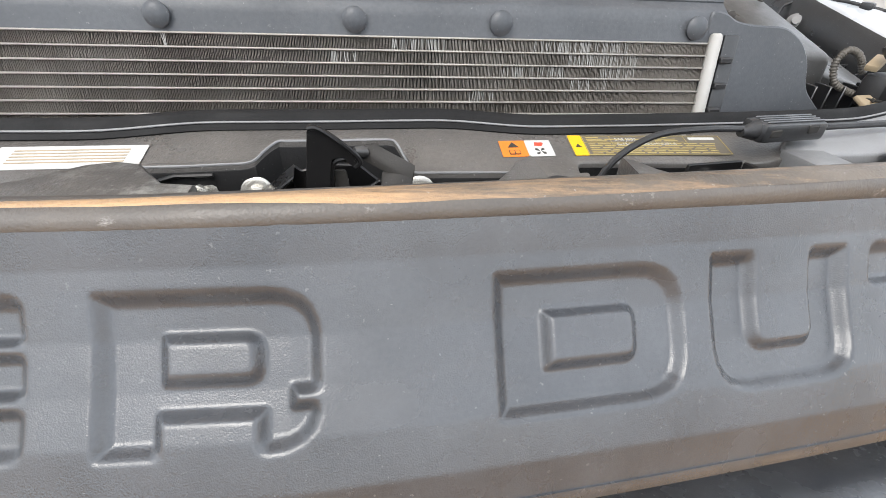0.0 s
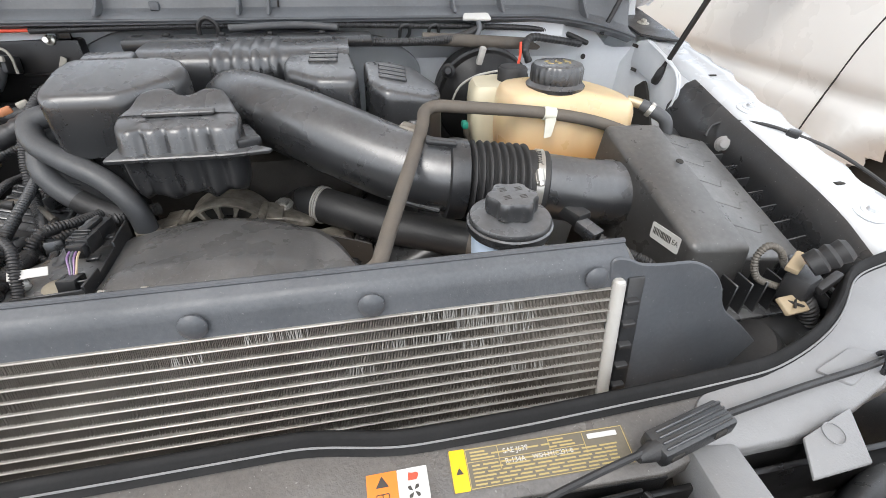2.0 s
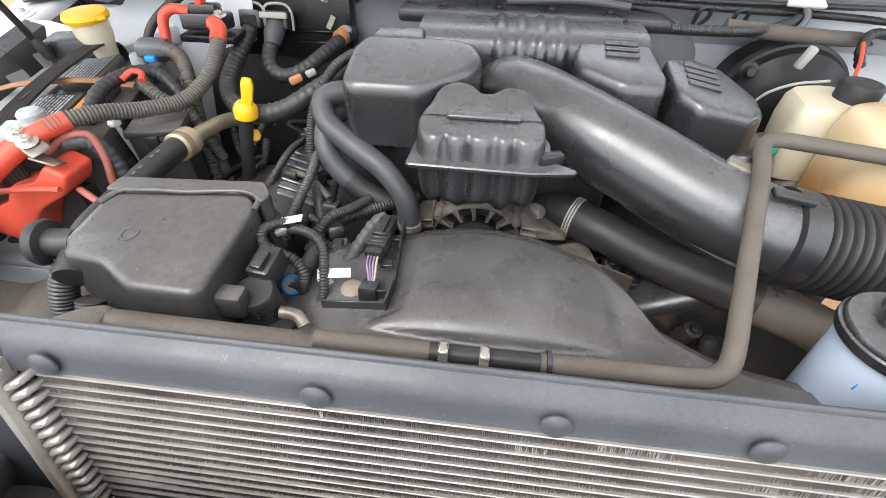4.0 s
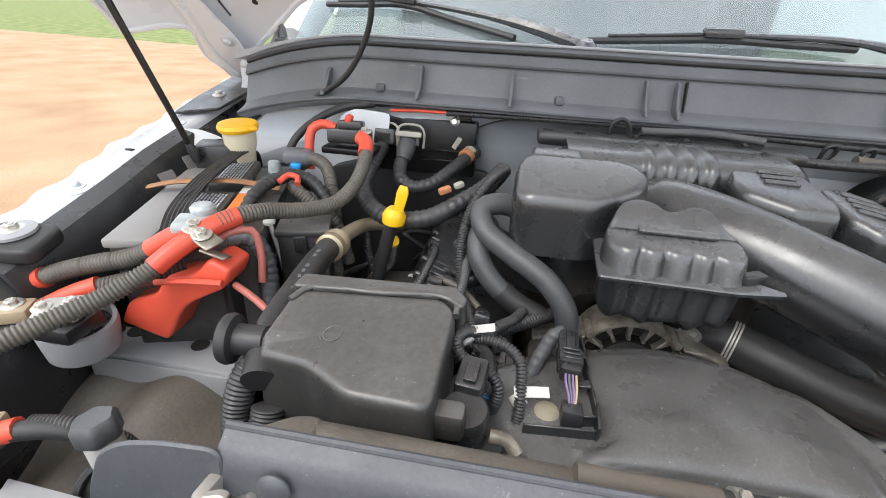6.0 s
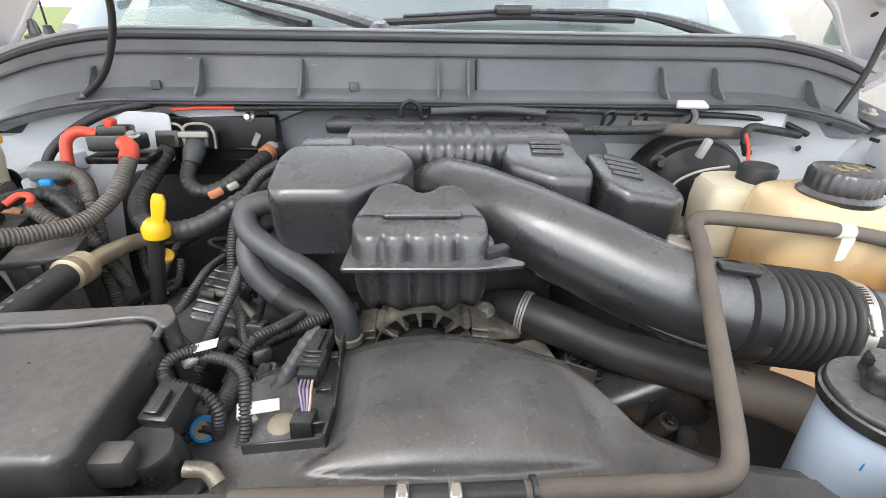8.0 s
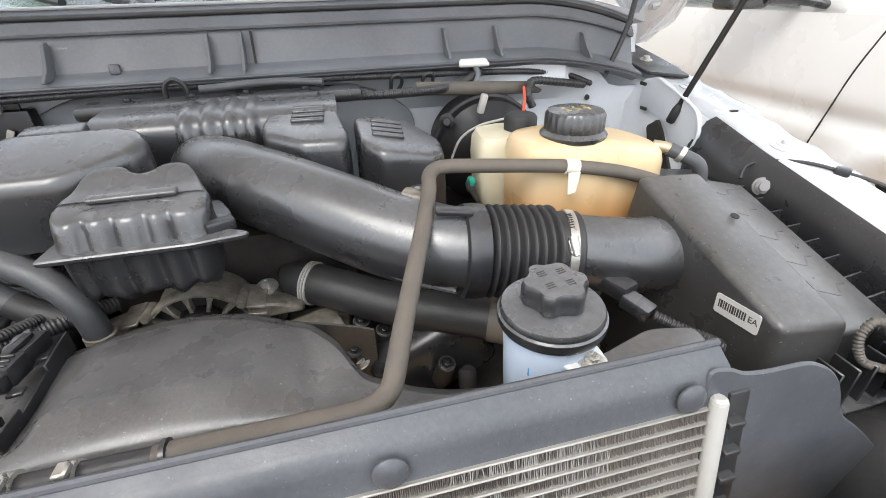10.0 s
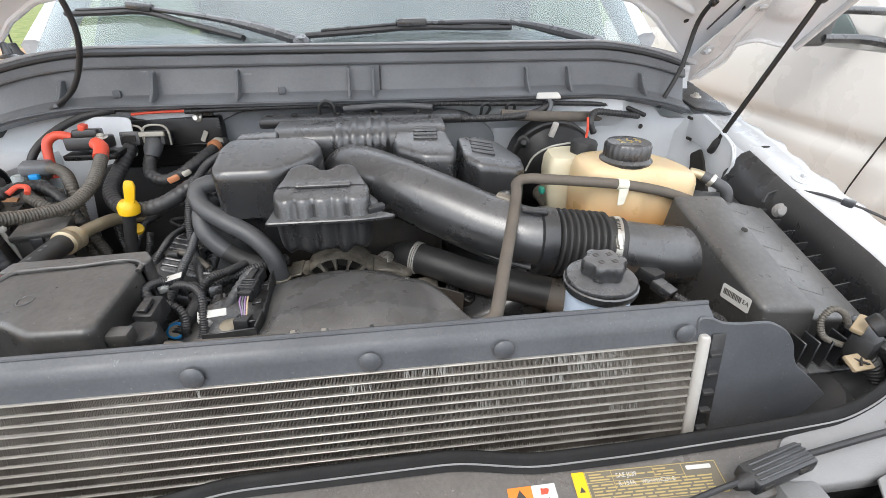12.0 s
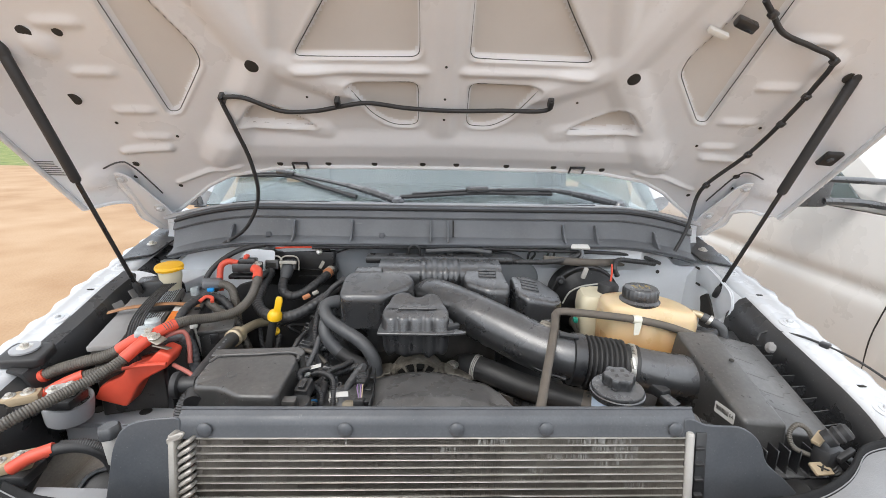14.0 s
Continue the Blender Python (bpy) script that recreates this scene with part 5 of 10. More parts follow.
def open_line(pts, step):
    """Points at even steps along an open line of plan points."""
    out = []
    for p, q in zip(pts, pts[1:]):
        n = max(1, int(math.dist(p, q) / step))
        out += [(p[0] + (q[0] - p[0]) * j / n, p[1] + (q[1] - p[1]) * j / n) for j in range(n)]
    return out + [tuple(pts[-1])]


part("shelf", prism([tuple(p) for p in round_poly(cover_outline, 0.008, 3)], 1.128, 1.144, 0.0035, 2, 0, shelf_z), SUPPORT, sup, "leather-grained black shelf", sharp=50)


def ridge(pts, w=0.010, n=8):
    """A turned-up edge that runs along the front of the shelf."""
    rings = []
    for x, y in open_line(pts, 0.004):
        h = hump(x, y)
        p = shelf_z(V((x, y, 1.1445)))
        rings.append([p + V((0, 0.030, -0.002 + 0.0)), p + V((0, 0.018, h * 0.45)), p + V((0, 0.007, h * 0.9)), p + V((0, 0.002, h)), p + V((0, -0.002, h - 0.001)), p + V((0, -0.003, h - 0.005)), p + V((0, -0.003, -0.085)), p + V((0, 0.0, -0.085)), p + V((0, 0.001, h * 0.3 - 0.006))])
    return loft(rings)


part("opening_wall", ridge([(-0.215, 0.312), (-0.160, 0.312), (-0.145, 0.341), (-0.085, 0.342), (-0.036, 0.345), (-0.021, 0.364), (0.069, 0.364), (0.084, 0.351), (0.176, 0.348)]), SUPPORT, sup, "turned edge and wall of the latch opening", sharp=60)
edge_line = open_line([(-0.215, 0.312), (-0.160, 0.312), (-0.145, 0.341), (-0.085, 0.342), (-0.036, 0.345), (-0.021, 0.364), (0.069, 0.364), (0.084, 0.351), (0.176, 0.348)], 0.006)
# thin black facing darkens the wall as shade in the opening
part("wall_shade", loft([[p + V((0, -0.0031, h - 0.005)), p + V((0, -0.0031, -0.084)), p + V((0, -0.0036, -0.084)), p + V((0, -0.0036, h - 0.006))] for p, h in ((shelf_z(V((x, y, 1.1445))), hump(x, y)) for x, y in edge_line)]), BLACK_CLEAN, sup, "black sheet painting the shade inside the latch opening", sharp=40)
# pale thread paints the highlight on the turned edge
part("edge_glint", tube([shelf_z(V((x, y, 1.1445))) + V((0, -0.0015, hump(x, y) - 0.0008)) for x, y in edge_line], 0.0011, 6, 0.02), SUPPORT_GREY, sup, "pale thread painted as the edge highlight")
def smooth_line(pts, rounds):
    for _ in range(rounds):
        pts = [pts[0]] + [(a + b * 2 + c) / 4 for a, b, c in zip(pts, pts[1:], pts[2:])] + [pts[-1]]
    return pts


lip_pts = [shelf_z(V((x, y, 1.147))) for x, y in open_line([(-0.64, 0.445), (-0.58, 0.424), (-0.45, 0.410), (-0.17, 0.410), (-0.10, 0.423), (0.12, 0.424), (0.19, 0.411), (0.45, 0.411), (0.545, 0.413), (0.60, 0.426), (0.65, 0.445), (0.69, 0.469), (0.712, 0.490), (0.737, 0.498), (0.79, 0.506), (0.85, 0.516)], 0.012)]
lip_pts = smooth_line(lip_pts, 3)
part("rear_lip", loft([[p + V((0, -0.012, -0.004)), p + V((0, -0.006, 0.001)), p + V((0, -0.0035, 0.006)), p + V((0, 0.0, 0.0095)), p + V((0, 0.003, 0.009)), p + V((0, 0.0045, 0.005)), p + V((0, 0.0045, -0.022)), p + V((0, 0.001, -0.022))] for p in lip_pts]), LIP_RUBBER, sup, "raised black sealing lip", sharp=60)
# same kind of pale thread for the highlight along the lip
part("lip_glint", tube([p + V((0, -0.0075, 0.0012)) for p in lip_pts], 0.0010, 6, 0.02), SUPPORT_GREY, sup, "pale thread painted as the lip highlight")


def wall_under(pts, h, th=0.003):
    """A thin upright wall hanging from a line of plan points."""
    rings = []
    for x, y in pts:
        p = shelf_z(V((x, y, 1.139)))
        rings.append([p, p - V((0, 0, h)), p - V((0, 0, h)) + V((0, -th, 0)), p + V((0, -th, 0))])
    return loft(rings)


# side opening walls get the same shade put into their colour
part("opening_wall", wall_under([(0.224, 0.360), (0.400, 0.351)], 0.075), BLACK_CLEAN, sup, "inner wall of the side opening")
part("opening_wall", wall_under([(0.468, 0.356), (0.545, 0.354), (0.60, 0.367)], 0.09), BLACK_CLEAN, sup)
# grey weathered patches of the cover on the driver-side corner
grey_c = thing("corner_cover", (0.62, 0.40, 0.95), "greyed plastic corner cover behind the headlight", "corner cover")
part("plate", prism([(0.425, 0.362), (0.47, 0.352), (0.54, 0.350), (0.60, 0.362), (0.70, 0.39), (0.80, 0.43), (0.86, 0.46), (0.86, 0.512), (0.79, 0.503), (0.735, 0.494), (0.706, 0.482), (0.68, 0.457), (0.61, 0.426), (0.535, 0.405), (0.46, 0.400)], 1.130, 1.1475, 0.003, 2, 0.01, shelf_z), SUPPORT_GREY, grey_c)
part("strut", hexa([(0.424, 0.366, 1.1425), (0.466, 0.362, 1.1425), (0.455, 0.268, 1.150), (0.411, 0.276, 1.152), (0.424, 0.366, 1.09), (0.466, 0.362, 1.09), (0.455, 0.268, 1.09), (0.411, 0.276, 1.09)], 0.005, 2), SUPPORT_GREY, grey_c, "pale grey cross strut")
part("flap", hexa([(0.520, 0.352, 1.148), (0.583, 0.368, 1.150), (0.566, 0.326, 1.139), (0.508, 0.324, 1.137), (0.520, 0.352, 1.144), (0.583, 0.368, 1.146), (0.566, 0.326, 1.135), (0.508, 0.324, 1.133)], 0.0015, 2), SUPPORT_GREY, grey_c, "grey flap bent over the opening")
part("ring_mark", ring_of([(0.0085, 0), (0.0095, 0), (0.0095, 0.0008), (0.0085, 0.0008)], (0.548, 0.350, 1.1478), (0, -0.25, 1), 24), SUPPORT_GREY, grey_c)
part("bracket_arm", hexa([(0.565, 0.322, 1.085), (0.66, 0.362, 1.10), (0.70, 0.325, 1.08), (0.585, 0.285, 1.075), (0.545, 0.322, 1.04), (0.66, 0.362, 1.04), (0.70, 0.325, 1.04), (0.565, 0.285, 1.04)], 0.014, 3), BLACK, grey_c, "rounded dark bracket low in the corner")
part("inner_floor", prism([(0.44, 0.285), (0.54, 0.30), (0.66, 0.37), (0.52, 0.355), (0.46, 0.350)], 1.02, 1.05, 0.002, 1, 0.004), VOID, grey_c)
part("fold", prism([(0.585, 0.398), (0.640, 0.412), (0.668, 0.398), (0.610, 0.378)], 1.146, 1.1505, 0.002, 2, 0.004, shelf_z), SUPPORT_GREY, grey_c, "raised fold")
part("vent", prism([(0.745, 0.412), (0.752, 0.409), (0.765, 0.430), (0.758, 0.433)], 1.146, 1.1480, 0.0005, 1, 0.002, shelf_z), VOID, grey_c, "small dark slot")
part("pad", lathe([(0.030, 0), (0.030, 0.006), (0.026, 0.008), (0.014, 0.009), (0, 0.009)], (0.760, 0.478, 1.138), (0.0, -0.15, 1), 28), TANK, grey_c, "pale round bump stop")
bolt(grey_c, (0.760, 0.478, 1.146), (0, -0.15, 1), 0.0075)


def deck(back, y_step, z_top, z_front, label, x_tilt=0.0, mat=None):
    """A moulded deck: a flat top behind a low step, ending under the grille lip; the back edge is a line of plan points."""
    pts, far = [], -9
    for x, y in open_line(back, 0.006):
        if x > far + 0.0008 and y > 0.21:
            pts.append((x, y))
            far = x
    cols = []
    for x, y in pts:
        z = z_top + x_tilt * (x - back[0][0])
        cols.append([(x, y, 1.03), (x, y, z - 0.004), (x, y - 0.0012, z - 0.0012), (x, y - 0.004, z), (x, min(y - 0.005, y_step + 0.003), z - 0.001), (x, min(y - 0.006, y_step), z - 0.003), (x, min(y - 0.008, y_step - 0.004), z_front), (x, 0.193, z_front + 0.008), (x, 0.193, 1.03)])
    return part("deck", loft(cols), mat or SUPPORT, sup, label, sharp=50)


deck([(0.231, 0.200), (0.231, 0.315), (0.243, 0.306), (0.253, 0.291), (0.264, 0.281), (0.280, 0.2755), (0.33, 0.2745), (0.412, 0.279), (0.440, 0.268), (0.455, 0.272), (0.535, 0.275), (0.80, 0.325)], 0.251, 1.1605, 1.151, "swept black deck behind the grille", -0.012)
deck([(0.102, 0.200), (0.102, 0.268), (0.120, 0.270), (0.135, 0.277), (0.145, 0.290), (0.155, 0.306), (0.167, 0.316), (0.171, 0.200)], 0.240, 1.1610, 1.150, "swept black deck beside the latch")
deck([(-0.050, 0.200), (-0.046, 0.274), (-0.001, 0.274), (0.012, 0.262), (0.025, 0.252), (0.037, 0.251), (0.048, 0.26), (0.056, 0.272), (0.101, 0.272)], 0.225, 1.1340, 1.128, "dusty low deck under the latch", 0, DECK_STAINED)
deck([(-0.62, 0.200), (-0.60, 0.30), (-0.232, 0.30), (-0.225, 0.265), (-0.165, 0.262), (-0.140, 0.275), (-0.118, 0.293), (-0.103, 0.297), (-0.089, 0.293), (-0.078, 0.279), (-0.067, 0.266), (-0.048, 0.263), (-0.046, 0.200)], 0.235, 1.1680, 1.155, "stained black deck behind the grille", 0, DECK_STAINED)
part("deck_block", hexa([(0.395, 0.262, 1.1615), (0.432, 0.268, 1.1605), (0.440, 0.215, 1.158), (0.402, 0.212, 1.160), (0.395, 0.262, 1.14), (0.432, 0.268, 1.14), (0.440, 0.215, 1.14), (0.402, 0.212, 1.14)], 0.004, 2), SUPPORT, sup)
part("deck_slot", box((0.352, 0.238, 1.1525), (0.04, 0.016, 0.004), 0.001, 1, (4, 0, 3)), VOID, sup, "dark slot in the deck")
part("deck_plug", lathe([(0.013, 0), (0.013, 0.003), (0.010, 0.005), (0.006, 0.0052), (0, 0.004)], (0.352, 0.222, 1.155), (0, -0.2, 1), 24), SUPPORT_GREY, sup, "grey round plug")
bolt(sup, (0.440, 0.271, 1.161), (0, -0.2, 1), 0.0075, BOLT_DARK, "black hex bolt")
part("washer", lathe([(0.015, 0), (0.015, 0.0025), (0.01, 0.003), (0, 0.003)], (0.440, 0.271, 1.159), (0, -0.2, 1), 24), BLACK, sup)
part("washer", lathe([(0.0225, 0), (0.0225, 0.003), (0.019, 0.004), (0.012, 0.0045), (0, 0.0045)], (-0.192, 0.285, 1.137), (0, -0.22, 1), 28), RUBBER, sup, "black flat washer")
bolt(sup, (-0.192, 0.285, 1.140), (0, -0.22, 1), 0.0068, BOLT_DARK, "black hex bolt")
part("shelf_back_wall", along([(0.190, 1.03), (0.190, 1.188), (0.194, 1.188), (0.194, 1.03)]), SUPPORT, sup)

# washers and bushing on the middle finger
wf = shelf_z(V((0.200, 0.317, 1.146)))
part("washer", lathe([(0.0185, 0), (0.0185, 0.003), (0.016, 0.004), (0.012, 0.0045), (0, 0.0045)], wf, (0, -0.22, 1), 28), RUBBER, sup, "black flat washer")
bolt(sup, wf + V((0, 0, 0.003)), (0, -0.22, 1), 0.0068, BOLT_DARK, "black hex bolt")
part("pad_plate", prism([(0.178, 0.286), (0.224, 0.283), (0.230, 0.340), (0.180, 0.340)], 1.1445, 1.1475, 0.001, 1, 0.003, shelf_z), SUPPORT, sup)
part("ring_boss", lathe([(0.0085, 0), (0.0085, 0.014), (0.0165, 0.014), (0.0175, 0.010), (0.0175, 0)], shelf_z(V((0.202, 0.275, 1.140))), (0, -0.22, 1), 26), SUPPORT, sup, "moulded ring boss")
part("ring_hole", lathe([(0.0086, 0.0), (0.0086, 0.004), (0, 0.004)], shelf_z(V((0.202, 0.275, 1.1445))), (0, -0.22, 1), 20), VOID, sup)

# steel cross member with bolts, seen through the openings
xm = thing("cross_member", (0.05, 0.36, 1.0), "black steel cross member bolted behind the openings", "cross member")
part("beam", box((0.08, 0.345, 1.02), (1.3, 0.006, 0.20), 0.002), DARK_STEEL, xm)
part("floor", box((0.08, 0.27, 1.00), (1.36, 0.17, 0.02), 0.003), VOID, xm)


def upright(pts, y, th=0.003, r=0.002, lean=0.0):
    """A steel plate standing in the plane y, from (x, z) points."""
    return prism(pts, 0, th, min(0.0008, th * 0.3), 1, r, lambda c: V((c.x, y + c.z - lean * (c.y - 1.1), c.y)))


for x, z in ((0.088, 1.1195), (-0.038, 1.121), (-0.079, 1.122), (0.339, 1.1255)):
    bolt(xm, (x, 0.3395, z), (0, -1, 0.25), 0.0072, label="zinc flange bolt", turn=x * 400)
part("bracket", upright([(-0.127, 1.05), (-0.127, 1.102), (-0.104, 1.134), (-0.066, 1.137), (-0.060, 1.05)], 0.3395), DARK_STEEL, xm, "black steel bracket")
part("bracket_edge", tube([(-0.128, 0.338, 1.098), (-0.105, 0.336, 1.134), (-0.066, 0.336, 1.138)], 0.0016, 6, 0.01), DARK_STEEL, xm)
part("bracket", upright([(0.310, 1.05), (0.318, 1.139), (0.368, 1.142), (0.372, 1.05)], 0.3395), DARK_STEEL, xm, "black steel bracket")
part("bracket_side", hexa([(0.368, 0.340, 1.141), (0.372, 0.340, 1.141), (0.396, 0.272, 1.141), (0.392, 0.272, 1.141), (0.368, 0.340, 1.06), (0.372, 0.340, 1.06), (0.396, 0.272, 1.06), (0.392, 0.272, 1.06)], 0.001, 1), DARK_STEEL, xm)

# hood latch
lat = thing("hood_latch", (0.03, 0.30, 1.03), "black steel hood latch with a pointed lever", "latch")
part("back_plate", upright([(-0.031, 1.128), (-0.004, 1.150), (0.0, 1.146), (0.020, 1.151), (0.042, 1.150), (0.057, 1.136), (0.055, 1.05), (-0.016, 1.05), (-0.026, 1.09)], 0.324), DARK_STEEL, lat)
part("back_flange", hexa([(-0.031, 0.324, 1.130), (-0.004, 0.324, 1.152), (-0.002, 0.306, 1.150), (-0.034, 0.306, 1.124), (-0.031, 0.324, 1.127), (-0.004, 0.324, 1.149), (-0.002, 0.306, 1.147), (-0.034, 0.306, 1.121)], 0.0008, 1), DARK_STEEL, lat)
lever = part("lever", upright([(0.0125, 1.186), (0.0145, 1.1895), (0.017, 1.189), (0.0425, 1.169), (0.0445, 1.163), (0.0415, 1.160), (0.037, 1.163), (0.033, 1.168), (0.026, 1.166), (0.024, 1.150), (0.021, 1.118), (0.012, 1.095), (0.001, 1.107), (0.007, 1.146)], 0.2965, 0.0035, 0.0015), DARK_STEEL, lat, "black pointed safety lever")
part("lever_edge", tube([(0.0135, 0.296, 1.1875), (0.018, 0.2955, 1.1885), (0.0425, 0.2955, 1.1690), (0.0445, 0.296, 1.164), (0.041, 0.296, 1.1605)], 0.0019, 8, 0.003), DARK_STEEL, lever)
part("lever_slot", upright([(0.026, 1.156), (0.034, 1.156), (0.036, 1.14), (0.033, 1.120), (0.028, 1.116), (0.025, 1.13)], 0.303, 0.0025, 0.003), VOID, lever)
part("hook_loop", tube([(0.044, 0.3005, 1.160), (0.036, 0.300, 1.1655), (0.027, 0.300, 1.163), (0.0235, 0.2995, 1.150), (0.0245, 0.2985, 1.125), (0.030, 0.298, 1.112), (0.0365, 0.298, 1.116), (0.0385, 0.299, 1.140)], 0.0022, 8, 0.003), DARK_STEEL, lever, "rounded black hook")
part("hook", upright([(0.029, 1.122), (0.031, 1.128), (0.057, 1.145), (0.059, 1.140), (0.042, 1.128), (0.054, 1.119), (0.044, 1.096), (0.027, 1.093)], 0.309, 0.004, 0.002), DARK_STEEL, lat)
part("slider", hexa([(0.045, 0.312, 1.170), (0.055, 0.312, 1.171), (0.082, 0.300, 1.160), (0.079, 0.296, 1.152), (0.045, 0.308, 1.161), (0.055, 0.308, 1.160), (0.080, 0.296, 1.150), (0.077, 0.294, 1.147)], 0.0015, 2), LATCH_STEEL, lat, "dusty black slider end")
part("slider_stud", lathe([(0.0035, -0.003), (0.0045, 0.0), (0.0035, 0.006), (0, 0.007)], (0.046, 0.309, 1.166), (-0.9, -0.3, 0.2), 14), BLACK_DUSTY, lat)
arm = part("side_plate", hexa([(0.0585, 0.304, 1.1545), (0.0795, 0.302, 1.1550), (0.0795, 0.2985, 1.1550), (0.0585, 0.3005, 1.1545), (0.050, 0.240, 1.075), (0.075, 0.238, 1.075), (0.075, 0.2345, 1.075), (0.050, 0.2365, 1.075)], 0.001, 1), LATCH_STEEL, lat, "black side plate with slots")
part("plate_slot", box((0.0665, 0.2838, 1.1335), (0.0026, 0.0018, 0.040), 0.0006, 1, (-38, 0, 0)), VOID, arm)
part("plate_hole", lathe([(0.0025, 0), (0.0025, 0.0018), (0, 0.0018)], (0.0655, 0.2705, 1.1175), (0, -0.78, 0.62), 12), VOID, arm)
part("plate_slot", box((0.0700, 0.2590, 1.1015), (0.0022, 0.0018, 0.026), 0.0006, 1, (-38, 0, 0)), VOID, arm)
part("roller", lathe([(0.010, -0.012), (0.0125, -0.008), (0.0125, 0.008), (0.011, 0.012), (0, 0.012)], (0.022, 0.300, 1.083), (0.1, -0.7, 0.7), 20), LATCH_STEEL, lat, "dark steel pivot stud")
part("pin", lathe([(0.0055, 0), (0.0055, 0.004), (0.004, 0.006), (0, 0.006)], (-0.003, 0.3225, 1.121), (0, -1, 0.3), 14), STEEL, lat, "bare steel pin")
part("pin", lathe([(0.004, 0), (0.004, 0.003), (0, 0.004)], (0.031, 0.3075, 1.146), (0, -1, 0.3), 12), STEEL, lat, "bare steel pin")
part("spring", tube([(0.030, 0.262, 1.092), (0.045, 0.258, 1.094), (0.056, 0.285, 1.118)], 0.0012, 6, 0.004), STEEL, lat)

# stickers on the shelf
def shelf_plane(x, y):
    p = shelf_z(V((x, y, 1.1443)))
    nrm = V((-0.01, -0.22, 1)).normalized()
    xa = V((1, 0, 0.01)).normalized()
    ya = nrm.cross(xa)
    return Matrix(((xa.x, ya.x, nrm.x, p.x), (xa.y, ya.y, nrm.y, p.y), (xa.z, ya.z, nrm.z, p.z), (0, 0, 0, 1)))


st = thing("warning_sticker", shelf_z(V((0.186, 0.378, 1.144))), "orange and white fan warning sticker on the cover", "sticker")
M = shelf_plane(0.186, 0.379)
part("orange_panel", quad(0.0235, 0.024), ORANGE, st, at=M @ Matrix.Translation((-0.0118, 0, 0)))
part("white_panel", quad(0.0235, 0.024), LABEL, st, at=M @ Matrix.Translation((0.0118, 0, 0)))
part("warning_triangle", prism([(-0.005, 0), (0.005, 0), (0, 0.008)], 0, 0.0003, 0), LABEL_DARK, st, at=M @ Matrix.Translation((-0.0118, 0.0015, 0.0004)))
part("book_symbol", quad(0.010, 0.006), LABEL_DARK, st, at=M @ Matrix.Translation((-0.0118, -0.006, 0.0004)))
part("book_page", quad(0.004, 0.0045), ORANGE, st, at=M @ Matrix.Translation((-0.0142, -0.006, 0.0008)))
part("book_page", quad(0.004, 0.0045), ORANGE, st, at=M @ Matrix.Translation((-0.0094, -0.006, 0.0008)))
fanb = None
for a in range(4):
    fanb = prism([(0.0005, 0.0005), (0.0048, 0.0008), (0.0052, 0.003), (0.003, 0.0034)], 0, 0.0003, 0, 1, 0.0006, None, pose(0, 0, 0, 0, 0, 90 * a + 20), fanb)
part("fan_symbol", fanb, LABEL_DARK, st, at=M @ Matrix.Translation((0.0118, -0.0048, 0.0004)))
part("glove_symbol", prism([(-0.004, 0), (0.003, 0), (0.005, 0.004), (0.003, 0.0055), (0.0, 0.005), (-0.003, 0.006)], 0, 0.0003, 0, 1, 0.001), RED, st, at=M @ Matrix.Translation((0.0118, 0.003, 0.0004)))

lb = thing("refrigerant_label", shelf_z(V((0.30, 0.378, 1.144))), "olive and gold refrigerant data label on the cover", "label")
M = shelf_plane(0.303, 0.380) @ pose(0, 0, 0, 0, 0, -1.5)
part("backing", quad(0.152, 0.031, 0.0004, 0.003), LABEL_BROWN, lb, at=M)
part("yellow_panel", quad(0.0125, 0.031, 0.0004, 0.001), YELLOW, lb, at=M @ Matrix.Translation((-0.0685, 0, 0.0003)))
part("warning_triangle", prism([(-0.003, 0), (0.003, 0), (0, 0.005)], 0, 0.0003, 0), LABEL_DARK, lb, at=M @ Matrix.Translation((-0.0685, -0.003, 0.0007)))
rules = None
for x, y, w, h in [(0.006, 0.0145, 0.135, 0.0006), (0.006, -0.0145, 0.135, 0.0006), (-0.0615, 0, 0.0006, 0.029), (0.0738, 0, 0.0006, 0.029), (-0.035, 0.005, 0.0005, 0.018), (0.008, 0.006, 0.0005, 0.016), (0.038, 0.006, 0.0005, 0.016), (-0.012, 0.0045, 0.1, 0.0005)]:
    rules = quad(w, h, 0.0003, 0, x, y, rules)
part("rules", rules, LABEL_GOLD, lb, at=M @ Matrix.Translation((0, 0, 0.0005)))
random.seed(11)
bars = None
for row, y in enumerate((0.0118, 0.0092, 0.0066, 0.0018, -0.0010, -0.0038, -0.0066, -0.0094, -0.0122)):
    x = -0.058
    while x < 0.06:
        w = random.uniform(0.006, 0.020)
        if row in (0, 2) and -0.033 < x + w and x < 0.006 or (row < 3 and x + w > 0.037):
            x += w + 0.002
            continue
        bars = quad(w, 0.0012, 0.0003, 0, min(x + w / 2, 0.066), y, bars)
        x += w + 0.0025
part("print_block", bars, LABEL_GOLD, lb, at=M @ Matrix.Translation((0, 0, 0.0005)))
slab_text(lb, "print", "SAE J639", (-0.031, 0.0092, 0.0006), 0.0058, LABEL, M)
slab_text(lb, "print", "R-134A", (-0.031, 0.0015, 0.0006), 0.0055, LABEL, M)
slab_text(lb, "print", "WSH-M1C231-B", (-0.008, 0.0015, 0.0006), 0.005, LABEL, M)
part("maker_bar", quad(0.026, 0.004, 0.0003, 0.001), LABEL, lb, at=M @ Matrix.Translation((0.055, 0.010, 0.0005)))

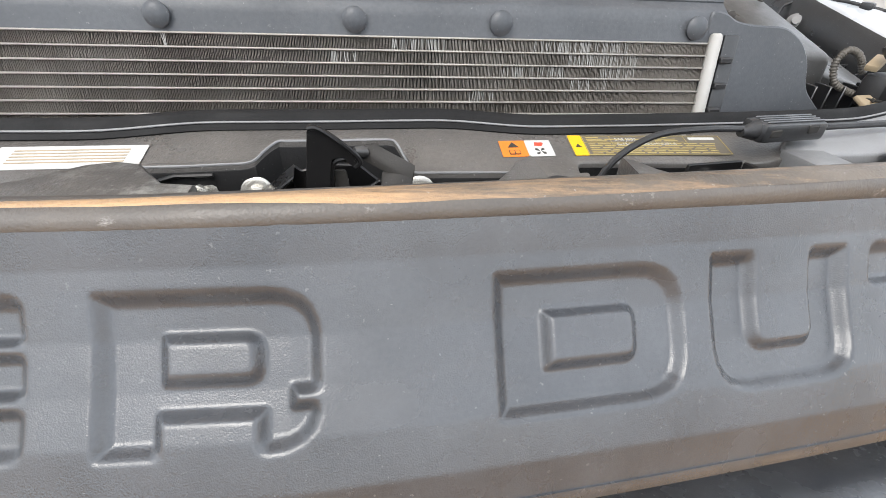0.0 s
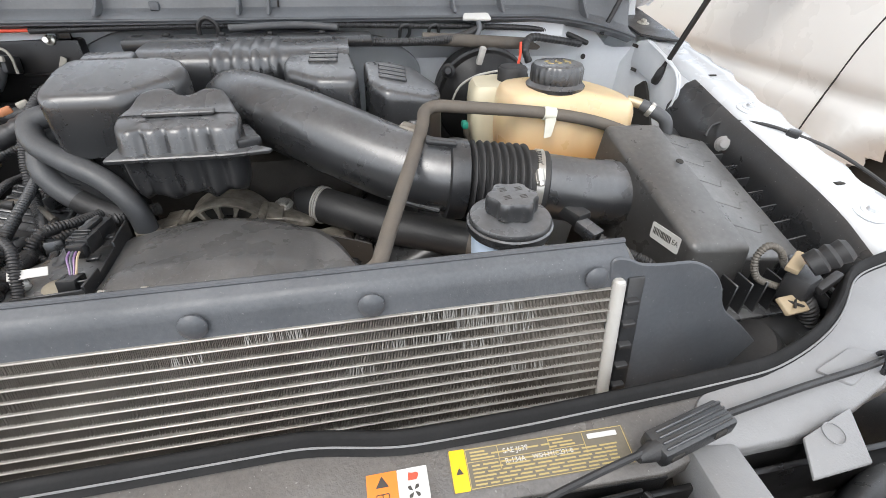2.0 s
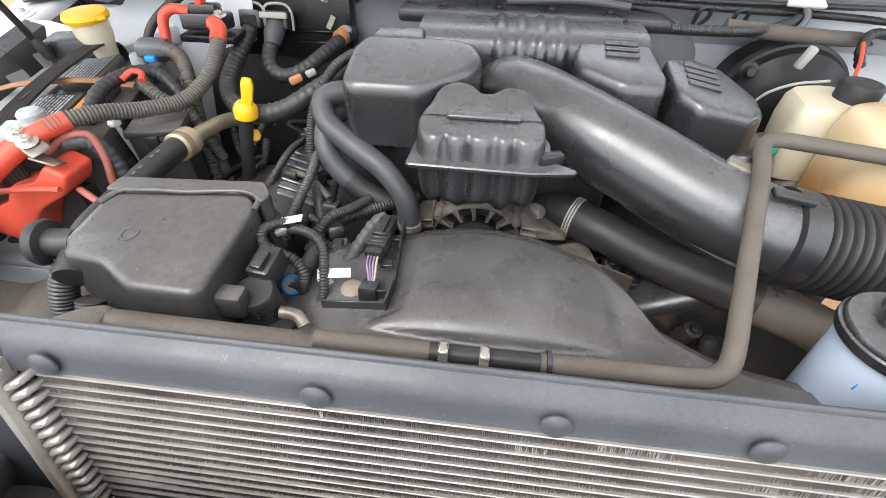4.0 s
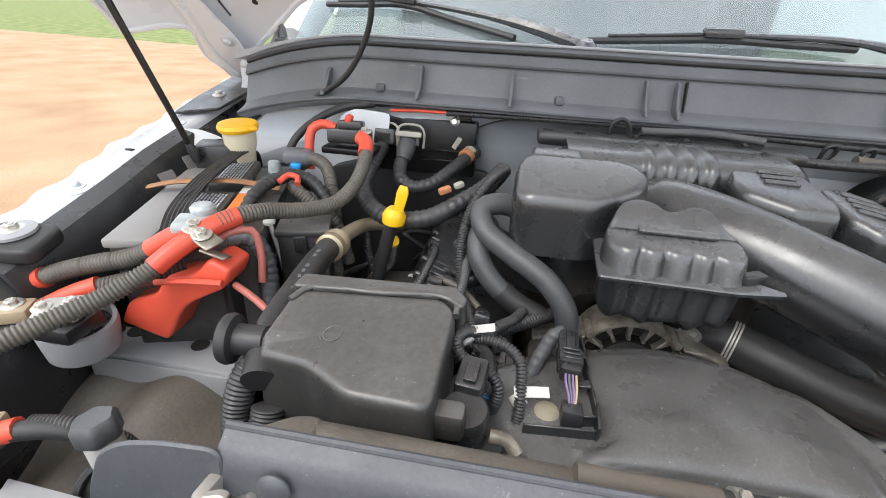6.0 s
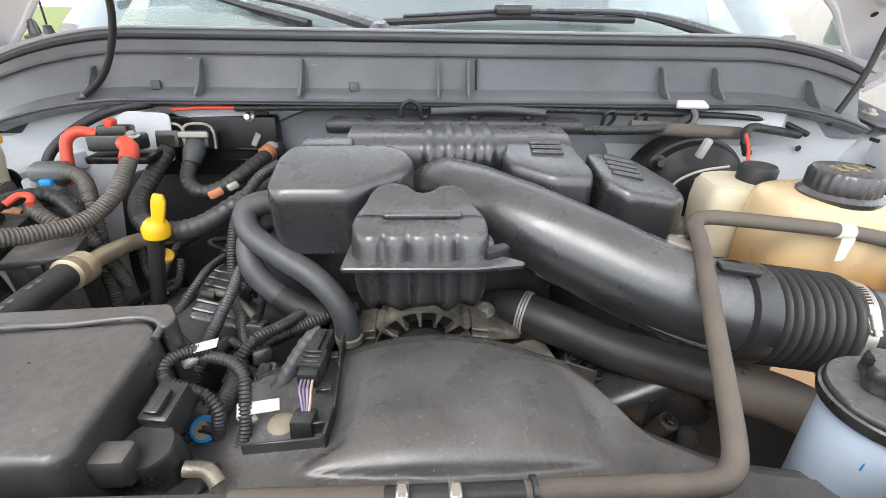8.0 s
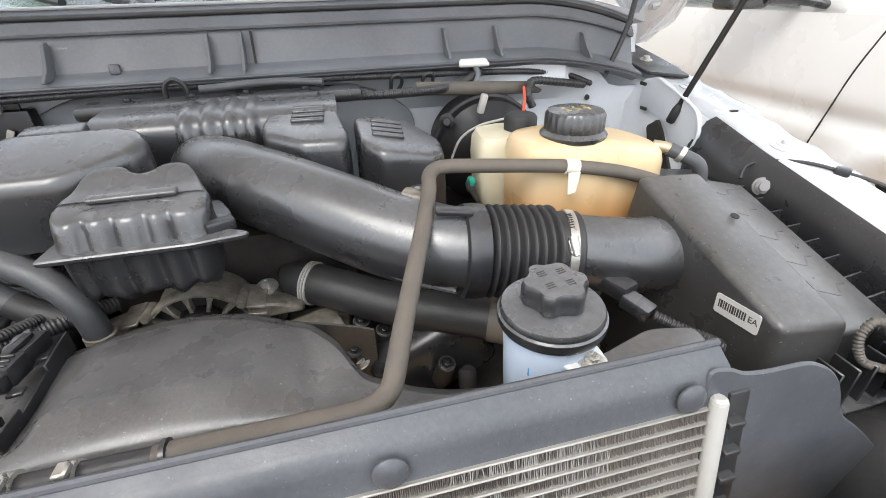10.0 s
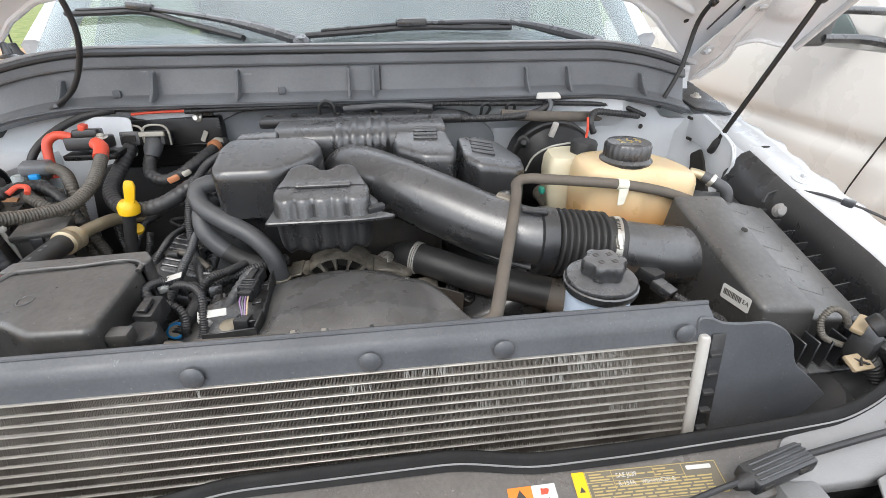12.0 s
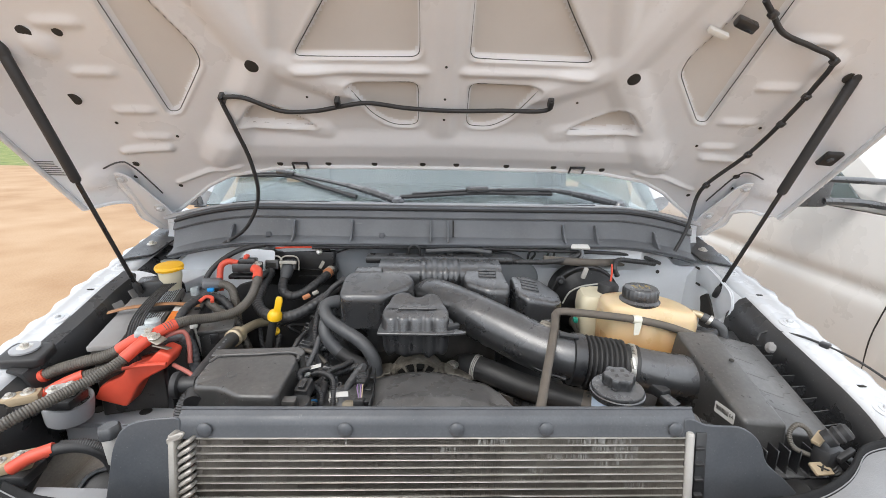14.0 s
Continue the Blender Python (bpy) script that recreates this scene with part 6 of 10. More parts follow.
pl = thing("pale_sticker", shelf_z(V((-0.17, 0.376, 1.144))), "cream information sticker on the cover", "sticker")
M = shelf_plane(-0.185, 0.376)
part("paper", quad(0.11, 0.030, 0.0004, 0.001), LABEL, pl, at=M)
bars = None
for y in (0.009, 0.005, 0.001, -0.003, -0.007):
    bars = quad(0.085, 0.0012, 0.0003, 0, 0, y, bars)
part("print_block", bars, TAN, pl, at=M @ Matrix.Translation((0, 0, 0.0004)))

# latch release cable with its clip-on sleeve
cab = thing("release_cable", (0.42, 0.37, 1.15), "black latch release cable in a slotted plastic sleeve", "cable")
part("cable", tube([(0.228, 0.325, 1.125), (0.240, 0.325, 1.150), (0.27, 0.333, 1.166), (0.32, 0.345, 1.168), (0.372, 0.357, 1.164)], 0.0028, 8, 0.008), RUBBER, cab)
part("cable_sheath", tube([(0.458, 0.377, 1.158), (0.55, 0.3895, 1.157), (0.652, 0.402, 1.155), (0.72, 0.418, 1.153), (0.79, 0.44, 1.152), (0.845, 0.465, 1.145), (0.90, 0.49, 1.125)], 0.0035, 8, 0.012), RUBBER, cab)
part("cable_clip", tube([(0.652, 0.394, 1.145), (0.650, 0.396, 1.161), (0.656, 0.404, 1.165), (0.660, 0.410, 1.156)], 0.0025, 8, 0.004), BLACK, cab)
p0, p1 = V((0.380, 0.3585, 1.162)), V((0.460, 0.3775, 1.158))
R = (p1 - p0).normalized().to_track_quat("X", "Z").to_matrix().to_4x4()
sl = part("sleeve", box((p0 + p1) / 2, (0.082, 0.025, 0.017), 0.004, 2, R), BLACK, cab, "slotted black sleeve")
for dy in (-0.0075, -0.0025, 0.0025, 0.0075):
    part("ridge", box((p0 + p1) / 2 + V((0.002, dy, 0.0088)), (0.074, 0.0018, 0.003), 0.001, 1, R), BLACK_SMOOTH, sl)
for dx in (-0.024, 0.022):
    part("window", box((p0 + p1) / 2 + V((dx, -0.0125 + dx * 0.23, 0.002)), (0.013, 0.003, 0.007), 0.001, 1, R), VOID, sl)
part("ferrule", tube([p0 - V((0.014, 0.004, 0)), p0 + V((0.004, 0, 0))], 0.0075, 12, 0.01, radii=[0.004, 0.009]), RUBBER, cab)


# ---- engine bay: large parts ----
floor_b = box((0, 0.93, 0.66), (1.6, 0.86, 0.04), 0.01)
part("bay_floor", floor_b, ENGINE, truck, "grimy underside closing the bay")

eng = thing("engine", (0, 0.95, 0.68), "grimy engine block under its covers", "engine")
part("block", prism([(-0.18, 0.95), (0.17, 0.95), (0.20, 1.24), (-0.22, 1.24)], 0.70, 1.17, 0.02, 2, 0.04), ENGINE, eng)
for s in (1, -1):
    x = -0.29 if s < 0 else 0.27
    vc = part("valve_cover", box((x, 1.00, 1.005 if s > 0 else 1.075), (0.17, 0.44, 0.11), 0.02, 3, (0, -s * 28, 0)), BLACK, eng, "black ribbed valve cover")
    for k in range(7):
        part("rib", box((x + s * 0.012, 0.85 + k * 0.05, 1.053 if s > 0 else 1.123), (0.12, 0.008, 0.014), 0.003, 1, (0, -s * 28, 0)), BLACK, vc)
part("front_cover", prism([(-0.17, 0.86), (0.16, 0.86), (0.16, 0.95), (-0.17, 0.95)], 0.72, 1.03, 0.015, 2, 0.02), ALU, eng, "cast front cover")
random.seed(21)
for k in range(46):
    x, y = random.uniform(-0.55, 0.5), random.uniform(0.66, 1.2)
    if -0.13 < x < 0.16 and y > 0.8:
        continue
    z = random.uniform(0.86, 0.98)
    a = random.uniform(0, 360)
    if k % 3 == 0:
        part("bracket", box((x, y, z), (random.uniform(0.03, 0.08), random.uniform(0.02, 0.05), random.uniform(0.03, 0.10)), 0.005, 2, (random.uniform(-25, 25), random.uniform(-25, 25), a)), ENGINE, eng)
    elif k % 3 == 1:
        part("pipe", tube([(x, y, z - 0.1), (x + random.uniform(-0.06, 0.06), y + random.uniform(-0.05, 0.05), z + 0.04), (x + random.uniform(-0.12, 0.12), y + random.uniform(-0.1, 0.1), z - 0.02)], random.uniform(0.006, 0.013), 10, 0.012), RUBBER, eng)
    else:
        bolt(eng, (x, y, z + 0.05), (random.uniform(-0.5, 0.5), random.uniform(-0.7, 0), 1), 0.008, turn=a)
part("engine_side", box((-0.46, 0.95, 0.80), (0.28, 0.5, 0.24), 0.03, 2), ENGINE, eng)
part("engine_side", box((0.47, 0.86, 0.78), (0.28, 0.5, 0.24), 0.03, 2), ENGINE, eng)

# fan shroud: dome behind the radiator on a flat flange
fan = thing("fan_shroud", (0.01, 0.62, 0.9), "dusty black plastic fan shroud with a domed top", "fan shroud")


def dome():
    """A scoop with a straight front foot, a steep flank beside the tray and an arched back edge that turns down."""
    nx, ny, nd = 170, 90, 8
    xs = np.linspace(-0.33, 0.40, nx)
    back = np.interp(xs, [-0.33, -0.20, -0.135, -0.10, -0.04, 0.0, 0.05, 0.117, 0.1475, 0.168, 0.218, 0.25, 0.40], [0.70, 0.735, 0.757, 0.772, 0.780, 0.779, 0.7715, 0.742, 0.704, 0.650, 0.6235, 0.614, 0.60])
    ker = np.hanning(9)
    back = np.convolve(np.pad(back, 4, mode="edge"), ker / ker.sum(), "valid")
    t = np.concatenate([np.linspace(0, 1, ny), np.ones(nd)])
    drop_ = np.concatenate([np.zeros(ny), np.linspace(0, 1, nd + 1)[1:]])
    X, T = np.meshgrid(xs, t, indexing="ij")
    D = np.broadcast_to(drop_, X.shape)
    Y = 0.535 + T * (back[:, None] - 0.535)
    step = lambda d, w: np.clip(d / w, 0, 1) ** 2 * (3 - 2 * np.clip(d / w, 0, 1))
    left = -0.152 + 0.028 * step(Y - 0.612, 0.024)
    foot = 0.606 + 0.30 * (X + 0.015) ** 2
    arch = 1.178 - 0.95 * (X + 0.015) ** 2 - 0.13 * np.clip(Y - 0.655, 0, 1)
    base = 1.1545 - 0.34 * np.clip(-X - 0.20, 0, 1) * step(Y - 0.58, 0.1) - 0.10 * np.clip(X - 0.12, 0, 1)
    k = step(X - left, 0.030) * step(0.131 - X + 0.06 * np.clip(Y - 0.62, 0, 1), 0.026) * np.sqrt(1 - (1 - np.clip((Y - foot) / 0.062, 0, 1)) ** 2.4)
    Z = base + np.maximum(arch - base, 0) * k
    Z = Z - 0.10 * D ** 1.5 - 0.004 * step(T - 0.94, 0.06)
    Y = Y + 0.030 * np.sqrt(D)
    return np.stack([X, Y, Z], -1)


part("dome", grid_mesh("dome", dome(), [DOME]), None, fan, "domed top with dusty scuffs")
part("back_skirt", sheet(span(-0.20, 0.19, 20), [0, 1], lambda x, v: (x, 0.798, 1.118 - 0.9 * max(0, abs(x) - 0.05) ** 1.6 * (1 - v) - v * 0.25), 0.004, (0, 1, 0)), BLACK_DUSTY, fan)
part("flange", prism([(-0.40, 0.515), (0.42, 0.515), (0.42, 0.548), (0.30, 0.548), (-0.34, 0.548), (-0.40, 0.548)], 1.13, 1.152, 0.004, 2, 0.01), BLACK_DUSTY, fan, "flat flange along the radiator")
part("flange_step", box((0.02, 0.523, 1.156), (0.70, 0.012, 0.014), 0.003), BLACK_DUSTY, fan)
tray = part("harness_tray", prism([(-0.188, 0.634), (-0.124, 0.640), (-0.121, 0.655), (-0.125, 0.765), (-0.150, 0.765), (-0.160, 0.690), (-0.188, 0.678)], 1.140, 1.1525, 0.0015, 1, 0.003), BLACK, fan, "thin-walled black harness tray")
for p, q, h in (((-0.190, 0.633), (-0.124, 0.6385), 0.016), ((-0.122, 0.637), (-0.1195, 0.668), 0.022), ((-0.1195, 0.668), (-0.1225, 0.720), 0.017), ((-0.1225, 0.720), (-0.125, 0.770), 0.024), ((-0.137, 0.652), (-0.123, 0.654), 0.018)):
    dx, dy = q[0] - p[0], q[1] - p[1]
    ln_ = math.hypot(dx, dy)
    part("tray_wall", box(((p[0] + q[0]) / 2, (p[1] + q[1]) / 2, 1.150 + h / 2), (ln_ + 0.002, 0.0028, h), 0.0008, 1, (0, 0, math.degrees(math.atan2(dy, dx)))), BLACK, tray)
for y in (0.690, 0.735):
    part("tray_hook", box((-0.131, y, 1.172), (0.014, 0.010, 0.004), 0.001, 1, (0, -8, 0)), BLACK, tray)
part("wire_block", box((-0.144, 0.6575, 1.160), (0.020, 0.022, 0.020), 0.002, 2, (-12, 0, -4)), BLACK, tray)
part("left_plate", prism([(-0.36, 0.56), (-0.13, 0.56), (-0.13, 0.70), (-0.20, 0.74), (-0.36, 0.66)], 1.08, 1.125, 0.006, 2, 0.01), BLACK, fan)
part("fastener", lathe([(0.0125, 0), (0.0125, 0.002), (0.0105, 0.0035), (0, 0.0038)], (-0.1665, 0.6630, 1.1535), (0, -0.12, 1), 24), FASTENER, fan, "pale round push fastener")
part("right_cap", prism([(0.42, 0.535), (0.475, 0.545), (0.485, 0.59), (0.44, 0.60), (0.36, 0.575)], 1.13, 1.188, 0.006, 3, 0.012), BLACK_DUSTY, fan, "moulded corner of the shroud")

def rail(y0, y1, z0, z1):
    return loft([[V((x, y0 + 0.003, zt(x) - z0)), V((x, y0, zt(x) - 0.006)), V((x, y0 + 0.003, zt(x) - 0.001)), V((x, (y0 + y1) / 2, zt(x) + 0.001)), V((x, y1 - 0.004, zt(x) - 0.001)), V((x, y1, zt(x) - 0.007)), V((x, y1 - 0.001, zt(x) - z1))] for x in span(-0.372, -0.115, 16)])


zt = lambda x: 1.2115 - 0.016 * (x + 0.372)
rl_ = part("top_rail", rail(0.543, 0.566, 0.03, 0.05), RAIL, fan, "dust-caked rail along the radiator top", sharp=60)
part("rail_end", prism([(-0.405, 0.520), (-0.372, 0.519), (-0.352, 0.527), (-0.352, 0.566), (-0.375, 0.564), (-0.402, 0.545)], 1.17, 1.2125, 0.005, 3, 0.010), RAIL, rl_)
part("slot_floor", prism([(-0.355, 0.522), (-0.10, 0.522), (-0.10, 0.546), (-0.355, 0.546)], 1.16, 1.192, 0.002, 1, 0.002), BLACK_DUSTY, rl_)

# intake: resonator in front of the throttle
res = thing("intake_resonator", (-0.04, 0.83, 1.2), "black plastic intake resonator with a notched top", "resonator")
RO = [(-0.116, 0.800), (-0.112, 0.835), (-0.095, 0.868), (-0.076, 0.882), (-0.058, 0.876), (-0.045, 0.862), (-0.026, 0.862), (-0.006, 0.876), (0.012, 0.872), (0.026, 0.85), (0.037, 0.822), (0.038, 0.790), (0.025, 0.775), (-0.10, 0.775)]


def res_top(c):
    k = (c.z - 1.243) / 0.06
    z = c.z + (c.y - 0.82) * 0.22 * max(0, k) + 0.010 * ease_in((c.y - 0.842) / 0.026) * ease_in((k - 0.3) / 0.4)
    y = c.y
    if k > -0.1 and c.y < 0.80:
        for g in (-0.078, -0.052, -0.022, 0.0):
            y += 0.0075 * math.exp(-((c.x - g) / 0.0050) ** 2) * ease_in((0.90 - k) / 0.10)
    return V((c.x, y + max(0, k) * (0.012 if c.y < 0.82 else 0), z))


def dense(poly, step):
    out = []
    for i, p in enumerate(poly):
        q = poly[(i + 1) % len(poly)]
        n = max(1, int(math.dist(p, q) / step))
        out += [(p[0] + (q[0] - p[0]) * j / n, p[1] + (q[1] - p[1]) * j / n) for j in range(n)]
    return out


def vessel(outline, levels, fn=None):
    """Stacked outlines (z, scale, dy) closed at both ends: soft moulded boxes."""
    cx = sum(p[0] for p in outline) / len(outline)
    cy = sum(p[1] for p in outline) / len(outline)
    rings = []
    for z, s, dy in levels:
        ring = [V((cx + (x - cx) * s, cy + (y - cy) * s + dy, z)) for x, y in outline]
        rings.append([fn(p) for p in ring] if fn else ring)
    return loft(rings)


RD = dense([tuple(p) for p in round_poly(RO, 0.012, 4)], 0.004)
part("upper_shell", vessel(RD, [(1.256, 1.0, 0), (1.260, 0.995, 0), (1.268, 0.988, 0), (1.280, 0.98, 0), (1.2865, 0.968, 0), (1.2905, 0.94, 0), (1.2920, 0.90, 0), (1.2925, 0.84, 0), (1.2925, 0.76, 0), (1.2925, 0.68, 0), (1.2925, 0.6, 0), (1.2925, 0.5, 0), (1.2925, 0.4, 0), (1.2925, 0.3, 0), (1.2925, 0.2, 0), (1.2925, 0.1, 0)], res_top), BLACK_SMOOTH, res, "satin black upper shell with moulded ribs", sharp=70)
part("seam_flange", prism([(-0.122, 0.770), (0.02, 0.768), (0.072, 0.776), (0.074, 0.782), (0.045, 0.80), (0.048, 0.84), (0.03, 0.88), (-0.07, 0.892), (-0.115, 0.87)], 1.2505, 1.2565, 0.0015, 1, 0.006), BLACK_SMOOTH, res, "seam flange with a pointed tab")
part("lower_shell", vessel(RD, [(1.2505, 0.985, 0), (1.238, 0.98, 0), (1.222, 0.97, 0), (1.210, 0.955, 0), (1.202, 0.93, 0), (1.196, 0.87, 0.002), (1.193, 0.7, 0.004), (1.193, 0.1, 0.006)], lambda c: V((c.x, c.y + sum(0.007 * math.exp(-((c.x - g) / 0.006) ** 2) for g in (-0.085, -0.052, -0.020, 0.008)) * (c.y < 0.80), c.z + 0.005 * math.sin(c.x * 140) * (c.z < 1.2)))), BLACK, res, sharp=70)
part("raised_bar", box((-0.036, 0.820, 1.2955), (0.086, 0.012, 0.006), 0.0030, 3, (12, 0, 0)), BLACK_SMOOTH, res)
part("clip", box((0.044, 0.797, 1.260), (0.03, 0.014, 0.014), 0.003, 2, (0, 0, 25)), BLACK, res)

# plenum: left box, ribbed bar, two coil covers
pln = thing("intake_plenum", (0, 1.0, 1.2), "black plastic intake plenum with moulded ribs", "intake manifold")
PO = [(-0.210, 0.965), (-0.222, 0.935), (-0.221, 0.876), (-0.207, 0.860), (-0.125, 0.860), (-0.098, 0.874), (-0.058, 0.905), (-0.044, 0.930), (-0.054, 0.956), (-0.078, 0.967)]
part("left_box", vessel(dense([tuple(p) for p in round_poly(PO, 0.009, 4)], 0.005), [(1.225, 0.985, 0), (1.26, 1.0, 0), (1.297, 1.0, 0), (1.3065, 0.992, 0.0), (1.3118, 0.975, 0.001), (1.3150, 0.948, 0.002), (1.3168, 0.91, 0.002), (1.317, 0.85, 0.002), (1.317, 0.4, 0.002), (1.317, 0.05, 0.002)], lambda c: V((c.x, c.y, c.z + (c.y - 0.90) * 0.22 * max(0, (c.z - 1.25) / 0.06)))), BLACK_SMOOTH, pln, "large satin moulded box", sharp=75)
part("left_base", prism([(-0.212, 0.90), (-0.14, 0.875), (-0.05, 0.93), (-0.03, 1.0), (-0.20, 0.98)], 1.15, 1.238, 0.01, 2, 0.02), BLACK, pln)
part("left_step", box((-0.165, 0.985, 1.326), (0.07, 0.035, 0.016), 0.006, 3, (8, 0, 2)), BLACK_SMOOTH, pln)


def rib_bar():
    rings = []
    for x in span(-0.145, 0.185, 110):
        b_ = sum(math.exp(-((x - g) / 0.0075) ** 4) for g in (-0.025, 0.005, 0.034, 0.063))
        d = 0.005 * b_
        sec = [(1.035, 1.20), (1.015 - d, 1.25), (1.008 - d, 1.29), (1.010 - d, 1.312 + d), (1.018, 1.324 + d), (1.04, 1.330 + d), (1.09, 1.332 + d), (1.115, 1.326), (1.125, 1.30), (1.125, 1.20)]
        rings.append([(x, y, z) for y, z in sec])
    return loft(rings)


part("ribbed_bar", rib_bar(), BLACK_SMOOTH, pln, "long ribbed runner cover", sharp=60)
part("rear_flange", box((0.02, 1.12, 1.325), (0.42, 0.05, 0.02), 0.006, 2), BLACK, pln)
for x in (-0.12, -0.03, 0.05, 0.14):
    bolt(pln, (x, 1.115, 1.335), (0, 0, 1), 0.006, BOLT_DARK, turn=x * 300)
part("fuel_rail", tube([(-0.02, 1.13, 1.345), (0.10, 1.135, 1.348), (0.17, 1.12, 1.345)], 0.006, 10, 0.02), RUBBER_GREY, pln, "grey fuel rail")
part("lift_loop", tube([(-0.07, 1.13, 1.33), (-0.068, 1.13, 1.352), (-0.055, 1.13, 1.362), (-0.040, 1.13, 1.352), (-0.038, 1.13, 1.33)], 0.004, 8, 0.006), DARK_STEEL, pln)


def coil_cover(outline, z_top, slope, slots, name_label, pivot, sx=0.0):
    fn = lambda c: V((c.x, c.y, c.z + ((c.y - pivot[1]) * slope + (c.x - pivot[0]) * sx) * max(0, (c.z - z_top + 0.075) / 0.07)))
    cc = part("coil_cover", vessel(dense([tuple(p) for p in round_poly(outline, 0.008, 4)], 0.006), [(z_top - 0.10, 1.02, 0), (z_top - 0.05, 1.01, 0), (z_top - 0.016, 1.0, 0), (z_top - 0.008, 0.985, 0), (z_top - 0.003, 0.955, 0.001), (z_top - 0.0008, 0.92, 0.002), (z_top, 0.87, 0.002), (z_top, 0.4, 0.002), (z_top, 0.05, 0.002)], fn), BLACK_SMOOTH, pln, name_label, sharp=75)
    for x, y in slots:
        z = z_top + 0.001 + (y - pivot[1]) * slope * 1.07 + (x - pivot[0]) * sx * 1.07
        part("slot", box((x, y, z), (0.046, 0.0085, 0.008), 0.003, 3, (math.degrees(math.atan(slope)), -math.degrees(math.atan(sx)), -4)), BLACK_SMOOTH, cc)


coil_cover([(0.088, 1.035), (0.078, 0.985), (0.085, 0.955), (0.135, 0.918), (0.185, 0.914), (0.195, 0.935), (0.185, 1.03), (0.165, 1.05), (0.11, 1.05)], 1.312, 0.16, [(0.142, 0.985), (0.143, 1.000), (0.144, 1.015), (0.145, 1.030)], "satin coil cover with four slots", (0.14, 0.96))
coil_cover([(0.205, 1.01), (0.208, 0.935), (0.235, 0.905), (0.30, 0.905), (0.325, 0.925), (0.328, 0.96), (0.29, 1.02), (0.25, 1.03)], 1.290, 0.16, [(0.250, 0.955), (0.251, 0.970), (0.252, 0.985), (0.253, 1.0)], "satin coil cover with four slots", (0.26, 0.95), -0.18)

# air duct, bellows and outlet tube
duct = thing("intake_duct", (0.2, 0.85, 1.15), "black moulded intake duct with bellows and clamp", "air duct")
part("elbow", tube([(-0.03, 1.03, 1.232), (-0.005, 1.0, 1.256), (0.035, 0.957, 1.256), (0.09, 0.905, 1.248), (0.16, 0.853, 1.232), (0.235, 0.803, 1.212), (0.295, 0.771, 1.202), (0.318, 0.764, 1.200)], 0.05, 28, 0.012, radii=[0.042, 0.048, 0.052, 0.0535, 0.0535, 0.053, 0.0515, 0.0515]), BLACK_SMOOTH, duct, "wide satin black elbow", sharp=80)
part("seam", tube([(0.03, 0.915, 1.222), (0.09, 0.858, 1.215), (0.16, 0.805, 1.197), (0.235, 0.754, 1.180), (0.285, 0.727, 1.172)], 0.0035, 8, 0.01), BLACK_SMOOTH, duct, "moulded seam")
p0 = V((0.300, 0.766, 1.202))
c2, ax2 = V((0.431, 0.7535, 1.188)), V((0.965, -0.245, -0.06)).normalized()   # clamp end, turned a little outwards
ax = (c2 - p0).normalized()
part("collar", lathe([(0.051, 0), (0.0565, 0.002), (0.0575, 0.014), (0.0565, 0.026), (0.051, 0.028)], p0, ax, 36), BLACK, duct, "black clamp collar")
part("collar_clip", box(p0 + V((-0.008, -0.010, 0.0585)), (0.042, 0.016, 0.008), 0.003, 2, (0, 6, -10)), BLACK, duct)
prof = [(0.050, 0.026)]
for k in range(8):
    h = 0.029 + k * 0.0106
    prof += [(0.0455, h), (0.0515, h + 0.0022), (0.0560, h + 0.0045), (0.0565, h + 0.0058), (0.0520, h + 0.0076), (0.0455, h + 0.0096)]
prof += [(0.0460, 0.117)]
part("bellows", lathe(prof, p0, ax, 40), RUBBER, duct, "ribbed rubber bellows", sharp=80)
part("cuff", lathe([(0.0440, -0.020), (0.0485, -0.012), (0.0490, 0.012), (0.047, 0.014)], c2, ax2, 36), RUBBER, duct)
part("hose_clamp", lathe([(0.0492, -0.0055), (0.0508, -0.005), (0.0508, 0.005), (0.0492, 0.0055)], c2, ax2, 40), STEEL, duct, "shiny steel worm clamp", sharp=30)
sc = c2 + V((-0.0105, -0.042, 0.030))
part("clamp_screw", lathe([(0.0, -0.012), (0.0055, -0.012), (0.0055, 0.004), (0.0042, 0.0045), (0.0042, 0.010), (0, 0.011)], sc, (0.0, -0.62, -0.78), 14), STEEL, duct)
part("screw_housing", box(sc + V((0, 0.003, -0.001)), (0.0125, 0.017, 0.006), 0.002, 2, (52, 0, 0)), STEEL, duct)
for k in range(7):
    an = math.radians(62 + 4.2 * k)
    part("band_slot", box(c2 + V((-0.0128 * math.cos(an), -0.0497 * math.cos(an), 0.0512 * math.sin(an))), (0.006, 0.0012, 0.0012), 0.0003, 1, (math.degrees(-an) + 90, 0, 0)), VOID, duct)
part("outlet_tube", tube([c2 + ax2 * 0.006, V((0.49, 0.738, 1.181)), V((0.57, 0.730, 1.172)), V((0.63, 0.728, 1.165))], 0.047, 28, 0.015, radii=[0.046, 0.047, 0.049, 0.054]), BLACK_SMOOTH, duct, "smooth outlet tube")
part("duct_boss", lathe([(0.016, 0), (0.016, 0.016), (0.010, 0.02), (0, 0.02)], (0.266, 0.822, 1.246), (0.1, 0.6, 0.8), 18), BLACK, duct)
part("duct_clip", box((0.258, 0.812, 1.258), (0.03, 0.02, 0.016), 0.004, 2, (0, 10, -30)), ALU, duct)

# lower radiator hose with ring
lh = thing("lower_hose", (0.2, 0.85, 1.05), "thick black coolant hose with a silver ring clamp", "hose")
